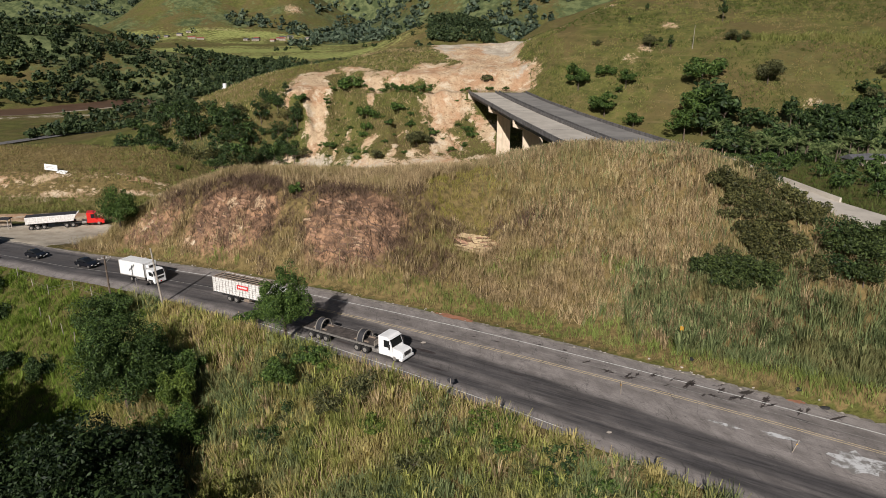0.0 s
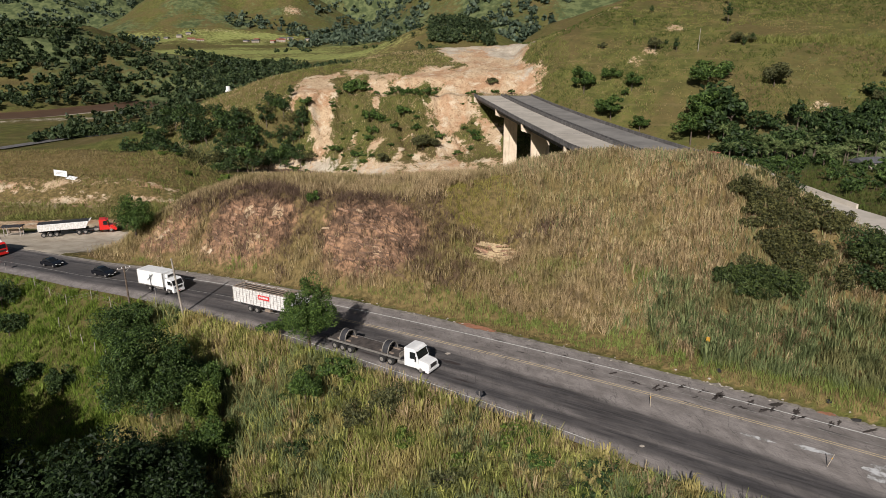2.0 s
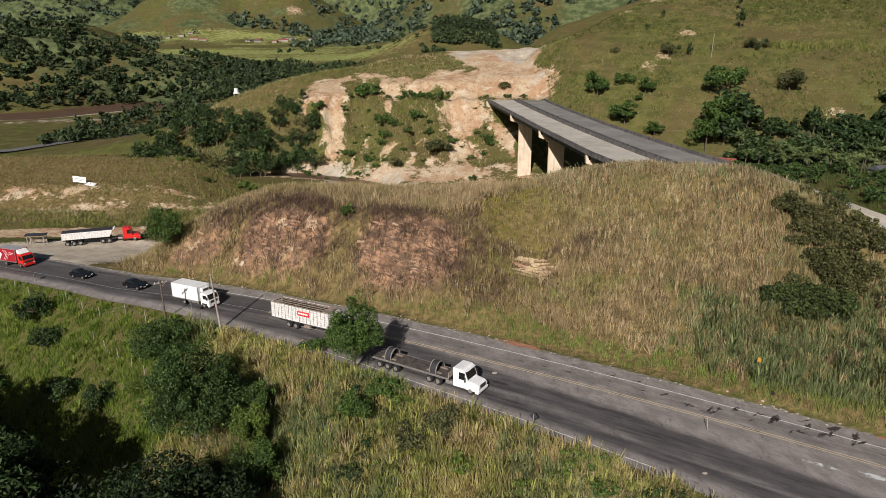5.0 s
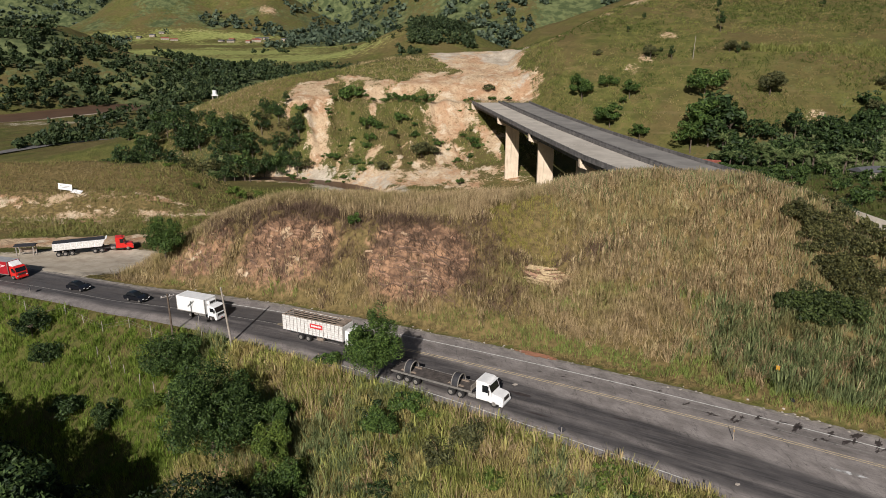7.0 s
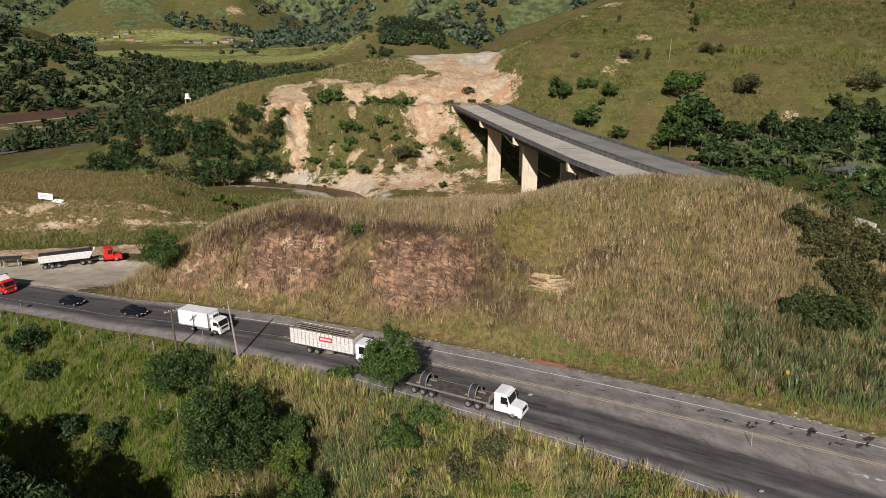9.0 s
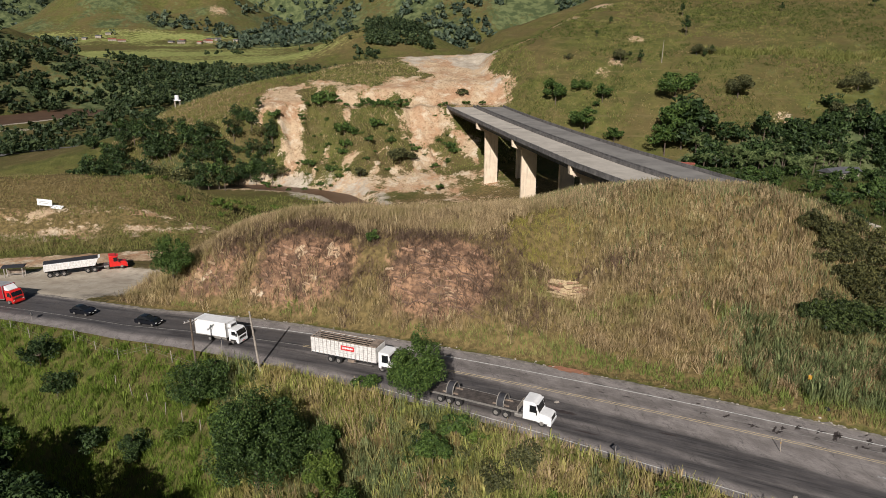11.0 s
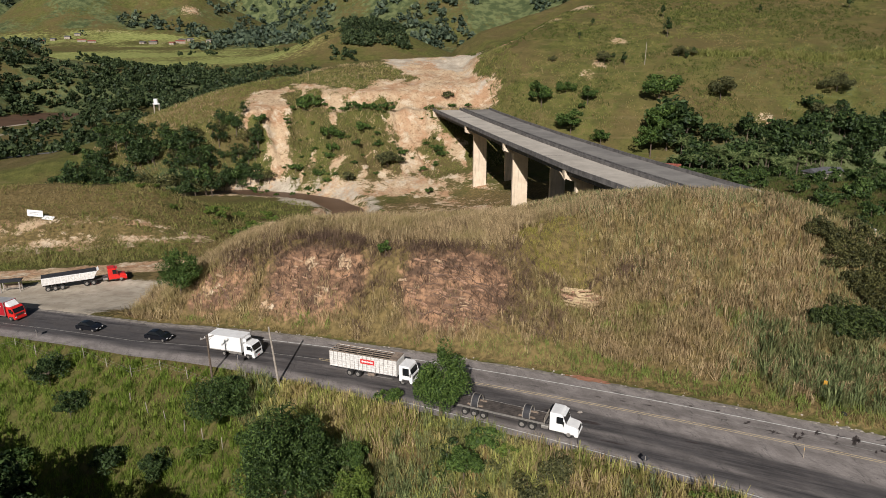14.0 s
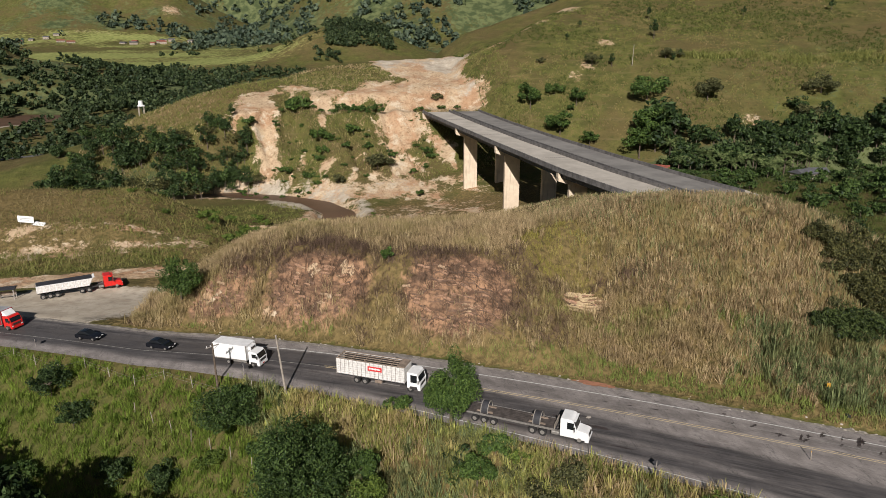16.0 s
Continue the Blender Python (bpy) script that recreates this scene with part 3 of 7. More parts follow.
def within(x, y, outline, soft=8.0):
    """1 inside an outline in plan, 0 outside, over a ragged edge."""
    wx, wy = x + 4.5 * fbm(x, y, 6, 301), y + 6.0 * fbm(x, y, 7, 303)
    inside = np.zeros(np.broadcast(x, y).shape, bool)
    ring = (*outline, outline[0])
    for (ax, ay), (bx, by) in zip(ring[:-1], ring[1:]):
        if ay != by:
            inside ^= ((ay > wy) != (by > wy)) & (wx < ax + (wy - ay) * (bx - ax) / (by - ay))
    d = from_line(wx, wy, ring)
    return np.clip(0.5 + np.where(inside, d, -d) / soft, 0, 1)


def eroded(x, y):
    """How bare the far slope lies: the scraped cutting, the rim of the bluff, runnels, scree and foot."""
    x, y = np.asarray(x, float), np.asarray(y, float)
    tufts = 0.55 * np.clip(fbm(x, y, 7, 307) + 0.15, 0, 1)
    return np.maximum.reduce([
        within(x, y, BLUFF) - tufts, within(x, y, RIM) * 0.85 - 0.8 * tufts, within(x, y, RUST) * 0.9 - 0.4 * tufts, within(x, y, SCRAPED),
        within(x, y, SCREE, 10.0) - 1.1 * tufts, within(x, y, FACE) - 0.5 * tufts, within(x, y, SANDY_FOOT, 9.0) * 0.9 - 0.8 * tufts,
        *(within(x, y, q, 5.0) - 0.5 * tufts for q in RUNNELS),
        spot(x, y, 12, 288, 26, 16) * 0.55 - 0.6 * tufts, spot(x, y, 5, 262, 30, 24) * 0.48 - 0.5 * tufts, 0 * x])


# orange earth showing through the cut face
ORANGE = ((-37.2, 120.5, 1.7, 1.1, -20), (-31.8, 118.3, 2.4, 0.8, -50), (-55.0, 124.0, 2.6, 0.9, -20), (-45.0, 118.6, 1.6, 0.8, -25), (-35.5, 115.6, 1.4, 0.8, 0), (-13.0, 105.6, 2.6, 0.8, -20))


def covers(x, y, z, far_d, near_d):
    straw, earth, sand = np.zeros_like(x), np.zeros_like(x), np.zeros_like(x)
    rock, wood, crop = np.zeros_like(x), np.zeros_like(x), np.zeros_like(x)
    on_mound = (far_d > 0.5) & (y < 200) & (x > -75) & (x < 75)
    straw = np.where(on_mound, 0.75, straw)
    straw = np.where((near_d > 0) & (x > -40), 0.6, straw)
    straw = np.maximum(straw, spot(x, y, -150, 200, 90, 34) * 0.8)
    straw = np.maximum(straw, spot(x, y, -280, 470, 120, 110) * 0.24)
    sand = np.maximum(sand, spot(x, y, -270, 500, 60, 14, 20) * 0.45)
    straw = np.maximum(straw, spot(x, y, -95, 370, 45, 26) * 0.7)
    straw = np.maximum(straw, spot(x, y, 10, 250, 50, 40) * 0.8)
    earth = np.maximum(earth, 0)
    straw = np.maximum(straw, (0.33 + 0.2 * fbm(x, y, 50, 75)) * ease(42, 60, x) * (1 - 0.35 * ease(110, 170, x)) * ease(250, 280, y) * ease(520, 420, y))
    rock = np.maximum(spot(x, y, -15, 108.4, 10, 4.4, -24), np.maximum(spot(x, y, -37, 118.4, 9, 4.6, -20), spot(x, y, -53, 124, 6, 3.6, -12)))
    rock = np.maximum(rock, spot(x, y, 5.4, 105.4, 3.4, 1.6, -10))
    bare = eroded(x, y)
    earth = np.maximum.reduce([np.where(bare > 0.04, bare + 0.2 * fbm(x + 0.2 * y, 0.5 * y, 9, 87), bare), spot(x, y, 114, 371, 5, 6) * 0.62, spot(x, y, 97, 350, 4, 5) * 0.58, spot(x, y, 150, 285, 5, 8) * 0.55, spot(x, y, 62, 401, 9, 3, 20) * 0.9, spot(x, y, 79, 411, 8, 3, 30) * 0.72, spot(x, y, 93, 421, 6, 5) * 0.8, spot(x, y, 117, 441, 7, 9), spot(x, y, 88, 342, 4, 5) * 0.55, spot(x, y, 114, 372, 3.5, 5) * 0.8,
        spot(x, y, -358, 1640, 75, 14) * 0.8, spot(x, y, -520, 1700, 130, 12) * 0.62, spot(x, y, -1024, 2281, 60, 25) * 0.8, spot(x, y, -383, 1880, 26, 30) * 0.62,  spot(x, y, -95, 184, 44, 4.5, 4) * 0.56, spot(x, y, -130, 191, 46, 4, 4) * 0.5, spot(x, y, -72, 191, 12, 3.5, -18) * 0.5, spot(x, y, -84, 193, 14, 2, -10) * 0.46])
    dirt_road = np.clip(1.6 - np.abs(y - (163 + 0.10 * (x + 100))) / 3.6, 0, 1) * (x < -58)
    earth = np.maximum(earth, dirt_road * 0.95)
    for ox, oy, ow, od, oa in ORANGE:
        earth = np.maximum(earth, spot(x, y, ox, oy, ow * 0.8, od * 0.8, oa) * 0.85)
    yard = np.clip(1.5 - np.hypot((x + 88) / 24, (y - 143) / 12), 0, 1) * (far_d > -1)
    sand = np.maximum(sand, 1.5 * yard)
    creek = from_line(x, y, CREEK)
    earth = np.maximum(earth, np.where((y > 225) & (x > -90), 0.66 * ease(16, 8, creek + 4 * grain(x, y, 9, 61)), 0))
    earth = np.maximum(earth, spot(x, y, -14, 292, 24, 7) * 0.6)
    sand = np.maximum(sand, spot(x, y, -46, 284, 13, 6, -38) * 1.1)
    sand = np.maximum(sand, np.where((y > 250) & (x > -80) & (y > 268 - 0.9 * (x + 38)), np.clip(1.2 - np.abs(creek - 9) / 7, 0, 1) * (0.5 + 0.5 * fbm(x, y, 6, 313)), 0))
    sand = np.maximum(sand, np.where((x < -190) & (y < river_y(x)), np.clip(1.5 - np.abs(from_line(x, y, RIVER) - 48) / 9, 0, 1), 0))
    sand = np.maximum(sand, within(x, y, SCRAPED) * (0.42 + 0.55 * fbm(x, y, 16, 311) + 0.25 * ease(400, 415, y)) * ease(350, 360, y))
    sand = np.maximum(sand, within(x, y, SANDY_FOOT) * 0.4)
    crop = np.maximum(spot(x, y, -420, 1330, 280, 110) * 0.72, spot(x, y, -230, 1150, 190, 70) * 0.68)
    straw = np.maximum(straw, spot(x, y, -70, 1145, 75, 60) * 0.5)
    straw = np.maximum(straw, spot(x, y, -300, 800, 90, 26) * 0.62)
    wood = np.where((y > 1450) & (x > -280), 0.5 + 0.7 * fbm(x, y, 130, 78) + 0.3 * ease(-150, 60, x), 0.0)
    wood = np.maximum(wood, np.where((y > 2150), 0.66 + 0.8 * fbm(x, y, 220, 77), 0.0) - 0.6 * spot(x, y, -690, 2200, 330, 280) + np.where(y > 1750, 0.45 * ease(-0.36, -0.44, x / np.maximum(y, 1)), 0))
    wood = np.maximum(wood, np.where((x < -150) & (y > 640) & (y < 1100), 0.52 + 0.4 * fbm(x, y, 60, 71) - 0.3 * ease(760, 860, y), 0))
    straw = np.maximum(straw, np.where((x < -150) & (y > 700) & (y < 1000), 0.14 + 0.4 * fbm(x, y, 50, 73), 0))
    crop = np.maximum(crop, np.where((y > 880) & (y < 1720) & (x < -70 - 0.05 * y), 0.36 + 0.45 * fbm(x, y * 1.6, 90, 81), 0))
    wood = np.maximum(wood, np.where((y > 1720) & (x <= -280) & (y < 2150), 0.40 + 0.5 * fbm(x, y, 60, 84), 0))
    wood = np.maximum(wood, (0.36 + 0.2 * fbm(x, y, 30, 86)) * ease(105, 160, x) * ease(350, 325, y) * ease(255, 270, y))
    wood = np.maximum(wood, spot(x, y, 155, 255, 75, 30, -12) * 0.8)
    wood = np.maximum(wood, np.where((x > 40) & (y > 1180), 0.62 + 0.4 * fbm(x, y, 90, 82), 0))
    wood = np.maximum(wood, spot(x, y, -125, 318, 50, 20) * 0.6 * (y > 285))
    crop = np.maximum(crop, np.where(y > 1500, 0.05 + 0.35 * fbm(x, y, 120, 79), 0))
    return np.stack([straw, earth, sand], -1), np.stack([rock, wood, crop], -1)


ground = build_land()


# ---- the highway ----
def strip(xs, lines, z_lift, name, material, label, category, kind="structure", skirt=0.0):
    """A paved strip over the stations xs between lines of y(x); u along, v across from the far line."""
    verts, faces, uvs = [], [], []
    k = len(lines)
    for x in xs:
        for line in lines:
            y = line(x)
            verts.append((x, y, float(road_z(x)) + z_lift))
            uvs.append((x * 1.15, (float(far_line(x)) - y) * 0.87))
    for i in range(len(xs) - 1):
        for j in range(k - 1):
            a = i * k + j
            faces.append((a, a + 1, a + k + 1, a + k))
    me = mesh_of(name, verts, faces, material)
    layer, inner = me.uv_layers.new(name="UVMap"), me.uv_layers.new(name="from_near")
    for loop in me.loops:
        x, y, _ = verts[loop.vertex_index]
        layer.data[loop.index].uv = uvs[loop.vertex_index]
        inner.data[loop.index].uv = (x * 1.15, (y - float(near_line(x))) * 0.87)
    if me.polygons[0].normal.z < 0:
        me.flip_normals()
    return tagged(new(name, me), label, category, kind=kind)


stations = spaced(((-420, -120, 6), (-120, 80, 2), (80, 160, 5)))


def blend(f):
    return lambda x: float(far_line(x)) + 2.6 - f * (float(far_line(x)) + 2.6 - float(near_line(x)) + 1.5)


road = strip(stations, [blend(k / 12) for k in range(13)], 0.0, "road", ASPHALT, "worn grey asphalt highway with dark lane bands", "road")


def shoulder(line, out, width, label):
    """A ragged strip of grit between asphalt and grass."""
    xs = np.arange(-150, 78, 1.0)
    lines = [lambda x: float(line(x)) + out * 2.3, lambda x: float(line(x)) + out * (2.9 + 0.25 * float(grain(x, 0, 2.3, 8))), lambda x: float(line(x)) + out * (3.0 + width + 0.3 * float(grain(x, 3, 1.7, 9)))]
    verts, faces = [], []
    for x in xs:
        for k, f in enumerate(lines):
            y = f(x)
            verts.append((x, y, (float(road_z(x)) + 0.004) if k < 2 else ground_at(x, y) + 0.03))
    for i in range(len(xs) - 1):
        for j in range(2):
            a = 3 * i + j
            faces.append((a, a + 1, a + 4, a + 3))
    me = mesh_of("shoulder", verts, faces, GRIT)
    if me.polygons[0].normal.z < 0:
        me.flip_normals()
    return tagged(new("shoulder", me), label, "road shoulder", kind="structure")


GRIT = plain("road_grit", (0.24, 0.215, 0.18), 0.95, 0, 0.45, 0.9, 0.03)
shoulder(far_line, 1, 0.25, "dusty gravel shoulder at the foot of the cut")


def painted(name, along, offset, width, x0, x1, material, label, lift=0.006):
    xs = np.arange(x0, x1 + 0.01, 2.0)
    return strip(xs, [lambda x: float(along(x)) + offset + width / 2, lambda x: float(along(x)) + offset - width / 2], lift, name, material, label, "road marking")


painted("edge_line", far_line, 0.0, 0.17, -48, 76, WHITE_LINE, "worn white edge line along the far shoulder")
painted("edge_line", near_line, 0.0, 0.15, -26, 12, WHITE_LINE, "worn white edge line beside the grass bank")
painted("centre_line", far_line, -4.35, 0.12, -36, 76, YELLOW_LINE, "worn double yellow centre line")
painted("centre_line", far_line, -4.80, 0.12, -36, 76, YELLOW_LINE, "worn double yellow centre line")
painted("lane_line", far_line, -2.1, 0.10, 14, 44, FADED_LINE, "faded older lane line on worn asphalt")
painted("centre_line", far_line, -4.6, 0.14, -150, -36, FADED_LINE, "faded centre line on dark asphalt")


# ---- waters ----
def water(name, line, half, z, label):
    verts, faces = [], []
    for i, (x, y) in enumerate(line):
        ax, ay = line[max(0, i - 1)]
        bx, by = line[min(len(line) - 1, i + 1)]
        w = Vector((-(by - ay), bx - ax, 0)).normalized() * half
        verts += [(x + w.x, y + w.y, z), (x - w.x, y - w.y, z)]
    for i in range(len(line) - 1):
        faces.append((2 * i, 2 * i + 1, 2 * i + 3, 2 * i + 2))
    me = mesh_of(name, verts, faces, WATER)
    if me.polygons[0].normal.z < 0:
        me.flip_normals()
    return tagged(new(name, me), label, "water", kind="structure")


water("creek", CREEK[1:], 9, -21.25, "shallow brown creek between sand banks")
water("river", RIVER, 38, -23.4, "wide muddy brown river")

# the valley road beyond the shelf
VALLEY_ROAD = ((-330, 318), (-270, 340), (-232, 364), (-214, 392), (-190, 420), (-150, 452), (-100, 470))
verts, faces = [], []
for i, (x, y) in enumerate(VALLEY_ROAD):
    ax, ay = VALLEY_ROAD[max(0, i - 1)]
    bx, by = VALLEY_ROAD[min(6, i + 1)]
    w = Vector((-(by - ay), bx - ax, 0)).normalized() * 4.5
    verts += [(x + w.x, y + w.y, ground_at(x, y) + 0.9), (x - w.x, y - w.y, ground_at(x, y) + 0.9)]
for i in range(6):
    faces.append((2 * i, 2 * i + 1, 2 * i + 3, 2 * i + 2))
me = mesh_of("valley_road", verts, faces, DARK_CONCRETE)
if me.polygons[0].normal.z < 0:
    me.flip_normals()
tagged(new("valley_road", me), "dark asphalt road through the valley meadow", "road", kind="structure")


# ---- the unfinished bridge over the valley ----
def deck_near(y):
    return np.interp(y, [60, 130, 162, 191, 242, 286, 329, 340], [70, 46.5, 37.6, 31.0, 23.6, 18.0, 12.6, 11.4])


def deck_z(y):
    return 9.3 + 0.007 * (y - 165)


def swept(ys, left, right, z0, z1):
    """A slab that follows the bridge: left and right are x(y), z0 and z1 heights over the deck."""
    bm = bmesh.new()
    rows = []
    for y in ys:
        l, r, z = float(left(y)), float(right(y)), float(deck_z(y))
        rows.append([bm.verts.new(c) for c in ((l, y, z + z0), (r, y, z + z0), (r, y, z + z1), (l, y, z + z1))])
    for a, b in zip(rows[:-1], rows[1:]):
        for i in range(4):
            bm.faces.new((a[i], a[(i + 1) % 4], b[(i + 1) % 4], b[i]))
    bm.faces.new(rows[0]), bm.faces.new(rows[-1][::-1])
    return bm


def mid_x(y):
    return 0.5 * (float(deck_near(y)) + float(deck_far(y)))


bridge_ys = [160 + 4.4 * k for k in range(41)]
bridge = empty("bridge", Matrix(), "unfinished concrete road bridge with two carriageways over the creek", "bridge")
part("deck", swept(bridge_ys, lambda y: deck_near(y), lambda y: mid_x(y) - 0.5, -0.35, 0.0), DECK_CONCRETE, bridge, "pale dusty concrete deck")
part("deck", swept(bridge_ys, lambda y: mid_x(y) + 0.5, lambda y: deck_far(y), -0.35, -0.02), GREY_DECK, bridge, "darker grey asphalt deck")
for name, f in (("parapet", lambda y: deck_near(y) + 0.03), ("median_barrier", lambda y: mid_x(y) - 1.1), ("median_barrier", lambda y: mid_x(y) + 0.7), ("parapet", lambda y: deck_far(y) - 0.4)):
    bm = swept(bridge_ys, f, lambda y, f=f: f(y) + 0.36, 0.004, 0.82)
    swept_top = swept(bridge_ys, lambda y, f=f: f(y) - 0.03, lambda y, f=f: f(y) + 0.39, 0.82, 0.92)
    me = bpy.data.meshes.new("cap")
    swept_top.to_mesh(me)
    swept_top.free()
    bm.from_mesh(me)
    part(name, bm, DARK_CONCRETE, bridge, "dark weathered concrete barrier")
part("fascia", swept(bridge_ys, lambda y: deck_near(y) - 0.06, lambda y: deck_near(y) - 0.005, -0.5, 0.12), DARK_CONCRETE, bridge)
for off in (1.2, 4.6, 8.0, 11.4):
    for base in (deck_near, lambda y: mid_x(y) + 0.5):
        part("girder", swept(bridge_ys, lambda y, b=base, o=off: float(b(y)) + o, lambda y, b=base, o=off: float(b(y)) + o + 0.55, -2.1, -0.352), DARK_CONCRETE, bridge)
for y in (286.0, 242.0, 195.0):
    for base in (float(deck_near(y)), mid_x(y) + 0.5):
        z_top = float(deck_z(y)) - 2.1
        mid = base + 6.4
        ground_z = min(ground_at(mid + dx, y + dy) for dx in (-2.8, 2.8) for dy in (-1, 1))
        pier = part("pier", box(mid - 2.7, mid + 2.7, y - 0.8, y + 0.8, ground_z - 1.0, z_top - 1.3, 0.08), PALE_CONCRETE, bridge, "pale sunlit concrete wall pier")
        outline = [(base + 0.2, z_top), (base + 12.4, z_top), (base + 12.4, z_top - 0.9), (mid + 3.2, z_top - 1.9), (mid - 3.2, z_top - 1.9), (base + 0.2, z_top - 0.9)]
        bm = bmesh.new()
        a = [bm.verts.new((x, y - 1.0, z)) for x, z in outline]
        b = [bm.verts.new((x, y + 1.0, z)) for x, z in outline]
        bm.faces.new(a), bm.faces.new(b[::-1])
        for i in range(6):
            bm.faces.new((a[i], b[i], b[(i + 1) % 6], a[(i + 1) % 6]))
        part("cap_beam", bm, PALE_CONCRETE, pier)
        bm = box(base + 0.1, base + 0.9, y - 1.0, y + 1.0, z_top + 0.002, z_top + 1.6, 0.05)
        part("seat_block", bm, PALE_CONCRETE, pier, "pale end block below the deck edge")
for y in (214.0, 264.0, 308.0):
    part("expansion_joint", swept([y - 0.2, y + 0.2], deck_near, lambda y: mid_x(y) - 1.2, 0.003, 0.012), DARK_CONCRETE, bridge)
z = float(deck_z(334))
part("abutment", box(11.6, 39.5, 334, 337, ground_at(25, 338) - 6, z - 0.4, 0.1), PALE_CONCRETE, bridge)

# ---- the carriageway that leads on from it ----
road_ys = [60 + 4 * k for k in range(26)]


def approach(ys, left, right, z0, z1, name, material, label, category="road"):
    bm = bmesh.new()
    rows = []
    for y in ys:
        z = float(approach_z(y))
        l, r = float(left(y)), float(right(y))
        rows.append([bm.verts.new(c) for c in ((l, y, z + z0), (r, y, z + z0), (r, y, z + z1), (l, y, z + z1))])
    for a, b in zip(rows[:-1], rows[1:]):
        for i in range(4):
            bm.faces.new((a[i], a[(i + 1) % 4], b[(i + 1) % 4], b[i]))
    bm.faces.new(rows[0]), bm.faces.new(rows[-1][::-1])
    return tagged(part(name, bm, material), label, category, kind="structure")


approach(road_ys, lambda y: deck_far(y) - 12.0, lambda y: deck_far(y), -0.5, 0.0, "approach_road", DECK_CONCRETE, "pale concrete carriageway beside scrub")
approach([y for y in road_ys if y >= 128], lambda y: deck_far(y) - 0.4, lambda y: deck_far(y), 0.004, 0.85, "roadside_barrier", DECK_CONCRETE, "long grey concrete roadside barrier", "barrier")
approach(road_ys, lambda y: deck_far(y) - 13.6, lambda y: deck_far(y) - 12.05, -0.4, 0.06, "gutter", PALE_CONCRETE, "pale concrete gutter with a rusty earth strip", "gutter")


# ---- plants ----
rng = np.random.default_rng(7)


def quick_mesh(name, verts, quads, material):
    me = bpy.data.meshes.new(name)
    verts, quads = np.asarray(verts, np.float32), np.asarray(quads, np.int32)
    me.vertices.add(len(verts))
    me.vertices.foreach_set("co", verts.ravel())
    me.loops.add(quads.size)
    me.loops.foreach_set("vertex_index", quads.ravel())
    me.polygons.add(len(quads))
    me.polygons.foreach_set("loop_start", np.arange(0, quads.size, quads.shape[1], dtype=np.int32))
    me.update(calc_edges=True)
    me.materials.append(material)
    return me


def leaf_cloud(centres, size, up=0.35, aspect=0.42, out=None):
    """Pointed leaf sprays (two-triangle kites) at the centres, turned every way."""
    k = len(centres)
    n = rng.normal(size=(k, 3)) * 0.75 + (0, 0, up)
    if out is not None:
        n = n + out * 1.0
    n /= np.linalg.norm(n, axis=1, keepdims=True)
    a = np.cross(n, rng.normal(size=(k, 3)))
    a /= np.linalg.norm(a, axis=1, keepdims=True)
    b = np.cross(n, a)
    s = (size * rng.uniform(0.6, 1.35, k))[:, None]
    droop = n * s * 0.12
    v = np.stack([centres - a * s - droop, centres + b * s * aspect + droop, centres + a * s - droop, centres - b * s * aspect + droop], 1).reshape(-1, 3)
    return v, np.arange(4 * k).reshape(k, 4)


def crown_points(count, rx, ry, rz, lumps, flat=0.0):
    """Points in the lumps of a crown, crowded to the outside, with gaps between; the crown's middle is the origin."""
    d = rng.normal(size=(lumps, 3))
    d /= np.linalg.norm(d, axis=1, keepdims=True)
    d[:, 2] = np.where(d[:, 2] < -0.35, -0.35 * rng.random(lumps), d[:, 2])
    mids = d * rng.uniform(0.40, 0.98, (lumps, 1))
    sizes = rng.uniform(0.16, 0.44, lumps) * (30 / max(30, lumps)) ** 0.33
    pick = rng.integers(0, lumps, count)
    q = rng.normal(size=(count, 3))
    q /= np.linalg.norm(q, axis=1, keepdims=True)
    p = mids[pick] + q * (sizes[pick] * rng.uniform(0.55, 1.08, count) ** 0.7)[:, None]
    return p * (rx, ry, rz), q, mids * (rx, ry, rz)


def limb_mesh(height, base_r, crown_mid, mids, lean=0.0):
    bm = bmesh.new()
    fork = Vector((lean, 0, height * 0.42))
    rod((0, 0, -0.6), fork * 0.55, base_r * 1.25, base_r, 7, bm)
    rod(fork * 0.55, fork, base_r, base_r * 0.8, 7, bm)
    for m in mids[:9]:
        tip = Vector((m[0] * 0.85 + lean, m[1] * 0.85, crown_mid + m[2] * 0.8))
        knee = fork.lerp(tip, 0.5) + Vector((0, 0, 0.25))
        rod(fork, knee, base_r * 0.5, base_r * 0.3, 5, bm)
        rod(knee, tip, base_r * 0.3, base_r * 0.08, 5, bm)
    return bm


def tree(name, x, y, height, rx, material, label, leaves=2500, leaf=0.30, trunk=0.16, rz=None, lumps=26, category="tree", group="", z=None, ry=None):
    """One tree or bush: tapered trunk with limbs and a crown of leaf sprays in uneven lumps."""
    rz = rz or height * 0.36
    crown_mid = height - rz * 0.95
    top = empty(name, pose(x, y, ground_at(x, y) if z is None else z, 0, 0, rng.uniform(0, 360)), label, category, group)
    p, q, mids = crown_points(leaves, rx, ry or rx, rz, lumps)
    bm = limb_mesh(height, trunk, crown_mid, mids)
    part("trunk", bm, BARK, top)
    v, f = leaf_cloud(p + (0, 0, crown_mid), leaf, out=q * 0.8)
    part("crown", quick_mesh("crown", v, f, material), None, top)
    return top


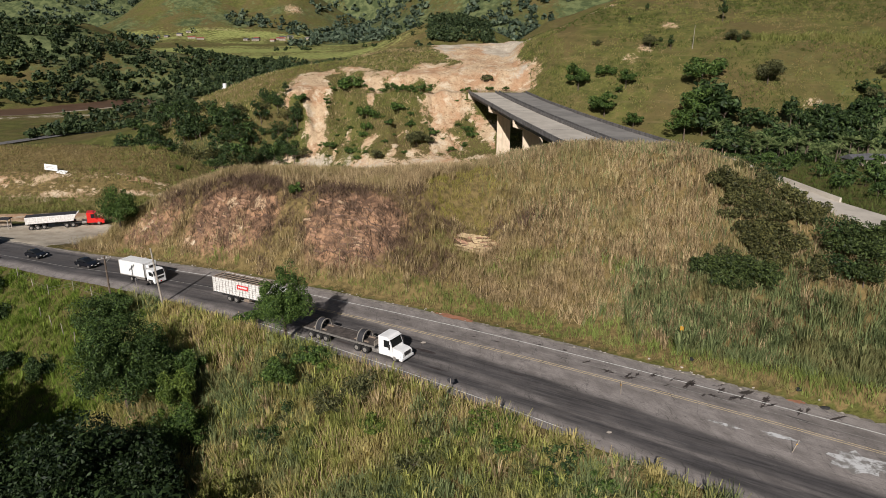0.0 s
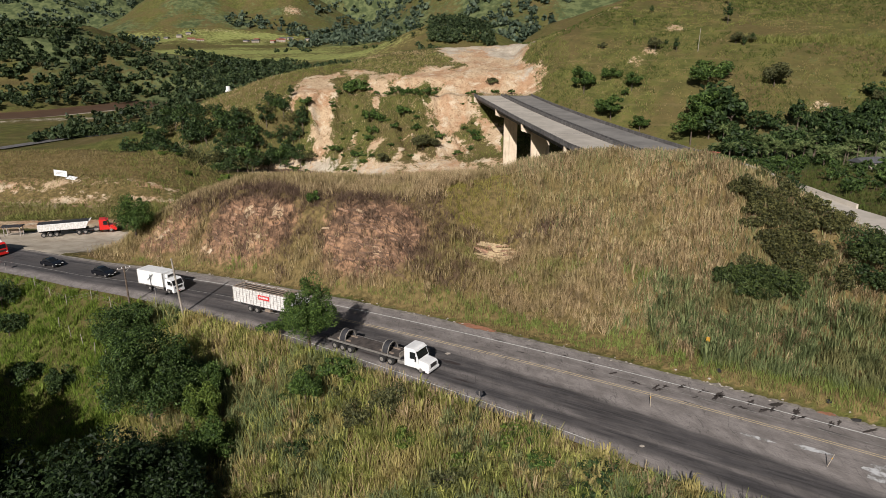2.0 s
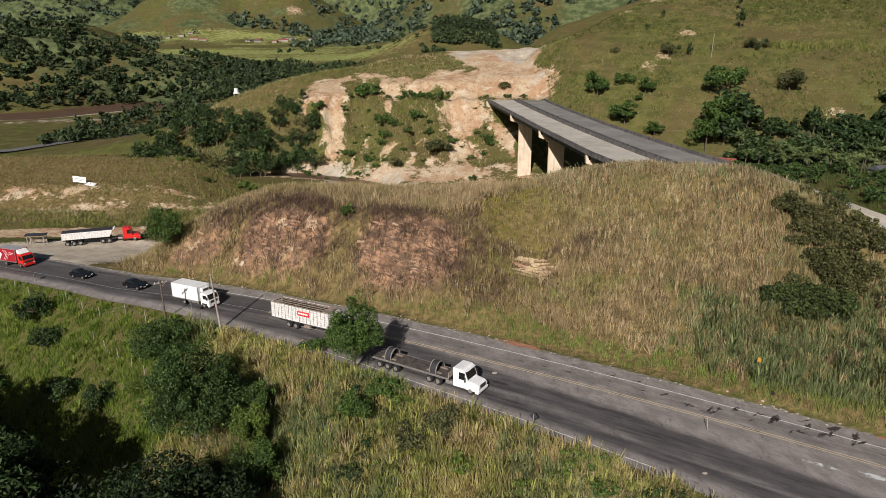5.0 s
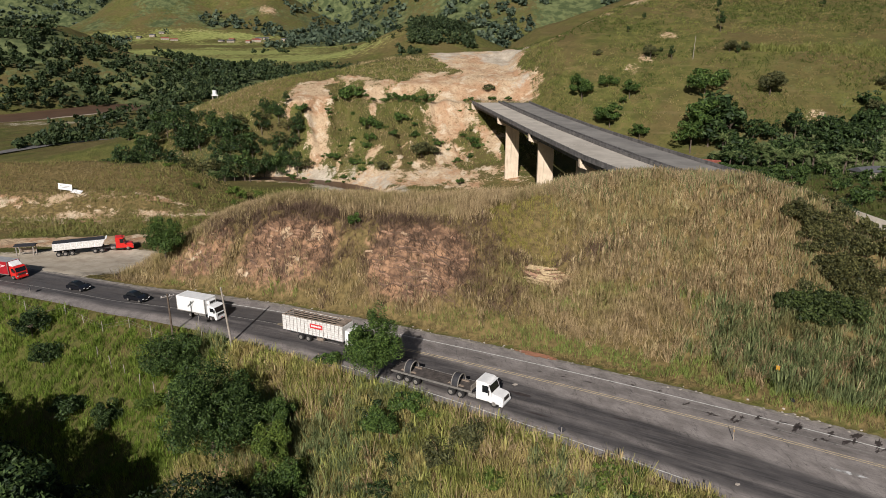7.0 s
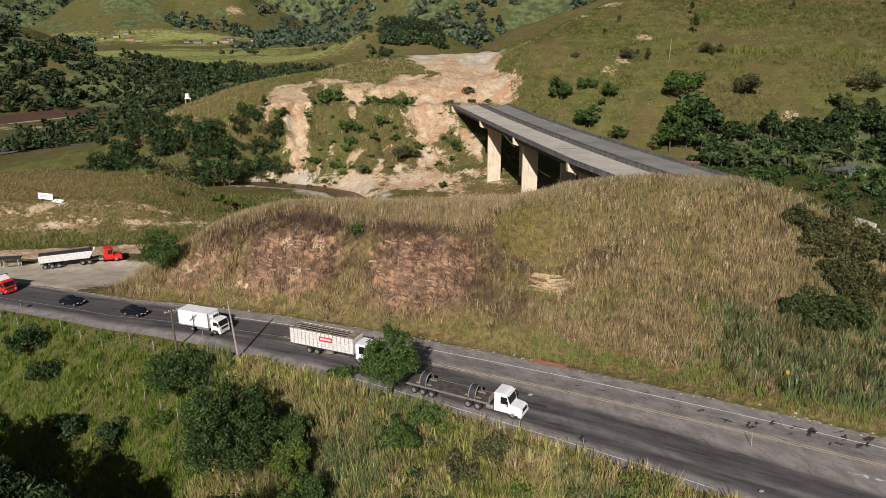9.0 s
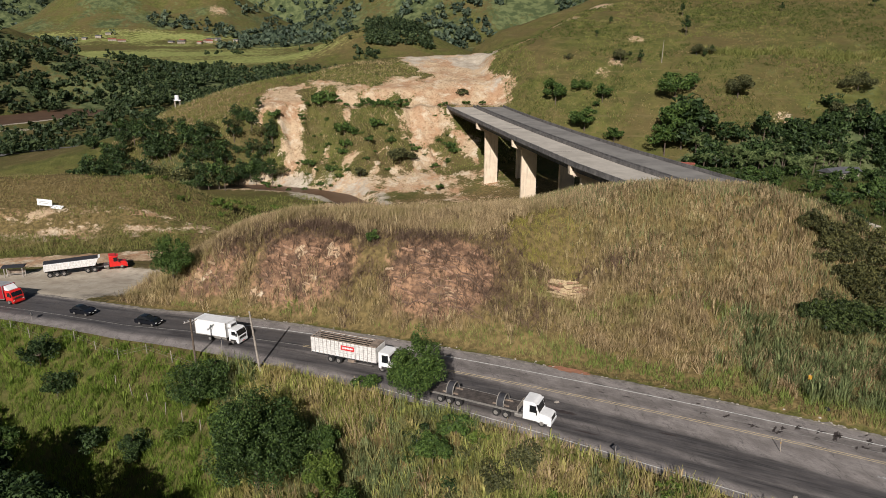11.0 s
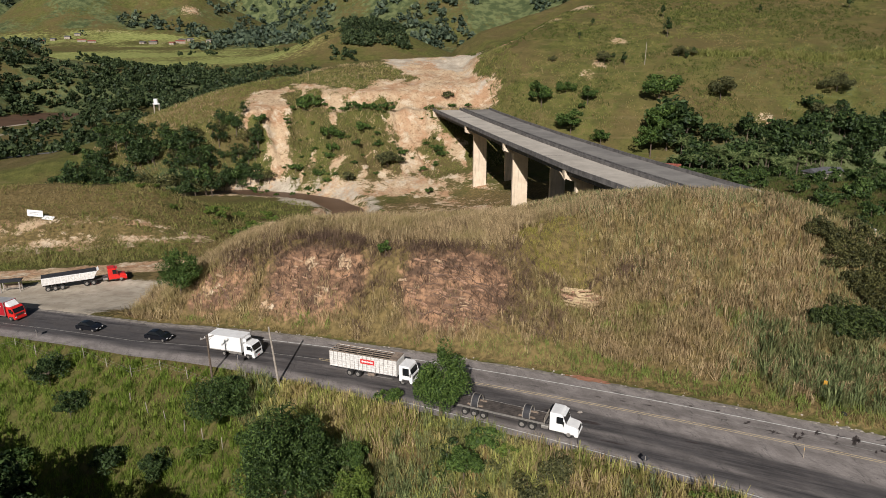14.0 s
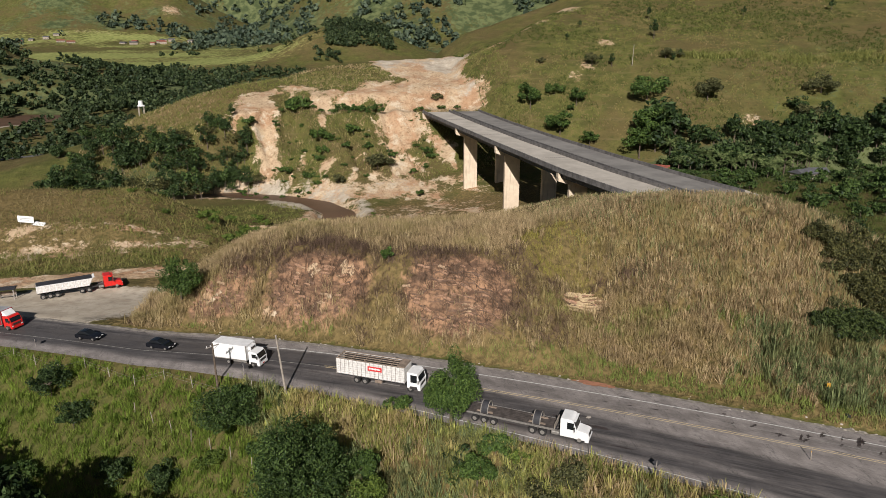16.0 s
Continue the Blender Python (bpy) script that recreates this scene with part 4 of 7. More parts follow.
# trees and bushes on the bank below the highway
tree("roadside_tree", -20.4, 83.2, 10.0, 3.3, LEAF_MID, "bushy green tree on the bank at the road's edge", 20000, 0.15, 0.22, 4.8, 80)
tree("shade_tree", -39.6, 78.2, 12.4, 6.3, LEAF_TREE, "dense dark green tree on the grass bank", 30000, 0.18, 0.3, 6.2, 110)
tree("shade_tree", -37.0, 58.5, 16.4, 7.5, LEAF_DEEP_SHADE, "large dark tree low on the shaded bank", 16000, 0.27, 0.38, 6.5, 90)
tree("shade_tree", -62.0, 66.5, 22.0, 7.8, LEAF_DARK, "tall dark tree low on the shaded bank", 22000, 0.33, 0.42, 8.0, 80)
tree("shade_tree", -55.0, 61.5, 21.0, 7.4, LEAF_DARK, "tall dark tree low on the shaded bank", 22000, 0.33, 0.42, 7.6, 80)
tree("shade_tree", -73.0, 76.0, 22.0, 7.8, LEAF_DARK, "tall dark tree low on the shaded bank", 15000, 0.48, 0.42, 8.0, 80)
tree("shade_tree", -86.0, 83.0, 22.5, 7.6, LEAF_DARK, "tall dark tree low on the shaded bank", 9000, 0.55, 0.42, 8.0, 70)
tree("shade_tree", -25.0, 48.0, 15.0, 6.5, LEAF_DEEP_SHADE, "large dark tree low on the shaded bank", 3000, 0.45, 0.35, 6.0, 40)
tree("shade_tree", -50.0, 62.0, 16.0, 6.8, LEAF_DEEP_SHADE, "large dark tree low on the shaded bank", 8000, 0.32, 0.36, 6.6, 70)
tree("shade_tree", -36.5, 63.5, 11.5, 4.8, LEAF_DEEP_SHADE, "large dark tree low on the shaded bank", 10000, 0.26, 0.34, 5.8, 70)
tree("shade_tree", -31.0, 60.5, 11.0, 5.0, LEAF_DEEP_SHADE, "large dark tree low on the shaded bank", 12000, 0.22, 0.3, 5.0, 60)
# two bushes added so that their dark leaves fill the tree shadow
tree("leafy_bush", -34.5, 70.5, 3.4, 2.8, LEAF_DEEP_SHADE, "low dark bush added to deepen the shade under the trees", 3500, 0.18, 0.08, 1.8, 24, "bush")
tree("leafy_bush", -38.5, 69.0, 3.4, 2.8, LEAF_DEEP_SHADE, "low dark bush added to deepen the shade under the trees", 3500, 0.18, 0.08, 1.8, 24, "bush")
tree("leafy_bush", -49.0, 93.6, 6.2, 4.4, LEAF_TREE, "rounded dark green bush below the highway", 14000, 0.16, 0.14, 3.1, 60, "bush")
tree("leafy_bush", -31.5, 73.5, 6.5, 2.3, LEAF_LIGHT, "light green bush on the bank", 6000, 0.16, 0.1, 3.2, 22, "bush")
tree("leafy_bush", -29.5, 69.0, 6.5, 2.6, LEAF_MID, "green bush on the bank", 6000, 0.16, 0.1, 3.2, 22, "bush")
tree("leafy_bush", -32.0, 78.6, 5.5, 2.2, LEAF_MID, "green bush on the bank", 5000, 0.16, 0.1, 2.2, 18, "bush")
tree("young_tree", -19.2, 73.2, 5.6, 1.9, LEAF_MID, "young green tree with a bare pale stem", 4500, 0.15, 0.08, 2.0, 18)
tree("leafy_bush", -57.0, 89.5, 4.0, 2.2, LEAF_DARK, "narrow dark bush in the grass", 4500, 0.15, 0.08, 2.2, 18, "bush")
tree("leafy_bush", -72.0, 103.0, 3.6, 2.8, LEAF_DARK, "low dark bush in the grass", 2700, 0.2, 0.08, 1.8, 18, "bush")
tree("leafy_bush", -78.0, 97.0, 4.0, 3.0, LEAF_MID, "low green bush in the grass", 2700, 0.2, 0.08, 2.0, 18, "bush")
tree("leafy_bush", -16.0, 77.5, 2.6, 2.2, LEAF_MID, "low green bush beside the road edge", 2100, 0.19, 0.06, 1.3, 16, "bush")
tree("leafy_bush", -9.0, 70.5, 2.8, 2.3, LEAF_DULL, "dull green bush among the grass", 2400, 0.17, 0.06, 1.4, 26, "bush")
tree("leafy_bush", -7.2, 64.5, 1.8, 2.0, LEAF_LIGHT, "low fresh green fern patch on the bank", 1500, 0.2, 0.05, 0.9, 16, "bush")
tree("leafy_bush", -77.0, 110.0, 5.0, 2.6, LEAF_DARK, "dark bush in the green grass", 3600, 0.19, 0.08, 2.4, 26, "bush")
tree("leafy_bush", -64.0, 93.0, 3.0, 2.4, LEAF_DARK, "low dark bush in the green grass", 2200, 0.19, 0.08, 1.5, 20, "bush")
tree("leafy_bush", -12.5, 69.0, 2.8, 2.4, LEAF_DULL, "dull green bush among the grass", 2250, 0.19, 0.06, 1.4, 16, "bush")
tree("leafy_bush", -26.5, 88.6, 2.4, 1.7, LEAF_MID, "low green bush beside the road edge", 1500, 0.19, 0.06, 1.2, 14, "bush")
tree("leafy_bush", -51.5, 90.0, 2.4, 2.0, LEAF_LIGHT, "yellow-green bush on the bank", 1500, 0.19, 0.06, 1.2, 14, "bush")
# on the mound
tree("leafy_tree", -60.0, 125.6, 8.4, 3.7, LEAF_MID, "rounded green tree at the end of the cut", 11000, 0.17, 0.18, 4.2, 60)
tree("leafy_bush", -24.9, 116.2, 2.6, 1.2, LEAF_MID, "small green bush above the rock cut", 700, 0.22, 0.05, 1.2, 12, "bush")
SCRUB = ((40.6, 99.0, 2.8), (39.4, 100.2, 2.2), (41.8, 97.2, 3.0), (40.6, 96.4, 2.6), (43.3, 95.2, 3.0), (42.0, 94.2, 2.8), (41.2, 92.4, 2.6), (44.6, 93.2, 3.2), (43.2, 91.2, 3.4), (41.4, 90.2, 3.2), (42.4, 88.4, 3.4), (44.4, 89.4, 3.6), (43.6, 86.8, 3.2), (45.8, 91.4, 3.2), (46.2, 87.6, 3.2), (45.4, 96.4, 2.4), (47.2, 94.0, 2.8), (48.4, 90.2, 3.0))
for bx, by, bh in SCRUB:
    tree("scrub_bush", bx, by, bh * 0.9, bh * rng.uniform(0.46, 0.7), LEAF_SCRUB, "olive green scrub bush on the grassy mound", 1900, 0.19, 0.07, bh * 0.5, 44, "bush", "scrub on the mound")
for bx, by, bh in ((34.8, 89.6, 2.6), (36.4, 88.8, 3.2), (38.2, 87.8, 3.4), (40.0, 86.4, 3.4), (36.8, 86.6, 2.6), (38.6, 85.4, 2.6), (41.6, 84.8, 3.2), (50.8, 84.6, 4.0), (52.8, 82.6, 4.4), (51.4, 80.6, 3.6), (54.6, 84.4, 4.0), (56.8, 80.8, 3.6)):
    tree("spiky_bush", bx, by, bh, bh * rng.uniform(0.62, 0.8), LEAF_SPIKY, "dark green spiky bush on the grassy mound", 2700, 0.2, 0.08, bh * 0.5, 30, "bush", "scrub on the mound")
for k in range(16):
    bx, by, bh = rng.uniform(45, 58), rng.uniform(82, 103), rng.uniform(1.8, 3.4)
    tree("scrub_bush", bx, by, bh, bh * rng.uniform(0.65, 0.9), (LEAF_SCRUB, LEAF_DARK)[k % 2], "ragged scrub on the grassy mound", 900, 0.2, 0.06, bh * 0.5, 22, "bush", "scrub on the mound")
for k in range(26):
    t = rng.random()
    bx, by, bh = 39 + 6 * t + rng.normal() * 2.4, 84 + 18 * t + rng.normal() * 2.6, rng.uniform(1.0, 2.0)
    tree("scrub_bush", bx, by, bh, bh * rng.uniform(0.55, 0.8), (LEAF_SCRUB, LEAF_DULL)[k % 2], "ragged scrub on the grassy mound", 650, 0.17, 0.05, bh * 0.5, 18, "bush", "scrub on the mound")


# ---- tall grass ----
def blades(x, y, height, width, lean=0.35):
    """Leaning blades that narrow to the tip."""
    k = len(x)
    turn = rng.uniform(0, 2 * np.pi, k)
    side = np.stack([np.cos(turn), np.sin(turn), np.zeros(k)], 1) * (width * 0.5)[:, None]
    fall = np.concatenate([rng.normal(size=(k, 2)) * lean, np.ones((k, 1))], 1) * height[:, None]
    root = np.stack([x, y, terrain(x, y) - 0.05], 1)
    v = np.stack([root - side * 0.8, root + side * 0.8, root + fall + side * 0.35, root + fall - side * 0.35], 1).reshape(-1, 3)
    return v, 4 * np.arange(k)[:, None] + (0, 1, 2, 3)


def meadow(name, label, x, y, height, material, width=0.075, lean=0.27):
    v, f = blades(x, y, height, width * rng.uniform(0.6, 1.5, len(x)), lean)
    return tagged(new(name, quick_mesh(name, v, f, material)), label, "grass", kind="stuff")


def sown(count, x0, x1, y0, y1, tuft=0.30, per=12):
    """Tufts of stems over a rectangle of the plan: x, y, distances from both road edges, and the tuft's vigour."""
    k = count // per
    cx, cy, vigour = rng.uniform(x0, x1, k), rng.uniform(y0, y1, k), rng.uniform(0.5, 1.3, k)
    wide = np.repeat(vigour, per) * tuft
    x = np.repeat(cx, per) + rng.normal(size=k * per) * wide
    y = np.repeat(cy, per) + rng.normal(size=k * per) * wide
    return x, y, (y - far_line(x) - 3.0) * 0.87, (near_line(x) - 1.6 - y) * 0.87, np.repeat(vigour, per)


def bare_rock(x, y):
    a = np.maximum(spot(x, y, -15, 108.4, 10, 4.4, -24), np.maximum(spot(x, y, -37, 118.4, 9, 4.6, -20), spot(x, y, -53, 124, 6, 3.6, -12)))
    return np.maximum(a, spot(x, y, 5.4, 105.4, 3.4, 1.6, -10))


def burnt(x, y, far_d):
    """The dark dead brush over and round the rock cut."""
    band = spot(x, y, -40, 124.8, 12, 3.4, -24) + spot(x, y, -14, 112.0, 13, 2.6, -28) + 1.15 * spot(x, y, -4, 103.5, 6, 6, -30) + 1.0 * spot(x, y, 12, 107.6, 8, 1.5, 0) + 0.9 * spot(x, y, -1, 109.5, 5, 2.0, -38) + 0.8 * spot(x, y, -36, 119, 15, 5, -26) + 0.75 * spot(x, y, -14, 107.5, 11, 4, -28)
    return np.clip(band + 0.6 * fbm(x, y, 5, 91), 0, 1) * (x < 24)


x, y, fd, nd, vigour = sown(400000, -70, 66, 66, 185, 0.30, 14)
keep = (fd > 0.75) & (terrain(x, y) > road_z(x) - 3) & (np.abs(x - deck_far(y) + 7.5) > 9.0)
x, y, fd, vigour = x[keep], y[keep], fd[keep], vigour[keep]
rocky, brown = bare_rock(x, y) + 0.45 * fbm(x, y, 5, 83), burnt(x, y, fd)
lot = rng.random(len(x))
green_strip = (fd < np.interp(x, [-30, -8, 6, 20, 30, 40], [1.8, 3.0, 4.6, 6.0, 5.0, 3.0]) + 1.8 * grain(x, y, 6, 5) + 0.8 * grain(x, y, 1.5, 9)) & (x > -60)
dry_edge = green_strip & (fd < 1.5 + 0.8 * grain(x, y, 3, 15))
tufts = (fd < 17) & (x > -8) & (fbm(x, y, 5, 57) + 0.25 * grain(x, y, 1.2, 3) > np.interp(x, [-8, 4, 26], [0.46, 0.33, 0.27]))
cane = (ease(13, 38, x + 7 * grain(x, y, 6, 12)) > rng.random(len(x))) & (fd < 11 + 6 * grain(x, y, 9, 6) + 0.45 * (x - 20)) & (lot < 0.95 + 0.4 * grain(x, y, 4, 7)) & (fd > 2)
cane = cane | (ease(2, 26, x) * ease(13, 26, fd) * (0.26 + 0.35 * grain(x, y, 9, 19)) > rng.random(len(x)))
low_patch = spot(x, y, 3.4, 114.6, 6.6, 7.2, 10) + 0.35 * fbm(x, y, 3, 29) > 0.5
bared = np.maximum.reduce([spot(x, y, *q) for q in ORANGE])
thin = np.where((rocky > 0.80) | (bared > 0.55), 0.46, np.where(rocky > 0.55, 0.82, 1.0)) * np.where(fd > np.interp(x, [-60, -30, 0, 24, 45], [34, 42, 48, 50, 52]), 0.12, 1.0)
keep = rng.random(len(x)) < thin
tall = (1.4 + 0.35 * grain(x, y, 7, 8)) * vigour * rng.uniform(0.65, 1.25, len(x)) * np.where(y > far_line(x) + 55, 0.5, 1.0)
sets = {
    "verge": keep & (green_strip | (tufts & ~low_patch & ~cane & (rocky < 0.4))) & ~dry_edge, "edge": keep & dry_edge, "cane": keep & cane & ~green_strip, "patch": keep & low_patch & ~green_strip,
    "brush": keep & (brown > 0.12 + 0.75 * rng.random(len(x))) & ~low_patch & ~green_strip & ~cane & ~(tufts & (rocky < 0.4))}
sets["straw"] = keep & ~(sets["verge"] | sets["edge"] | sets["cane"] | sets["patch"] | sets["brush"])
meadow("verge_grass", "low green grass along the foot of the cut", x[sets["verge"]], y[sets["verge"]], tall[sets["verge"]] * 0.68, BLADE_VERGE)
meadow("verge_grass", "short yellowing grass at the edge of the shoulder", x[sets["edge"]], y[sets["edge"]], tall[sets["edge"]] * 0.4, BLADE_LOW)
vx, vy, vf, _, vv = sown(40000, 20, 66, 44, 76)
for keep_v, mat, label in (((vf > 0.6) & (vf < 2.4), BLADE_VERGE, "low dry green grass beside the shoulder"), ((vf >= 2.4) & (vf < 5.5), BLADE_CANE, "blue-green cane grass beside the shoulder")):
    meadow("verge_grass", label, vx[keep_v], vy[keep_v], (0.8 if mat is BLADE_VERGE else 1.3) * vv[keep_v], mat)
meadow("cane_grass", "tall blue-green cane grass beside the shoulder", x[sets["cane"]], y[sets["cane"]], tall[sets["cane"]] * 1.1, BLADE_CANE, 0.10)
meadow("short_grass", "yellow-olive short grass in a hollow of the mound", x[sets["patch"]], y[sets["patch"]], tall[sets["patch"]] * 0.42, BLADE_MOSS)
meadow("dead_brush", "dark dead brush round the rock cut", x[sets["brush"]], y[sets["brush"]], tall[sets["brush"]] * 0.75, BLADE_BROWN, 0.10, 0.5)
meadow("tall_grass", "tall dry straw-coloured grass over the mound", x[sets["straw"]], y[sets["straw"]], tall[sets["straw"]], BLADE_STRAW, 0.085)

x, y, fd, nd, vigour = sown(430000, -100, 48, 36, 128, 0.24, 14)
keep = (nd > 0.3) & (nd < 52)
x, y, nd, vigour = x[keep], y[keep], nd[keep], vigour[keep]
lot = rng.random(len(x)) + 0.35 * grain(x, y, 8, 13)
green = ease(-38, -52, x + 6 * grain(x, y, 12, 14)) > 0.5
tall = (1.55 + 0.5 * grain(x, y, 5, 15)) * vigour * rng.uniform(0.6, 1.25, len(x)) * np.where(green, 0.62, 1.0) * np.clip(0.6 + nd / 3, 0, 1)
bald = spot(x, y, 1.5, 57.5, 2.2, 1.6) > 0.5
cane = ~green & (grain(x, y, 9, 16) > 0.15) & (lot < 0.8)
straw = ~green & ~cane & (lot < 0.40)
rest = ~green & ~cane & ~straw
meadow("bank_grass", "lush green grass on the bank below the highway", x[green], y[green], tall[green] * 0.9, BLADE_GREEN, 0.075)
meadow("cane_grass", "blue-green cane grass on the bank", x[cane & ~bald], y[cane & ~bald], tall[cane & ~bald], BLADE_CANE, 0.10)
meadow("tall_grass", "tall dry grass on the bank below the highway", x[straw & ~bald], y[straw & ~bald], tall[straw & ~bald], BLADE_STRAW, 0.10)
meadow("tall_grass", "tall yellow-green grass on the bank", x[rest & ~bald], y[rest & ~bald], tall[rest & ~bald], BLADE_REED, 0.10)


def reeds(name, label, spots, material, stems=28, height=1.8, width=0.085):
    """Clumps of broad arching blades, three joints each."""
    k = len(spots) * stems
    cx, cy, size = (np.repeat(np.array([q[i] for q in spots]), stems) for i in range(3))
    turn = rng.uniform(0, 2 * np.pi, k)
    out = np.stack([np.cos(turn), np.sin(turn), np.zeros(k)], 1)
    side = np.stack([-np.sin(turn), np.cos(turn), np.zeros(k)], 1) * (width * size * rng.uniform(0.6, 1.3, k) / 2)[:, None]
    r = rng.uniform(0.0, 0.55, k) * size
    x, y = cx + out[:, 0] * r, cy + out[:, 1] * r
    root = np.stack([x, y, terrain(x, y) - 0.05], 1)
    h, arch = height * size * rng.uniform(0.6, 1.15, k), rng.uniform(0.15, 0.75, k)
    up = np.stack([0 * h, 0 * h, h], 1)
    reach = out * (h * arch)[:, None]
    p1, p2, p3 = root + up * 0.5 + reach * 0.12, root + up * 0.88 + reach * 0.45, root + up * (0.98 - 0.35 * arch)[:, None] + reach
    v = np.stack([root - side * 0.5, root + side * 0.5, p1 + side, p1 - side, p2 + side * 0.8, p2 - side * 0.8, p3 + side * 0.1, p3 - side * 0.1], 1).reshape(-1, 3)
    base = 8 * np.arange(k)[:, None]
    f = np.concatenate([base + (0, 1, 2, 3), base + (3, 2, 4, 5), base + (5, 4, 6, 7)], 1).reshape(-1, 4)
    return tagged(new(name, quick_mesh(name, v, f, material)), label, "grass", kind="stuff")


def scattered(count, x0, x1, y0, y1, allow, low=0.6, high=1.25):
    x, y = rng.uniform(x0, x1, count), rng.uniform(y0, y1, count)
    keep = allow(x, y, (y - far_line(x) - 3.0) * 0.87, (near_line(x) - 1.6 - y) * 0.87)
    return list(zip(x[keep], y[keep], rng.uniform(low, high, keep.sum())))


reeds("reed_clumps", "tall yellow-green reed clumps on the bank", scattered(2900, -44, 46, 36, 100, lambda x, y, f, n: (n > 1.0) & (n < 46) & (grain(x, y, 9, 301) > -0.15)), BLADE_REED)
reeds("reed_clumps", "blue-green reed clumps on the bank", scattered(1400, -50, 30, 36, 104, lambda x, y, f, n: (n > 1.5) & (n < 46) & (grain(x, y, 8, 303) > 0.1)), BLADE_CANE)
reeds("dry_clumps", "pale dead grass clumps on the bank", scattered(1100, -46, 46, 36, 104, lambda x, y, f, n: (n > 0.8) & (n < 46) & (grain(x, y, 7, 305) > 0.15)), BLADE_STRAW, 30, 1.8, 0.09)
reeds("bank_clumps", "rank green clumps on the grass bank", scattered(900, -98, -42, 60, 128, lambda x, y, f, n: (n > 1.0) & (n < 46) & (grain(x, y, 9, 307) > 0.05)), BLADE_GREEN, 26, 1.3, 0.10)
reeds("cane_clumps", "blue-green cane clumps beside the shoulder", scattered(900, 24, 62, 60, 100, lambda x, y, f, n: (f > 2.5) & (f < 16) & (grain(x, y, 6, 309) > -0.3)), BLADE_CANE, 24, 2.4)
reeds("dry_clumps", "dry tall clumps over the mound", scattered(5200, -62, 50, 78, 150, lambda x, y, f, n: (f > 2.5) & (f < 46) & (bare_rock(x, y) < 0.4) & (grain(x, y, 8, 311) > -0.1)), BLADE_STRAW, 20, 1.7, 0.07)
for k, (x, y, s) in enumerate(scattered(230, -44, 34, 44, 94, lambda x, y, f, n: (n > 1.6) & (n < 40) & (grain(x, y, 10, 315) > 0.25 * np.clip(x / 15, -1, 1)), 0.55, 1.35)):
    mat = (LEAF_MID, LEAF_LIGHT, LEAF_DULL, LEAF_DARK)[k % 4]
    tree("bank_shrub", x, y, 1.9 * s, 1.4 * s, mat, "low leafy shrub among tall grass on the bank", 340, 0.2, 0.04, 0.85 * s, 10, "bush", "shrubs on the bank")


# ---- trees of the valley and the hills ----
def grove_kind(name, height, rx, material, leaves, leaf, label, category="tree", rz=None, lumps=18):
    """Three models of one kind, to be copied."""
    return [tree(name, 0, 0, height * f, rx * g, material, label, leaves, leaf, 0.02 * height, rz, lumps, category, z=-400) for f, g in ((1.0, 1.0), (0.85, 1.1), (1.15, 0.95))]


def planted(models, spots, group):
    """Sets copies of the models at (x, y, scale)."""
    for k, (x, y, s) in enumerate(spots):
        src = models[k % len(models)]
        made = copy_thing(src, Matrix.LocRotScale((x, y, ground_at(x, y) - 0.1), Euler((0, 0, rng.uniform(0, 6.28))), (s, s, s)))
        made.scale = (s, s, s * rng.uniform(0.9, 1.1))
        made["group"] = group


def scrapped(models):
    for ob in models:
        for o in (*ob.children_recursive, ob):
            bpy.data.objects.remove(o)


# pasture hill: single trees
kind = grove_kind("pasture_tree", 8.0, 4.6, LEAF_MID, 2600, 0.34, "dense green tree on the pasture slope", rz=3.6)
planted(kind, ((61.6, 328, 1.45), (74.4, 332.5, 0.95), (81.7, 321.5, 0.92), (69.8, 308, 1.4), (113.2, 315, 1.9), (97.5, 285, 1.7), (106.3, 291, 1.85), (108, 300, 1.4), (79.8, 297, 0.95), (78.6, 319.4, 0.45)), "trees on the pasture slope")
scrapped(kind)
kind = grove_kind("pasture_tree", 8.0, 5.4, LEAF_DULL, 2600, 0.36, "dull green spreading tree on the pasture slope", rz=3.4)
planted(kind, ((137.6, 305, 1.35), (184.4, 292, 1.25), (98.4, 348, 0.7), (134.5, 343, 0.75), (140.6, 342, 0.55), (167.5, 277, 1.05), (75.7, 359.4, 0.42)), "trees on the pasture slope")
scrapped(kind)
kind = grove_kind("dark_tree", 11.0, 5.6, LEAF_DARK, 450, 0.9, "dark green tree in the grove below the hill", rz=5.0)
planted(kind, ((108, 292, 1.6), (105, 286, 1.35), (113, 285, 1.3), (122, 283, 0.9), (129, 281, 0.9), (137, 279, 0.85), (146, 276, 0.9), (155, 272, 0.9), (164, 270, 0.9), (173, 268, 1.0), (182, 264, 1.0), (191, 262, 1.05), (199, 258, 1.0), (172, 252, 0.7), (183, 249, 0.7), (190, 240, 0.7), (200, 246, 0.8), (206, 268, 1.1), (214, 262, 1.1), (170, 285, 0.75), (162, 277, 0.6), (178, 279, 0.6), (205, 240, 1.0), (215, 250, 1.0), (190, 226, 0.8), (176, 232, 0.7), (150, 226, 0.5)), "trees of the grove")
planted(kind, [(x, 268 - 0.22 * (x - 110) + dy, s) for x, dy, s in zip(rng.uniform(104, 236, 100), rng.uniform(0, 17, 100), rng.uniform(0.55, 0.9, 100))], "trees of the grove")
scrapped(kind)
kind = grove_kind("grove_bush", 4.5, 3.4, LEAF_TREE, 240, 0.66, "green bush at the edge of the grove", "bush", 2.0, 14)
planted(kind, [(x, 262 - 0.25 * (x - 110) + dy, s) for x, dy, s in zip(rng.uniform(100, 225, 90), rng.uniform(-44, 6, 90), rng.uniform(0.35, 0.75, 90))], "bushes of the grove")
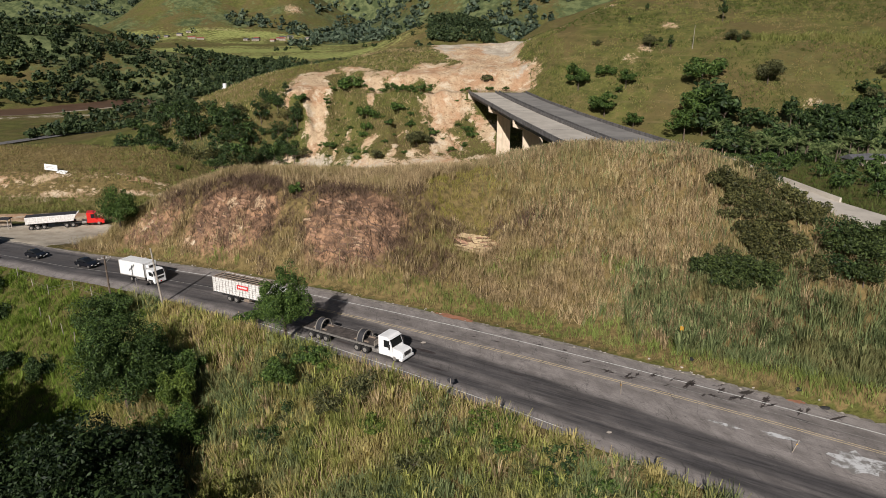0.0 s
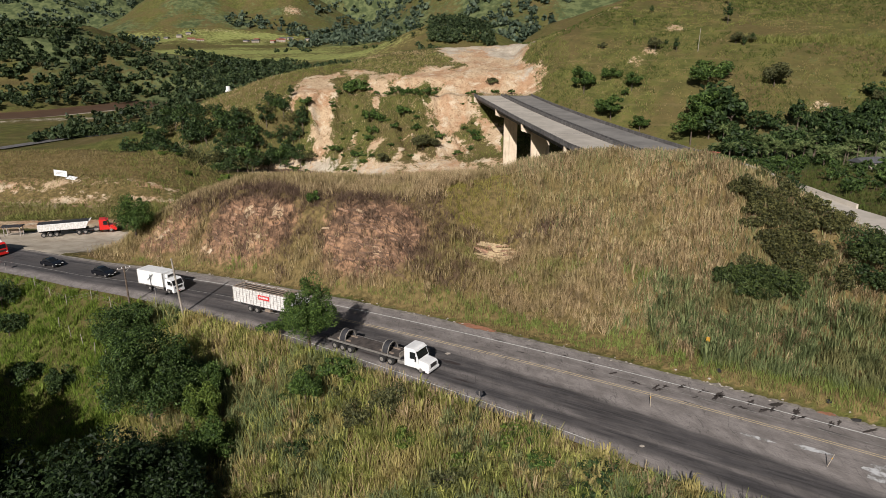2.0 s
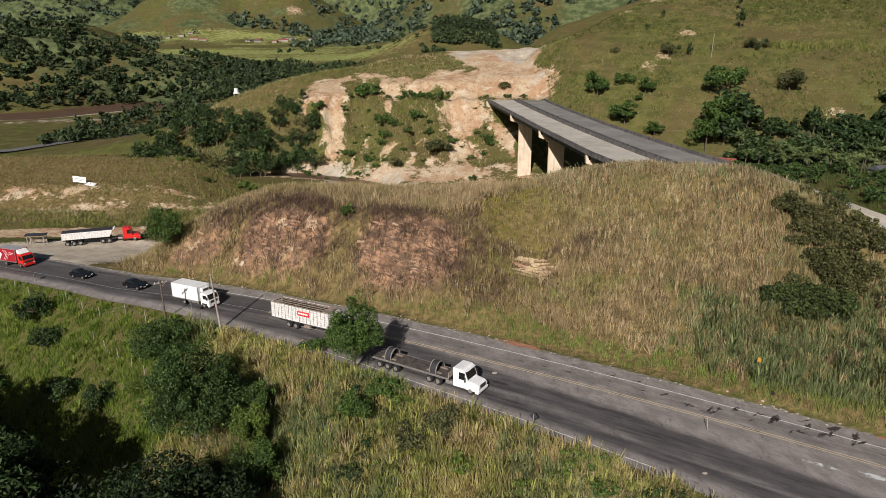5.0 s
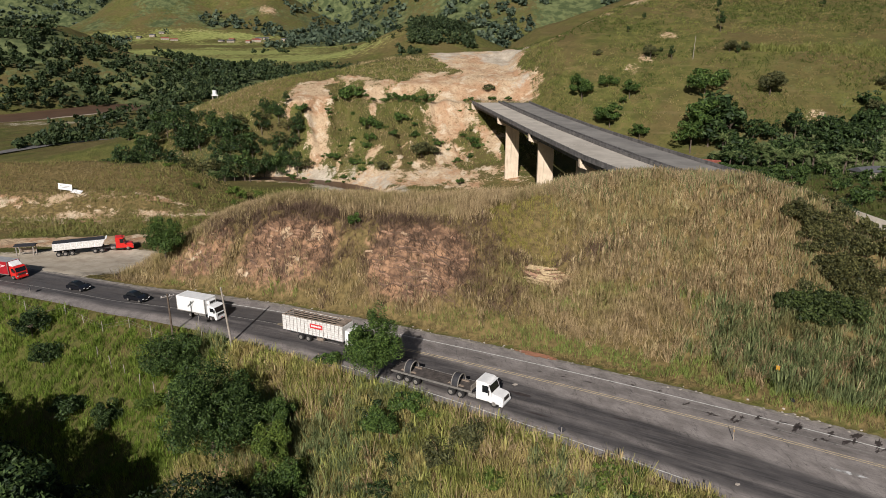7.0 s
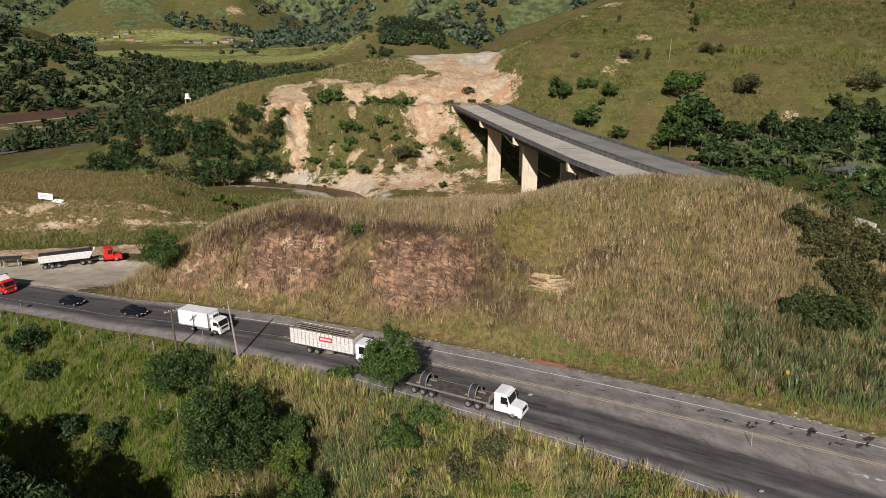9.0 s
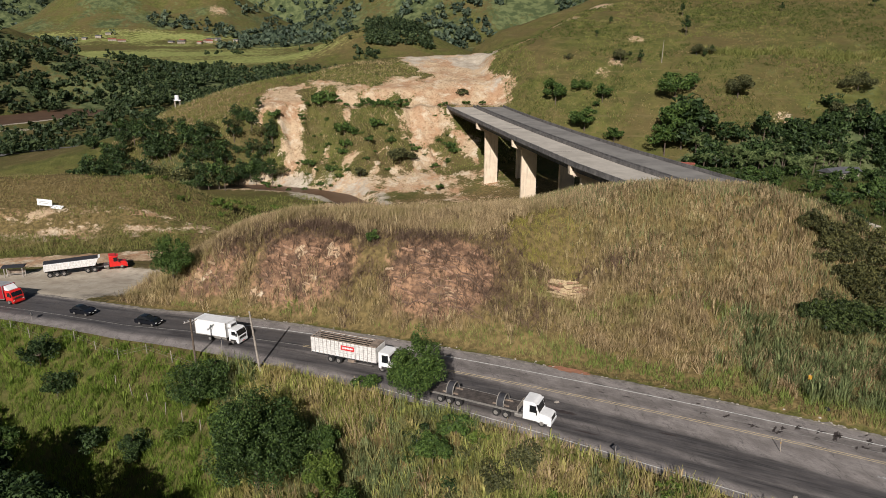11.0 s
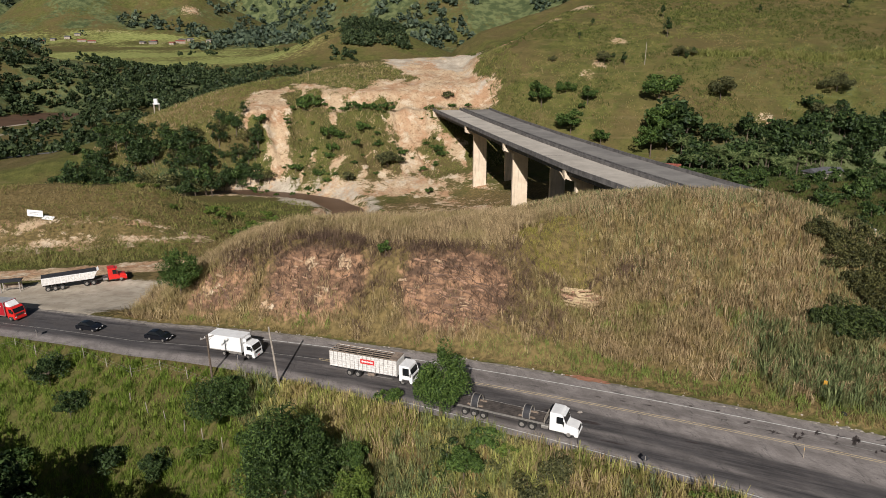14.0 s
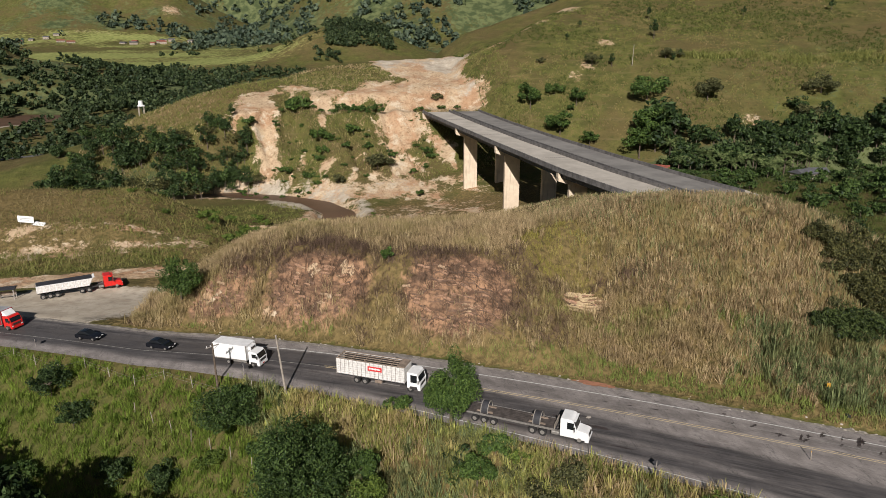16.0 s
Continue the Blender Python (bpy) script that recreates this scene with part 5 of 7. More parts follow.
planted(kind, [(x, y, s) for x, y, s in zip(rng.uniform(100, 235, 90), rng.uniform(165, 245, 90), rng.uniform(0.5, 1.1, 90)) if x - deck_far(y) > 8], "bushes of the grove")
planted(kind, [(x, 257 - 0.36 * (x - 110) + dy, s) for x, dy, s in zip(rng.uniform(100, 165, 46), rng.uniform(-3, 9, 46), rng.uniform(0.3, 0.5, 46))], "bushes of the grove")
planted(kind, ((139, 233, 0.8), (144, 232, 0.6), (148, 238, 0.8)), "bushes of the grove")
scrapped(kind)
kind = grove_kind("slender_tree", 7.0, 1.7, LEAF_DARK, 500, 0.45, "slender dark tree on the pasture slope", rz=2.8)
planted(kind, ((139, 367, 1.25), (137, 340, 0.7), (141, 341, 0.6), (107.4, 344.6, 0.85), (160, 277, 1.0), (97, 352, 0.6), (158, 271, 1.0), (105, 353, 0.5), (150, 398, 0.9), (247, 376, 1.0), (110, 400, 0.6), (96, 380, 0.5), (200, 385, 0.8)), "slender trees on the pasture slope")
scrapped(kind)

# hedge of tall grass across the slope
x = rng.uniform(139, 262, 6000)
y = np.interp(x, [139, 188, 224, 262], [344, 322, 307, 294]) + 2.5 * grain(x, 0 * x, 14, 217) + rng.normal(size=6000) * (2.2 + 1.2 * grain(x, 0 * x, 9, 218))
meadow("hedge_grass", "band of tall green grass across the pasture", x, y, rng.uniform(0.8, 2.3, 6000), BLADE_SLOPE, 0.5, 0.45)


def palm(x, y, height, label):
    top = empty("palm_tree", pose(x, y, ground_at(x, y), 0, rng.uniform(-6, 6), rng.uniform(0, 360)), label, "palm", "palms of the grove")
    part("trunk", rod((0, 0, -0.5), (0, 0, height), 0.22, 0.15, 7), BARK, top)
    for k in range(13):
        a = 2 * math.pi * k / 13 + rng.uniform(-0.2, 0.2)
        lift, droop = rng.uniform(0.7, 3.2), rng.uniform(2.0, 3.8)
        out, aside = Vector((math.cos(a), math.sin(a), 0)), Vector((-math.sin(a), math.cos(a), 0))

        def spine(t):
            return out * (3.9 * t) + Vector((0, 0, height + lift * t * 1.6 - droop * t * t))
        verts, faces = [], []
        for j in range(11):
            t = 0.08 + 0.088 * j
            c, n = spine(t), spine(t + 0.09)
            w = 1.15 * math.sin(math.pi * min(0.95, 0.18 + 0.75 * t))
            for s in (-1, 1):
                tip = c + aside * (s * w) + out * 0.35 + Vector((0, 0, -0.45 * w))
                b = len(verts)
                verts += [c, c.lerp(n, 0.75), tip + out * 0.08, tip]
                faces.append((b, b + 1, b + 2, b + 3))
        part("frond", mesh_of("frond", [tuple(v) for v in verts], faces, PALM_LEAF), None, top)


for x, y, h in ((122, 262, 5.0), (129, 258, 5.5), (136, 255, 5.0), (113, 267, 5.0), (150, 256, 5.5), (156, 262, 6.0), (101, 281, 4.5), (104.5, 277, 5.0), (108.5, 275, 5.5), (112.5, 272.5, 5.0), (116.5, 270.5, 6.0), (120.5, 268, 5.5), (124.5, 266.5, 5.0), (128.5, 264, 6.0), (133, 262, 5.5), (138, 260, 5.0), (143, 258, 5.5), (104, 286, 7.0), (110, 282, 7.0), (118, 279, 6.5), (127, 272, 7.0), (136, 268, 6.5), (148, 262, 6.0), (131, 250, 5.0)):
    palm(x + 2 + rng.uniform(-3, 3), y - 4 + rng.uniform(-5, 3), h + rng.uniform(-1.2, 1.6), "coconut palm with feathery fronds in the grove")



# tufts and weeds over the slopes
def tufted(name, label, count, x0, x1, y0, y1, allow, height, material, width=0.3):
    x, y, fd, nd, vigour = sown(count, x0, x1, y0, y1, 0.55, 7)
    keep = allow(x, y)
    return meadow(name, label, x[keep], y[keep], height * vigour[keep] * rng.uniform(0.6, 1.3, keep.sum()), material, width, 0.5)


tufted("pasture_tufts", "weedy tufts over the pasture slope", 80000, 42, 270, 262, 440, lambda x, y: ((y - (318 - 0.42 * (x - 45))) > 4) & (grain(x, y, 22, 201) + 0.5 * grain(x, y, 6, 203) > 0.05), 0.8, BLADE_HEDGE)
tufted("pasture_tufts", "dry tufts over the pasture slope", 44000, 42, 270, 262, 440, lambda x, y: ((y - (318 - 0.42 * (x - 45))) > 4) & (grain(x, y, 30, 205) + 0.5 * grain(x, y, 7, 207) > 0.1), 0.6, BLADE_LOW)
tufted("pasture_tufts", "olive tufts over the pasture slope", 50000, 42, 210, 290, 440, lambda x, y: ((y - (318 - 0.42 * (x - 45))) > 4) & (grain(x, y, 16, 221) + 0.5 * grain(x, y, 5, 223) > 0.0), 0.6, BLADE_SLOPE)
tufted("shelf_grass", "dry grass over the shelf", 30000, -190, -58, 172, 236, lambda x, y: grain(x, y, 10, 209) > -0.4, 0.6, BLADE_LOW, 0.16)
tufted("shelf_grass", "dark weeds under the scarp of the shelf", 16000, -190, -70, 165, 185, lambda x, y: (np.abs(y - (163 + 0.10 * (x + 100))) > 5) & (grain(x, y, 6, 215) > -0.5), 0.8, BLADE_SLOPE, 0.16)
tufted("shelf_grass", "dull green grass over the shelf", 14000, -190, -58, 170, 236, lambda x, y: grain(x, y, 13, 210) > -0.2, 0.6, BLADE_SLOPE, 0.16)
tufted("slope_grass", "green and dry grass on the eroded slope", 60000, -140, 60, 300, 400, lambda x, y: (eroded(x, y) < 0.30 + 0.5 * rng.random(len(x)) ** 3) & (terrain(x, y) > -17), 1.0, BLADE_SLOPE, 0.2)
tufted("slope_grass", "dry grass along the ridge", 34000, -150, 40, 300, 410, lambda x, y: (eroded(x, y) < 0.30 + 0.5 * rng.random(len(x)) ** 3) & (grain(x, y, 20, 211) > -0.1) & (terrain(x, y) > -17), 1.0, BLADE_STRAW, 0.2)
tufted("grove_grass", "rank grass before the grove", 36000, 80, 230, 110, 262, lambda x, y: x - deck_far(y) > 2.5, 1.0, BLADE_HEDGE, 0.2)
tufted("creek_grass", "rank grass on the valley floor", 30000, -100, 40, 190, 285, lambda x, y: (from_line(x, y, CREEK) > 13) & ((x < -34) | (y < 218)), 0.9, BLADE_SLOPE, 0.2)

# houses of the grove
RED_ROOF = plain("red_roof_tiles", (0.26, 0.075, 0.05), 0.85, 0, 0.35, 0.8)
GREY_ROOF = plain("grey_roof_sheets", (0.10, 0.10, 0.105), 0.7, 0, 0.3, 0.8)
CREAM = plain("cream_wall", (0.34, 0.29, 0.23), 0.9, 0, 0.2, 1.0)


def house(x, y, w, d, h, turn, roof, label):
    top = empty("house", pose(x, y, ground_at(x, y) - 0.2, 0, 0, turn), label, "house")
    part("wall", box(-w / 2, w / 2, -d / 2, d / 2, 0, h), CREAM if h > 2 else RED_ROOF, top)
    part("roof", prism([(-d / 2 - 0.6, h + 0.01), (0, h + d * 0.24), (d / 2 + 0.6, h + 0.01), (d / 2 + 0.6, h - 0.14), (-d / 2 - 0.6, h - 0.14)], -w / 2 - 0.6, w / 2 + 0.6), roof, top)
    part("door", box(-0.45, 0.45, -d / 2 - 0.05, -d / 2 - 0.004, 0.2, 2.2), SHADE_WOOD, top)
    for s in (-1, 1):
        part("window", box(s * w * 0.3 - 0.5, s * w * 0.3 + 0.5, -d / 2 - 0.04, -d / 2 - 0.004, 1.1, 2.0), SHADE_WOOD, top)


SHADE_WOOD = plain("dark_shutters", (0.06, 0.05, 0.045), 0.7, 0, 0.3, 0.4)
house(97.5, 273.5, 14, 6, 1.2, -30, RED_ROOF, "low house with a red tiled roof by the bridge")
house(143, 240, 8, 6, 2.6, 15, GREY_ROOF, "low house with grey roof sheets among palms")
house(151, 244, 6, 5, 2.4, -10, GREY_ROOF, "small shed with grey roof sheets among trees")
house(160.5, 273, 3.2, 2.6, 2.1, 20, GREY_ROOF, "small tan hut on the slope")
house(30, 436, 6, 4, 2.6, 10, RED_ROOF, "house with a red roof above the cutting")

# shrubs of the eroded slope
kind = grove_kind("slope_shrub", 4.5, 3.6, LEAF_MID, 480, 0.55, "green shrub on the eroded slope", "bush", 2.0, 14)
planted(kind, ((-46, 353, 1.5), (-43, 351, 1.2), (-48.5, 350, 1.0), (-36, 331, 1.3), (-33, 330, 1.0), (-21, 330, 1.1), (-52, 319, 0.9), (-54, 321, 0.6), (-68, 338, 1.0), (-35, 325, 0.9), (-37, 322, 0.8), (-25, 321, 0.7), (-16, 345, 0.8), (-20, 346, 1.0), (-11, 344, 0.9), (-25, 347, 0.9), (-29, 348, 0.8), (-7, 343, 0.6), (-4, 318, 0.7), (-42, 314, 0.8), (-15, 321, 0.7), (11, 316, 0.8), (13, 313, 0.7), (3, 285, 0.6), (12, 341, 0.5), (22, 345, 0.6), (30, 344, 0.5)) + tuple((px, py, ps) for px, py, ps in zip(rng.uniform(-72, 12, 110), rng.uniform(306, 352, 110), rng.uniform(0.14, 0.5, 110)) if eroded(px, py) < 0.75), "shrubs on the eroded slope")
scrapped(kind)
kind = grove_kind("slope_shrub", 4.5, 3.4, LEAF_DULL, 900, 0.40, "grey-green shrub on the eroded slope", "bush", 2.0, 14)
planted(kind, ((-12, 309, 1.5), (-9, 311, 1.2), (-14.5, 311, 1.0), (-29, 303, 1.0), (22, 352, 0.9)), "shrubs on the eroded slope")
scrapped(kind)
kind = grove_kind("valley_tree", 11.0, 5.2, LEAF_DARK, 620, 0.58, "dark green tree on the valley side", rz=4.6)
spots = []
for k in range(60):
    spots.append((rng.uniform(-104, -62), rng.uniform(314, 350), rng.uniform(0.4, 0.95)))
for k in range(105):
    a = rng.uniform(-150, -82)
    spots.append((a, 312 + rng.uniform(-16, 28), rng.uniform(0.5, 1.25)))
for k in range(60):
    a = rng.uniform(-160, -92)
    spots.append((a, rng.uniform(335, 385) - 0.2 * (a + 95), rng.uniform(0.4, 0.9)))
spots = [s for s in spots if from_line(s[0], s[1], CREEK) > 7 and ground_at(s[0], s[1]) < -5.5 * s[2] + 3.5]
spots += [(px, py, ps) for px, py, ps in zip(rng.uniform(-102, -71, 34), rng.uniform(318, 341, 34), rng.uniform(0.42, 0.75, 34))]
planted(kind, spots[::2] + spots[1::6], "trees along the valley")
scrapped(kind)
kind = grove_kind("valley_tree", 9.0, 4.8, LEAF_TREE, 620, 0.52, "fresh green tree on the valley side", rz=3.9)
planted(kind, spots[3::6], "trees along the valley")
scrapped(kind)
kind = grove_kind("valley_tree", 9.0, 5.2, LEAF_SCRUB, 620, 0.52, "olive green tree on the valley side", rz=3.6)
planted(kind, spots[5::6], "trees along the valley")
scrapped(kind)
kind = grove_kind("bank_bush", 3.4, 2.8, LEAF_LIGHT, 380, 0.52, "fresh green bush along the creek", "bush", 1.6, 12)
planted(kind, [(-42, 203, 1.0), (-36, 207, 1.1), (-30, 212, 0.9), (-48, 207, 0.9), (-25, 216, 1.0), (-58, 212, 0.9), (-54, 216, 1.2), (-64, 224, 1.1), (-70, 232, 1.0), (-75, 240, 1.2), (-60, 238, 0.9), (-82, 250, 1.1), (-20, 222, 0.8), (-86, 262, 1.1), (-68, 255, 0.8), (-56, 250, 0.7), (-77, 272, 0.8), (-62, 200, 0.7), (-67, 210, 0.8), (-50, 226, 0.8), (-40, 222, 0.7)] + [(px, py, ps) for px, py, ps in zip(rng.uniform(-90, -12, 75), rng.uniform(200, 262, 75), rng.uniform(0.35, 0.9, 75)) if from_line(np.array(px), np.array(py), CREEK) > 13], "bushes along the creek")
scrapped(kind)


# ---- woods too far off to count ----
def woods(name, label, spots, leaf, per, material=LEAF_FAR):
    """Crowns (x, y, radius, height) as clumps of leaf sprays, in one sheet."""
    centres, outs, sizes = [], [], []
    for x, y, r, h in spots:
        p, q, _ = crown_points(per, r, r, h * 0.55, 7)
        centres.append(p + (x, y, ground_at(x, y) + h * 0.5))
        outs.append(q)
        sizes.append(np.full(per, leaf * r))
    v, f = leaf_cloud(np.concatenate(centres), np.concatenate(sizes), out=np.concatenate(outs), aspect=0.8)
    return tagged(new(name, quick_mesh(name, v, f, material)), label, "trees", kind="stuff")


spots = []
for k in range(3000):
    x = rng.uniform(-640, -130)
    y = (520 if x < -278 else 640) + 400 * rng.random() ** 1.3
    if (x < -278 and y < river_y(x) + 34) or float(from_line(np.array(x), np.array(y), RIVER)) < 33 or grain(x, y, 45, 103) + 0.5 * grain(x, y, 18, 104) < np.interp(y, [650, 700, 750, 800, 1000], [-0.8, -0.5, -0.2, 0.25, 0.15]) - 0.25 * float(ease(-360, -280, x)):
        continue
    spots.append((x, y, rng.uniform(3.0, 6.0), rng.uniform(6, 10)))
for k in range(260):
    x, y = rng.uniform(-420, -150), rng.uniform(380, 445)
    if grain(x, y, 50, 101) > 0.1 and y < river_y(x) - 50:
        spots.append((x, y, rng.uniform(2.0, 4.5), rng.uniform(4, 8)))
for k in range(170):
    x = rng.uniform(-300, -150)
    y = rng.uniform(430, 640)
    if (y < river_y(x) - 46 or x > -225) and x > -240 + 0.1 * (y - 430) - 12 * rng.random():
        spots.append((x, y, rng.uniform(3.0, 5.5), rng.uniform(6, 10)))
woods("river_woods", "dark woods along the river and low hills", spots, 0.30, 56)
spots = []
for k in range(900):
    x, y = rng.uniform(-360, 60), rng.uniform(640, 1300)
    if grain(x, y, 90, 105) + 0.5 * grain(x, y, 30, 106) < 0.12 + 0.3 * ease(950, 1150, y):
        continue
    spots.append((x, y, rng.uniform(3.5, 7), rng.uniform(7, 12)))
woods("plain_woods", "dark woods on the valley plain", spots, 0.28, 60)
spots = []
for k in range(9000):
    y = rng.uniform(1230, 3300)
    x = rng.uniform(-0.72, 0.34) * y
    if y < 1430 and x < 70:
        continue
    if y < 2150 and x < -280:
        sparse = 0.5 if y > 1700 else 0.4
    else:
        sparse = -0.25 * float(ease(1900, 2700, y)) - 0.25 * float(ease(-200, 100, x)) + 0.3 * float(ease(-80, -200, x)) * float(ease(1800, 1600, y)) - 0.6 * float(ease(-0.36, -0.46, x / y))
    if grain(x, y, 230, 107) + 0.6 * grain(x, y, 80, 109) < 0.05 + sparse:
        continue
    spots.append((x, y, rng.uniform(5, 12), rng.uniform(9, 16)))
woods("mountain_woods", "distant mountain woods with haze put into the leaf colour", spots, 0.46, 16, LEAF_HAZE)
spots = [(rng.uniform(-22, 75), rng.uniform(1095, 1185), rng.uniform(4, 7.5), rng.uniform(9, 13)) for _ in range(230)]
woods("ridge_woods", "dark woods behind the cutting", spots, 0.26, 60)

# far houses along the foot of the mountains
for k in range(16):
    x, y = rng.uniform(-640, -260), rng.uniform(1600, 1690)
    house(x, y, rng.uniform(9, 16), 8, rng.uniform(3, 5), rng.uniform(-30, 30), (RED_ROOF, GREY_ROOF)[k % 2], "far house with a red roof below the mountains" if k % 2 == 0 else "far house with a grey roof below the mountains")


# ---- vehicles: local +y is ahead, x to the vehicle's right, z up from the road ----
WHITE_PAINT = plain("white_paint", (0.78, 0.78, 0.76), 0.35, 0, 0.10, 0.9)
RED_PAINT = plain("red_paint", (0.62, 0.022, 0.018), 0.3, 0, 0.12, 0.9)
DEEP_RED = plain("deep_red_panel", (0.36, 0.012, 0.022), 0.4, 0, 0.12, 0.9)
BLACK_PAINT = plain("black_car_paint", (0.008, 0.009, 0.012), 0.12, 0, 0.1, 0.9)
DARK_GLASS = plain("dark_glass", (0.012, 0.014, 0.016), 0.06, 0, 0.1, 2)
RUBBER = plain("tyre_rubber", (0.022, 0.021, 0.02), 0.85, 0, 0.3, 0.2)
STEEL = plain("dusty_steel", (0.34, 0.32, 0.29), 0.5, 0.6, 0.25, 0.3)
CHASSIS = plain("dark_chassis", (0.05, 0.045, 0.042), 0.7, 0.2, 0.4, 0.4)
GREY_PANEL = plain("grey_panel", (0.32, 0.32, 0.32), 0.5, 0, 0.15, 0.8)
SLAT_WOOD = plain("weathered_boards", (0.26, 0.20, 0.15), 0.85, 0, 0.35, 0.5)
WHITE_BOARD = plain("dirty_white_boards", (0.66, 0.64, 0.60), 0.7, 0, 0.22, 0.4)
TARP = plain("dark_tarpaulin", (0.03, 0.03, 0.034), 0.7, 0, 0.3, 0.6)
LAMP_GLASS = plain("headlamp_glass", (0.75, 0.75, 0.72), 0.1, 0, 0.1, 0.2)
RED_SIGN = plain("red_sign", (0.58, 0.03, 0.03), 0.5, 0, 0.1, 0.5)
YELLOW_SIGN = plain("yellow_sign", (0.50, 0.27, 0.03), 0.6, 0, 0.25, 0.3)
TIMBER_GREY = plain("grey_timber", (0.30, 0.27, 0.24), 0.9, 0, 0.35, 0.5)


def wheel(parent, x, y, r=0.5, w=0.3, dual=False):
    side = 1 if x > 0 else -1
    w = w * (1.9 if dual else 1.0)
    bm = bmesh.new()
    bmesh.ops.create_cone(bm, cap_ends=True, segments=20, radius1=r, radius2=r, depth=w, matrix=pose(0, 0, 0, 0, 90, 0))
    bmesh.ops.bevel(bm, geom=[e for e in bm.edges if abs(e.verts[0].co.x - e.verts[1].co.x) < 1e-5], offset=r * 0.12, segments=2, affect="EDGES")
    tyre = part("tyre", bm, RUBBER, parent, m=pose(x - side * w / 2, y, r))
    bm = bmesh.new()
    bmesh.ops.create_cone(bm, cap_ends=True, segments=16, radius1=r * 0.55, radius2=r * 0.5, depth=0.04, matrix=pose(side * (w / 2 + 0.012), 0, 0, 0, 90 * side, 0))
    bmesh.ops.create_cone(bm, cap_ends=True, segments=10, radius1=r * 0.2, radius2=r * 0.16, depth=0.10, matrix=pose(side * (w / 2 + 0.03), 0, 0, 0, 90 * side, 0))
    part("rim", bm, STEEL, tyre)


def axle(parent, y, half=1.22, r=0.5, w=0.28, dual=False):
    for x in (-half, half):
        wheel(parent, x, y, r, w, dual)


def cabover(parent, front, paint, width=2.4, top=2.75, length=1.8, low=0.55, roof_box=None):
    """A flat-nosed cab whose front is at y = front."""
    b = front - length
    outline = [(b, low), (front - 0.02, low), (front, low + 0.75), (front - 0.06, 1.45), (front - 0.38, top - 0.22), (front - 0.6, top - 0.02), (b, top)]
    cab = part("cab", prism(outline, -width / 2, width / 2, 0.07), paint, parent)
    slope = math.degrees(math.atan2(0.32, top - 0.22 - 1.45))
    part("windscreen", box(-width * 0.43, width * 0.43, -0.02, 0.015, -0.40, 0.40, 0.012, m=pose(0, front - 0.205, (1.45 + top - 0.22) / 2, slope, 0, 0)), DARK_GLASS, cab, "dark windscreen")
    for s in (-1, 1):
        part("side_window", box(s * width / 2 - 0.012, s * width / 2 + 0.012, b + 0.55, front - 0.45, 1.52, top - 0.32, 0.01), DARK_GLASS, cab)
        part("mirror", box(s * (width / 2 + 0.08), s * (width / 2 + 0.30), front - 0.25, front - 0.15, 1.5, 2.0, 0.03), CHASSIS, cab)
        part("headlamp", box(s * width * 0.40 - 0.16, s * width * 0.40 + 0.16, front - 0.02, front + 0.02, low + 0.18, low + 0.36, 0.015), LAMP_GLASS, cab)
        part("wheel_arch", box(s * (width / 2 - 0.1), s * (width / 2 + 0.02), front - 1.5, front - 0.4, low - 0.12, low + 0.35, 0.05), CHASSIS, cab)
    part("grille", box(-width * 0.33, width * 0.33, front - 0.02, front + 0.016, low + 0.42, low + 0.78, 0.01), CHASSIS, cab)
    part("bumper", box(-width / 2, width / 2, front - 0.35, front + 0.05, low - 0.2, low + 0.14, 0.05), paint, cab)
    return cab


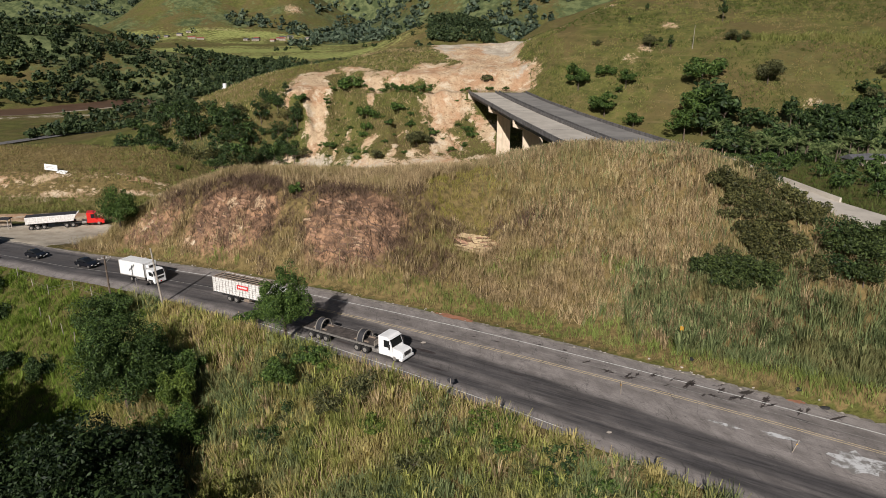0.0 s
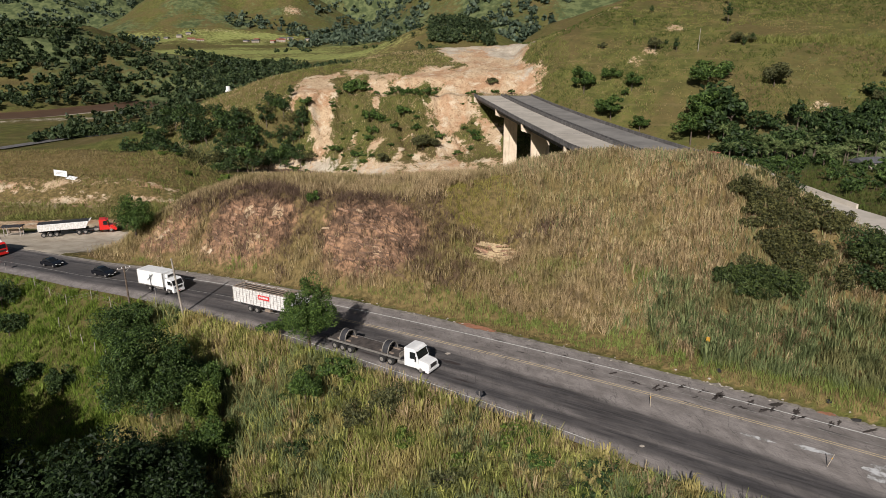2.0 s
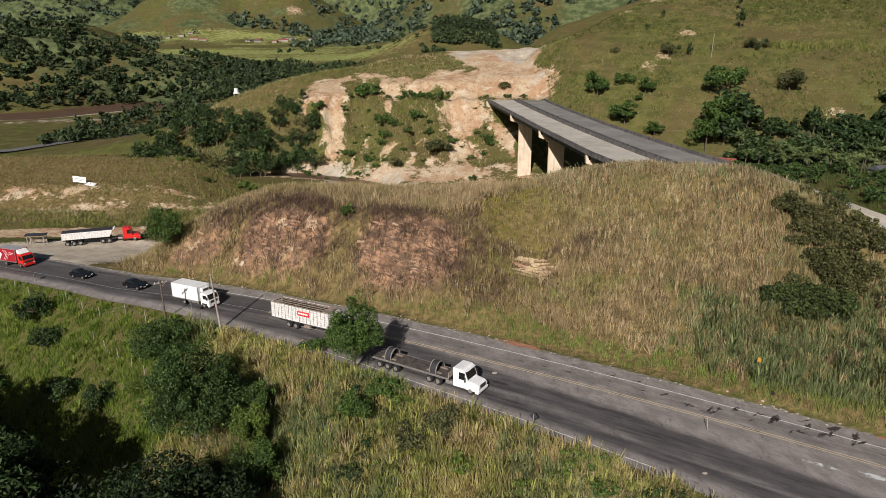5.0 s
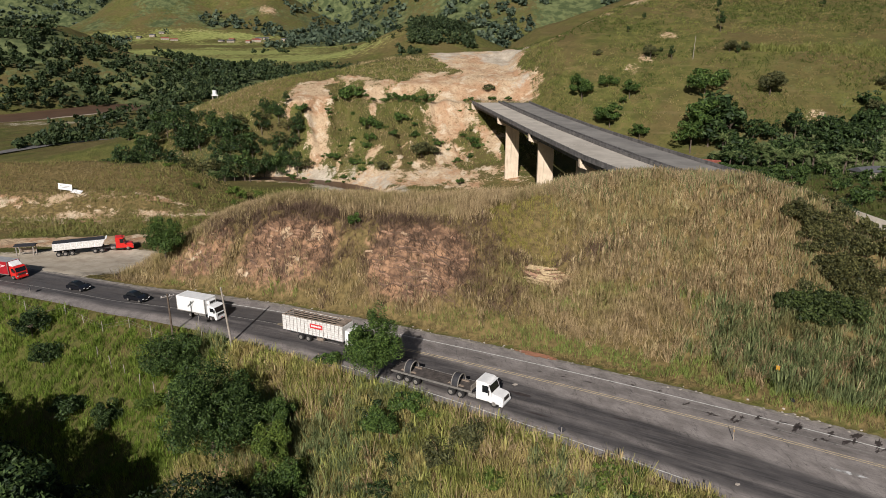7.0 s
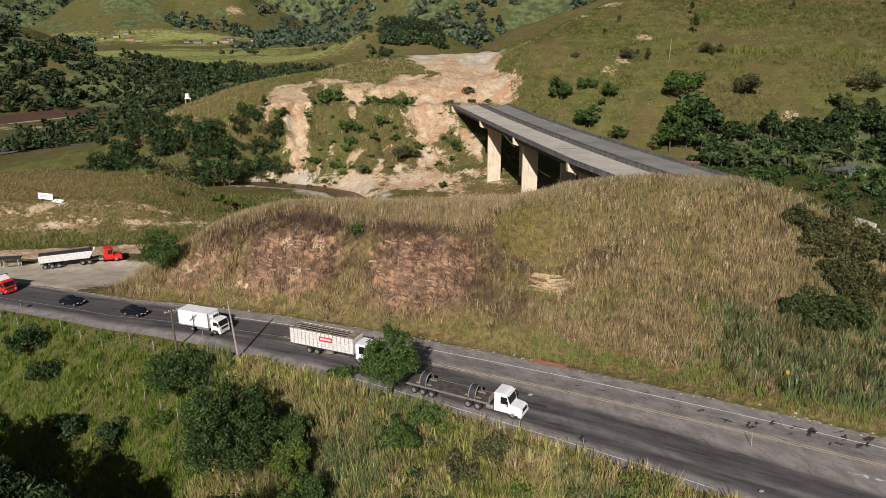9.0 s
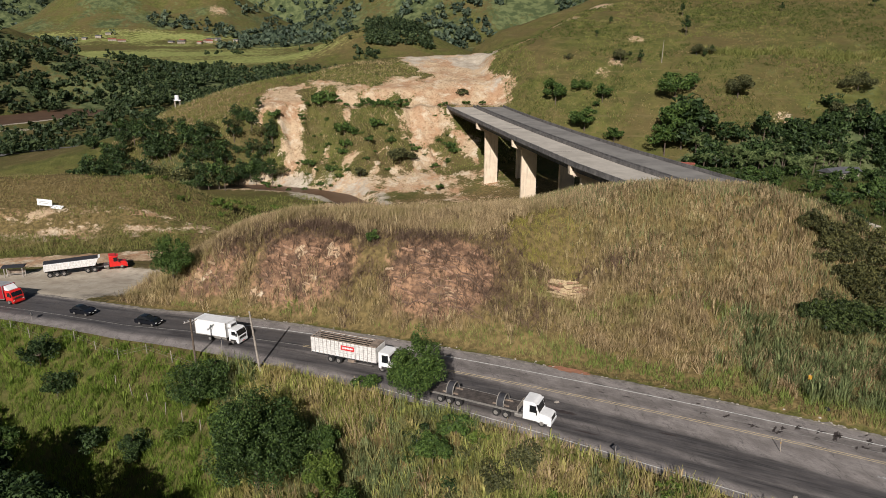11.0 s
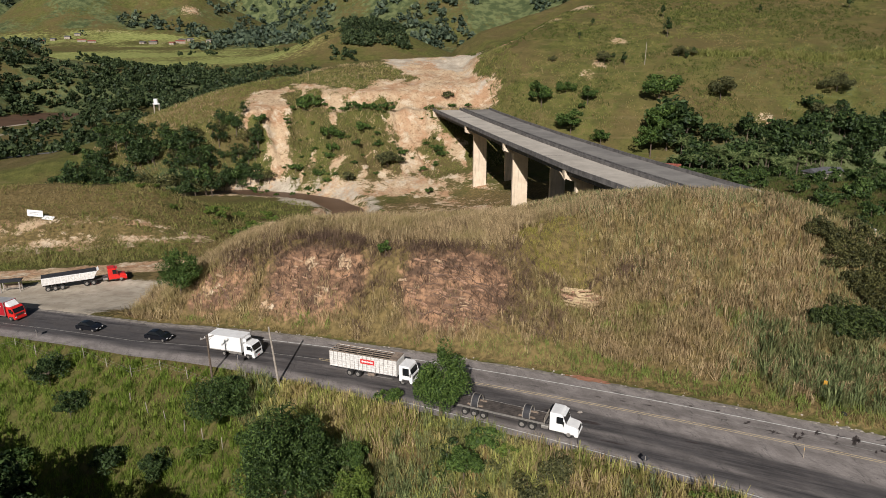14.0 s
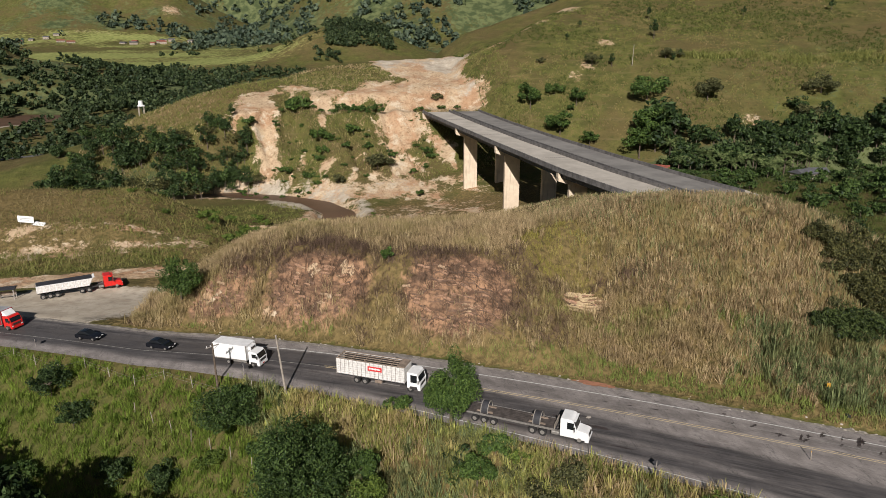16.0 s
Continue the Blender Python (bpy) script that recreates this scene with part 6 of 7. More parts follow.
def bonneted(parent, front, paint, width=2.45, top=3.0, low=0.6):
    """A long-nosed tractor cab whose bumper is at y = front."""
    nose, wall = front - 1.55, front - 3.55
    outline = [(wall, low), (nose + 0.05, low), (nose + 0.05, 1.65), (nose - 0.42, top - 0.18), (nose - 0.7, top), (wall, top + 0.02)]
    cab = part("cab", prism(outline, -width / 2, width / 2, 0.08), paint, parent)
    bonnet = part("bonnet", prism([(nose - 0.1, low), (front - 0.12, low), (front - 0.02, low + 0.3), (front - 0.12, 1.30), (front - 0.4, 1.46), (nose - 0.1, 1.66)], -width * 0.42, width * 0.42, 0.10), paint, parent)
    slope = math.degrees(math.atan2(0.47, top - 0.18 - 1.65))
    part("windscreen", box(-width * 0.42, width * 0.42, -0.02, 0.02, -0.50, 0.50, 0.012, m=pose(0, nose - 0.175, (1.65 + top - 0.18) / 2, slope, 0, 0)), DARK_GLASS, cab, "dark windscreen")
    part("sun_visor", box(-width * 0.44, width * 0.44, nose - 0.42, nose - 0.12, top - 0.22, top - 0.16, 0.02), paint, cab)
    part("grille", box(-width * 0.26, width * 0.26, front - 0.14, front - 0.03, low + 0.28, low + 0.72, 0.02), CHASSIS, bonnet)
    for s in (-1, 1):
        part("side_window", box(s * width / 2 - 0.012, s * width / 2 + 0.012, nose - 1.15, nose - 0.32, 1.72, top - 0.38, 0.01), DARK_GLASS, cab)
        part("mirror", box(s * (width / 2 + 0.08), s * (width / 2 + 0.32), nose - 0.25, nose - 0.15, 1.6, 2.2, 0.03), CHASSIS, cab)
        part("headlamp", box(s * width * 0.34 - 0.16, s * width * 0.34 + 0.16, front - 0.16, front - 0.04, low + 0.35, low + 0.55, 0.02), LAMP_GLASS, bonnet)
        part("mudguard", prism([(front - 1.75, low - 0.05), (front - 1.6, low + 0.42), (front - 1.2, low + 0.62), (front - 0.6, low + 0.55), (front - 0.3, low + 0.3), (front - 0.25, low - 0.05)], s * width * 0.36, s * width / 2, 0.05), paint, bonnet)
        part("step", box(s * (width / 2 - 0.35), s * (width / 2), nose - 1.2, nose - 0.3, 0.42, low, 0.03), CHASSIS, cab)
        part("fuel_tank", box(s * (width / 2 - 0.6), s * (width / 2 - 0.05), wall - 1.1, wall - 0.1, 0.55, 1.05, 0.12), STEEL, parent)
    part("bumper", box(-width / 2, width / 2, front - 0.5, front, low - 0.25, low + 0.08, 0.06), paint, bonnet)
    return cab


def rails(parent, y0, y1, z=0.95, half=0.42):
    for s in (-1, 1):
        part("chassis_rail", box(s * half - 0.06, s * half + 0.06, y0, y1, z - 0.26, z), CHASSIS, parent)


def on_road(rear, front, length_to_front, side=1.22):
    """Pose of a vehicle from where two of its right-hand wheels stand; y = 0 is the first of them."""
    ax, ay = rear
    bx, by = front
    ahead = Vector((bx - ax, by - ay, 0)).normalized()
    left = Vector((-ahead.y, ahead.x, 0))
    o = Vector((ax, ay, 0)) + left * side
    z = float(road_z(o.x))
    rise = float(road_z(o.x + ahead.x * 4)) - z
    return Matrix.Translation((o.x, o.y, z + 0.004)) @ pose(0, 0, 0, math.degrees(rise / 4), 0, math.degrees(math.atan2(-ahead.x, ahead.y)))


def box_body(parent, y0, y1, z0, z1, material, half=1.25):
    body = part("cargo_box", box(-half, half, y0, y1, z0, z1, 0.03), material, parent)
    for s in (-1, 1):
        for y in (y0 + 0.03, y1 - 0.03):
            part("corner_post", box(s * half - 0.05, s * half + 0.03, y - 0.06, y + 0.06, z0, z1 + 0.02, 0.01), STEEL, body)
        part("bottom_rail", box(s * half - 0.05, s * half + 0.035, y0 + 0.1, y1 - 0.1, z0 - 0.08, z0 + 0.06, 0.01), STEEL, body)
    part("rear_door", box(-half + 0.1, -0.02, y0 - 0.03, y0 - 0.003, z0 + 0.08, z1 - 0.08, 0.01), material, body)
    part("rear_door", box(0.02, half - 0.1, y0 - 0.03, y0 - 0.003, z0 + 0.08, z1 - 0.08, 0.01), material, body)
    return body


# white refrigerated box truck
m = on_road((-50.3, 106.4), (-46.5, 104.4), 4.3)
box_truck = empty("box_truck", m, "white refrigerated box truck on the dark lane", "truck")
rails(box_truck, -2.4, 5.0)
axle(box_truck, 0, 1.12, 0.42, 0.24, True), axle(box_truck, 4.25, 1.12, 0.42, 0.24)
cabover(box_truck, 5.35, WHITE_PAINT, 2.2, 2.45, 1.75, 0.5)
body = box_body(box_truck, -2.5, 3.35, 1.0, 3.35, WHITE_PAINT, 1.22)
part("cooling_unit", box(-0.75, 0.75, 3.352, 3.85, 2.5, 3.1, 0.08), WHITE_PAINT, body)
part("cooling_grille", box(-0.55, 0.55, 3.852, 3.87, 2.6, 2.95), CHASSIS, body)
part("side_guard", box(1.05, 1.12, 0.9, 3.2, 0.6, 0.85, 0.01), STEEL, box_truck)
part("number_plate", box(-0.25, 0.25, 5.402, 5.41, 0.42, 0.55), RED_SIGN, box_truck)

# livestock truck with an open slatted body
m = on_road((-31.0, 96.3), (-24.2, 92.6), 7.6)
cattle = empty("livestock_truck", m, "white slatted livestock truck with an open top", "truck")
rails(cattle, -3.6, 8.6)
axle(cattle, -0.65, 1.22, 0.5, 0.28, True), axle(cattle, 0.65, 1.22, 0.5, 0.28, True), axle(cattle, 7.5, 1.2, 0.5, 0.3)
cabover(cattle, 8.95, WHITE_PAINT, 2.45, 2.95, 1.95, 0.6)
y0, y1, z0, z1 = -3.7, 6.75, 1.25, 3.55
body = part("load_floor", box(-1.28, 1.28, y0, y1, z0 - 0.14, z0, 0.02), TARP, cattle)
for s in (-1, 1):
    for k in range(7):
        z = z0 + 0.01 + 0.325 * k
        part("side_board", box(s * 1.28 - 0.03, s * 1.28 + 0.03, y0, y1, z, z + 0.29, 0.008), WHITE_BOARD, cattle)
    for k in range(17):
        y = y0 + 0.04 + (y1 - y0 - 0.08) * k / 16
        part("stake", box(s * 1.325 - 0.012, s * 1.325 + 0.03, y - 0.03, y + 0.03, z0 - 0.1, z1 + 0.03), TIMBER_GREY, cattle)
    # sheet added behind the boards to make the open body dark inside
    part("inner_lining", box(s * 1.235 - 0.01, s * 1.235 + 0.01, y0 + 0.08, y1 - 0.08, z0 + 0.01, z1 - 0.16), CHASSIS, cattle, "dark sheet added inside the side boards")
for k in range(7):
    z = z0 + 0.01 + 0.325 * k
    part("end_board", box(-1.24, 1.24, y0, y0 + 0.05, z, z + 0.29, 0.008), WHITE_BOARD, cattle)
    part("end_board", box(-1.24, 1.24, y1 - 0.05, y1, z, z + 0.29, 0.008), WHITE_BOARD, cattle)
for x in (-1.18, -0.6, 0.0, 0.6, 1.18):
    part("roof_rail", box(x - 0.06, x + 0.06, y0 + 0.05, y1 - 0.05, z1 - 0.02, z1 + 0.07, 0.01), SLAT_WOOD, cattle)
for k in range(6):
    y = y0 + 0.1 + (y1 - y0 - 0.2) * k / 5
    part("roof_hoop", box(-1.25, 1.25, y - 0.04, y + 0.04, z1 - 0.12, z1 - 0.025, 0.01), SLAT_WOOD, cattle)
part("front_cover", box(-1.24, 1.24, y1 - 1.2, y1 - 0.06, z1 + 0.072, z1 + 0.11, 0.01), SLAT_WOOD, cattle)
sign = part("side_sign", box(1.345, 1.365, 1.2, 3.35, 2.35, 3.05, 0.02), RED_SIGN, cattle, "red sign with white lettering bars")
part("lettering", box(1.366, 1.372, 1.4, 3.15, 2.62, 2.80), WHITE_PAINT, sign)
for k in range(4):
    part("lettering", box(1.366, 1.372, 1.45 + 0.42 * k, 1.62 + 0.42 * k, 2.56, 2.88), WHITE_PAINT, sign)
part("tool_box", box(0.6, 1.2, 2.2, 3.2, 0.55, 1.0, 0.03), SLAT_WOOD, cattle)
part("side_guard", box(1.14, 1.2, 1.6, 6.0, 0.62, 0.72, 0.01), STEEL, cattle)

# tractor with a flat trailer that carries steel coil cradles
m = on_road((-10.3, 79.5), (-5.2, 76.3), 5.0)
rig = empty("flatbed_semi_truck", m, "white long-nosed tractor with a dark flatbed coil trailer", "truck")
rails(rig, -1.2, 5.2)
axle(rig, -0.65, 1.22, 0.52, 0.28, True), axle(rig, 0.65, 1.22, 0.52, 0.28, True), axle(rig, 5.2, 1.2, 0.52, 0.3)
bonneted(rig, 6.35, WHITE_PAINT)
trailer = part("trailer_bed", box(-1.28, 1.28, -9.6, 2.3, 1.18, 1.38, 0.02), TARP, rig, "dark dusty flat bed")
for s in (-1, 1):
    part("bed_edge", box(s * 1.28 - 0.02, s * 1.28 + 0.03, -9.6, 2.3, 1.16, 1.42, 0.01), STEEL, trailer)
    part("bed_beam", box(s * 0.45 - 0.07, s * 0.45 + 0.07, -9.4, 2.0, 0.78, 1.175), CHASSIS, trailer)
part("headboard", box(-1.2, 1.2, 2.1, 2.2, 1.382, 2.05, 0.02), PALE_WOOD, trailer, "pale board behind the cab")
for y in (-8.2, -6.95, -5.7):
    axle(rig, y, 1.22, 0.5, 0.28, True)
HOOP_STEEL = plain("dull_hoop_steel", (0.24, 0.22, 0.19), 0.7, 0, 0.3, 0.4)
BED_WOOD = plain("worn_bed_boards", (0.075, 0.062, 0.053), 0.85, 0, 0.45, 0.7)
def arch(y0, y1, r0, r1, rise):
    """A half ring across the bed, from y0 to y1, between the radii r0 and r1."""
    bm = bmesh.new()
    rings = []
    for k in range(15):
        a = math.pi * k / 14
        c, n = math.cos(a), math.sin(a) * rise
        rings.append([bm.verts.new((r * c, y, 1.386 + r * n)) for r, y in ((r0, y0), (r1, y0), (r1, y1), (r0, y1))])
    for p, q in zip(rings[:-1], rings[1:]):
        for i in range(4):
            bm.faces.new((p[i], p[(i + 1) % 4], q[(i + 1) % 4], q[i]))
    bm.faces.new(rings[0]), bm.faces.new(rings[-1][::-1])
    return bm


for y in (-7.0, -0.2):
    cradle = part("coil_cover", arch(y - 0.5, y + 0.5, 1.0, 1.05, 1.15), TARP, trailer, "dark arched coil cover")
    for e in (-0.5, 0.4):
        part("hoop", arch(y + e, y + e + 0.1, 0.98, 1.10, 1.15), HOOP_STEEL, cradle, "grey arched hoop")
    for x in (-0.7, 0.7):
        part("wedge", prism([(y - 1.1, 1.384), (y + 1.1, 1.384), (y + 1.0, 1.52), (y - 1.0, 1.52)], x - 0.12, x + 0.12), SLAT_WOOD, cradle)
for k in range(6):
    part("bed_plank", box(-1.2 + 0.4 * k + 0.02, -0.8 + 0.4 * k - 0.02, -9.5, 2.05, 1.382, 1.40), BED_WOOD, trailer, "dark worn bed plank")


def car(m, label):
    top = empty("car", m, label, "car")
    outline = [(-1.05, 0.32), (-1.10, 0.72), (-1.0, 0.92), (-0.45, 0.98), (2.35, 0.95), (3.1, 0.82), (3.42, 0.68), (3.48, 0.38), (3.3, 0.28), (-0.9, 0.26)]
    body = part("body", prism(outline, -0.86, 0.86, 0.09), BLACK_PAINT, top, "glossy black body")
    cabin = part("cabin", prism([(-0.75, 0.93), (-0.25, 1.40), (0.35, 1.48), (1.15, 1.46), (2.2, 0.93)], -0.70, 0.70, 0.10), DARK_GLASS, body, "dark glass cabin")
    part("roof", prism([(-0.15, 1.47), (0.35, 1.515), (1.1, 1.495), (1.05, 1.475), (0.35, 1.49)], -0.58, 0.58), BLACK_PAINT, body)
    for y in (0.0, 2.65):
        axle(top, y, 0.87, 0.31, 0.2)
    for s in (-1, 1):
        part("headlamp", box(s * 0.62 - 0.16, s * 0.62 + 0.16, 3.36, 3.47, 0.60, 0.72, 0.02), LAMP_GLASS, body)
        part("mirror", box(s * 0.87, s * 1.0, 1.55, 1.68, 0.95, 1.08, 0.02), BLACK_PAINT, body)
    part("number_plate", box(-0.2, 0.2, 3.482, 3.492, 0.42, 0.52), WHITE_PAINT, body)
    return top


car(on_road((-63.2, 115.0), (-60.8, 113.7), 2.6, 0.85), "black saloon car behind the white box truck")
car(on_road((-76.1, 122.2), (-73.7, 120.9), 2.6, 0.85), "black saloon car ahead of the red delivery truck")

# red delivery truck
m = on_road((-94.8, 132.9), (-90.4, 130.5), 4.5)
van = empty("delivery_truck", m, "red box delivery truck with white panels and grey roof", "truck")
rails(van, -2.6, 5.2)
axle(van, 0, 1.15, 0.45, 0.25, True), axle(van, 4.7, 1.15, 0.45, 0.26)
cabover(van, 5.9, RED_PAINT, 2.3, 2.6, 1.8, 0.52)
body = box_body(van, -2.7, 3.9, 1.0, 3.5, DEEP_RED, 1.27)
part("roof_panel", box(-1.25, 1.25, -2.68, 3.88, 3.502, 3.53, 0.01), GREY_PANEL, body, "grey roof")
for s in (-1, 1):
    bm = bmesh.new()
    pts = [(-2.55, 1.2), (-2.55, 3.3), (-1.5, 3.3), (-0.45, 2.35), (-1.5, 1.2)]
    prism(pts, s * 1.302, s * 1.312, 0, bm)
    panel = part("side_panel", bm, WHITE_PAINT, body, "white angular side panel")
    part("emblem", box(min(s * 1.313, s * 1.322), max(s * 1.313, s * 1.322), -1.9, -1.4, 2.45, 2.85), DEEP_RED, panel)
    for k in range(3):
        a = -0.2 + 0.45 * k
        part("stripe", prism([(a, 1.3), (a + 0.09, 1.3), (a + 0.99, 2.3), (a + 0.09, 3.25), (a, 3.25), (a + 0.9, 2.3)], s * 1.282, s * 1.292), WHITE_PAINT, body)
    part("lettering", box(min(s * 1.282, s * 1.29), max(s * 1.282, s * 1.29), 1.9, 3.3, 2.75, 2.85), WHITE_PAINT, body)
    part("lettering", box(min(s * 1.282, s * 1.29), max(s * 1.282, s * 1.29), 1.9, 2.9, 2.5, 2.58), WHITE_PAINT, body)
part("air_deflector", prism([(3.95, 2.62), (5.0, 2.62), (4.2, 3.4), (3.95, 3.45)], -0.95, 0.95, 0.05), WHITE_PAINT, van, "white roof deflector")

# parked tipper semi in the yard
a, b = Vector((-91.8, 150.3, 0)), Vector((-79.0, 155.2, 0))
ahead = (b - a).normalized()
left = Vector((-ahead.y, ahead.x, 0))
o = a + left * 1.2
m = Matrix.Translation((o.x, o.y, ground_at(o.x, o.y) + 0.02)) @ pose(0, 0, 0, 0, 0, math.degrees(math.atan2(-ahead.x, ahead.y)))
tip = empty("tipper_semi_truck", m, "red tractor with a white tipper trailer parked on gravel", "truck")
rails(tip, 6.4, 14.2)
bonneted(tip, 14.9, RED_PAINT)
axle(tip, 13.7, 1.2, 0.52, 0.3), axle(tip, 8.4, 1.22, 0.52, 0.28, True), axle(tip, 7.1, 1.22, 0.52, 0.28, True)
for y in (0.0, 1.3, 2.6):
    axle(tip, y, 1.22, 0.52, 0.28, True)
tub = part("tipper_body", prism([(-1.0, 1.45), (8.6, 1.45), (9.3, 2.95), (-1.0, 2.95)], -1.28, 1.28, 0.04), WHITE_BOARD, tip, "white steel tipper body")
# black sheet closes the open box, in place of load and dark inside
part("load_cover", prism([(-0.98, 2.952), (9.25, 2.952), (9.2, 3.12), (-0.95, 3.06)], -1.22, 1.22, 0.03), TARP, tub, "black sheet standing for the load and dark inside of the open box")
part("top_rail", box(1.2, 1.34, -1.0, 9.3, 2.82, 2.96, 0.02), WHITE_PAINT, tub)
part("top_rail", box(-1.34, -1.2, -1.0, 9.3, 2.82, 2.96, 0.02), WHITE_PAINT, tub)
for k in range(9):
    y = -0.9 + 1.15 * k
    for s in (-1, 1):
        part("rib", box(s * 1.30 - 0.03, s * 1.30 + 0.03, y - 0.04, y + 0.04, 1.46, 2.82), WHITE_PAINT, tub)
part("trailer_frame", box(-0.5, 0.5, -0.9, 9.0, 1.0, 1.445), CHASSIS, tip)
part("front_plate", prism([(9.3, 2.9), (9.4, 2.9), (9.75, 3.2), (9.62, 3.2)], -1.2, 1.2), WHITE_PAINT, tub)


# ---- poles, posts, signs and litter ----
def utility_pole(x, y, height, lean, label, arm=False):
    top = empty("utility_pole", pose(x, y, ground_at(x, y), 0, lean, 0), label, "pole", "poles along the highway")
    part("shaft", rod((0, 0, -0.8), (0, 0, height), 0.17, 0.11, 10), BARK if arm else PALE_WOOD, top)
    if arm:
        part("crossarm", box(-1.0, 1.0, -0.06, 0.06, height - 0.45, height - 0.32, 0.01, m=pose(0, 0, 0, 0, 0, 35)), TIMBER_GREY, top)
        for k in (-0.85, -0.3, 0.3, 0.85):
            part("insulator", rod((k * 0.82, k * 0.57, height - 0.318), (k * 0.82, k * 0.57, height - 0.12), 0.05, 0.03, 8), WHITE_PAINT, top)
        part("brace", rod((0, 0.0, height - 1.1), (0.62, 0.43, height - 0.45), 0.03, 0.03, 6), STEEL, top)
    return top


utility_pole(-41.4, 96.3, 9.0, -5.0, "plain grey pole leaning over the grass bank")
utility_pole(-51.2, 100.8, 7.2, -1.0, "slim dark pole with a small crossarm", True)
utility_pole(116.7, 341.7, 10.5, 1.5, "pale pole on the pasture hillside")


def marker_post(x, y, height, label, panel=None, tilt=0.0, z=None):
    top = empty("marker_post", pose(x, y, ground_at(x, y) if z is None else z, 0, tilt, -25), label, "road sign", "marker posts")
    part("post", box(-0.035, 0.035, -0.03, 0.03, -0.3, height, 0.01), CREAM if panel is None else TIMBER_GREY, top)
    if panel:
        part("panel", box(-0.35, 0.35, -0.01, 0.01, -0.35, 0.35, 0.005, m=pose(0, 0.06, height - 0.25, 0, 45, 0)), panel, top, "diamond-shaped plate")
    else:
        part("band", box(-0.04, 0.04, -0.035, 0.035, height * 0.6, height * 0.72), YELLOW_SIGN, top, "yellow band")
    return top


marker_post(19.6, 69.1, 1.7, "white marker post on the road between the lanes", None, -3, 0.0)
marker_post(33.2, 57.9, 1.5, "white marker post bent over on the road", None, 16, 0.0)
marker_post(0.8, 70.0, 1.5, "diamond chevron plate seen from the back", TARP)
marker_post(-47.6, 102.1, 2.1, "diamond chevron plate seen from the back", TARP)
marker_post(-82.8, 121.6, 1.5, "dark chevron plate beside the far lane", TARP)
marker_post(-16.8, 79.2, 1.4, "diamond chevron plate hidden by grass", TARP)
yellow = empty("warning_sign", pose(29.4, 79.8, ground_at(29.4, 79.8), 0, 3, -30), "yellow warning sign in tall grass", "road sign")
part("post", box(-0.04, 0.04, -0.04, 0.04, -0.3, 2.5, 0.01), TIMBER_GREY, yellow)
part("plate", box(-0.22, 0.22, -0.07, -0.045, 1.75, 2.35, 0.02), YELLOW_SIGN, yellow, "yellow metal plate")

# fence along the top of the bank
fence = empty("wire_fence", Matrix(), "old wooden post and wire fence in grass", "fence")
last = None
for k in range(13):
    x = -99 + 4.4 * k
    y = float(near_line(x)) - 3.2 - 0.8 * (k % 3)
    z = ground_at(x, y)
    part("fence_post", rod((x, y, z - 0.4), (x + rng.uniform(-0.12, 0.12), y, z + rng.uniform(1.5, 1.9)), 0.07, 0.055, 6), PALE_WOOD, fence)
    if last is not None:
        for h in (0.7, 1.2):
            part("wire", rod((*last[:2], last[2] + h), (x, y, z + h), 0.012, 0.012, 4), STEEL, fence)
    last = (x, y, z)
for k in range(7):
    x = -63 + 2.9 * k
    y = float(near_line(x)) - 9 - 0.9 * k
    z = ground_at(x, y)
    post = empty("stake", pose(x, y, z, rng.uniform(-4, 4), rng.uniform(-6, 6), 0), "weathered wooden stake in the grass", "post", "stakes on the bank")
    part("shaft", rod((0, 0, -0.3), (0, 0, 1.9), 0.06, 0.05, 6), PALE_WOOD, post)

# roofed bench by the yard
shelter = empty("bus_shelter", pose(-99.5, 152.2, ground_at(-99.5, 152.2), 0, 0, 8), "small open shelter with a dark roof by the yard", "shelter")
for x in (-1.7, 1.7):
    for y in (-0.8, 0.8):
        part("post", box(x - 0.09, x + 0.09, y - 0.09, y + 0.09, -0.3, 2.2, 0.01), TIMBER_GREY, shelter)
part("roof", prism([(-1.2, 2.205), (1.2, 2.205), (1.25, 2.3), (0.0, 2.55), (-1.25, 2.3)], -2.1, 2.1, 0.02), TARP, shelter, "dark flat roof")
part("bench", box(-1.5, 1.5, 0.35, 0.75, 0.42, 0.5, 0.02), PALE_WOOD, shelter)
part("back_wall", box(-1.6, 1.6, 0.82, 0.9, 0.5, 1.3, 0.01), SLAT_WOOD, shelter)

# billboard on the shelf
board = empty("billboard", pose(-110.5, 195.1, ground_at(-110.5, 195.1), 0, 0, -12), "white billboard on posts on the grassy shelf", "billboard")
for x in (-1.5, 1.5):
    part("post", box(x - 0.08, x + 0.08, -0.08, 0.08, -0.4, 2.2, 0.01), TIMBER_GREY, board)
part("panel", box(-2.1, 2.1, -0.16, -0.085, 0.5, 2.2, 0.02, m=pose(0, 0, 0, 0, 4, 0)), WHITE_PAINT, board, "white painted panel")
for k in range(2):
    part("lettering", box(-1.5, 1.4 - 0.5 * k, -0.175, -0.163, 1.5 - 0.4 * k, 1.65 - 0.4 * k, m=pose(0, 0, 0, 0, 4, 0)), GREY_PANEL, board)
panel = empty("fallen_panel", pose(-107.2, 194.6, ground_at(-107.2, 194.6), 0, 6, -12), "white panel lying in the grass by the billboard", "panel")
part("sheet", box(-1.4, 1.4, -0.7, 0.7, 0.25, 0.38, 0.02, m=pose(0, 0, 0, 24, 0, 0)), WHITE_PAINT, panel)

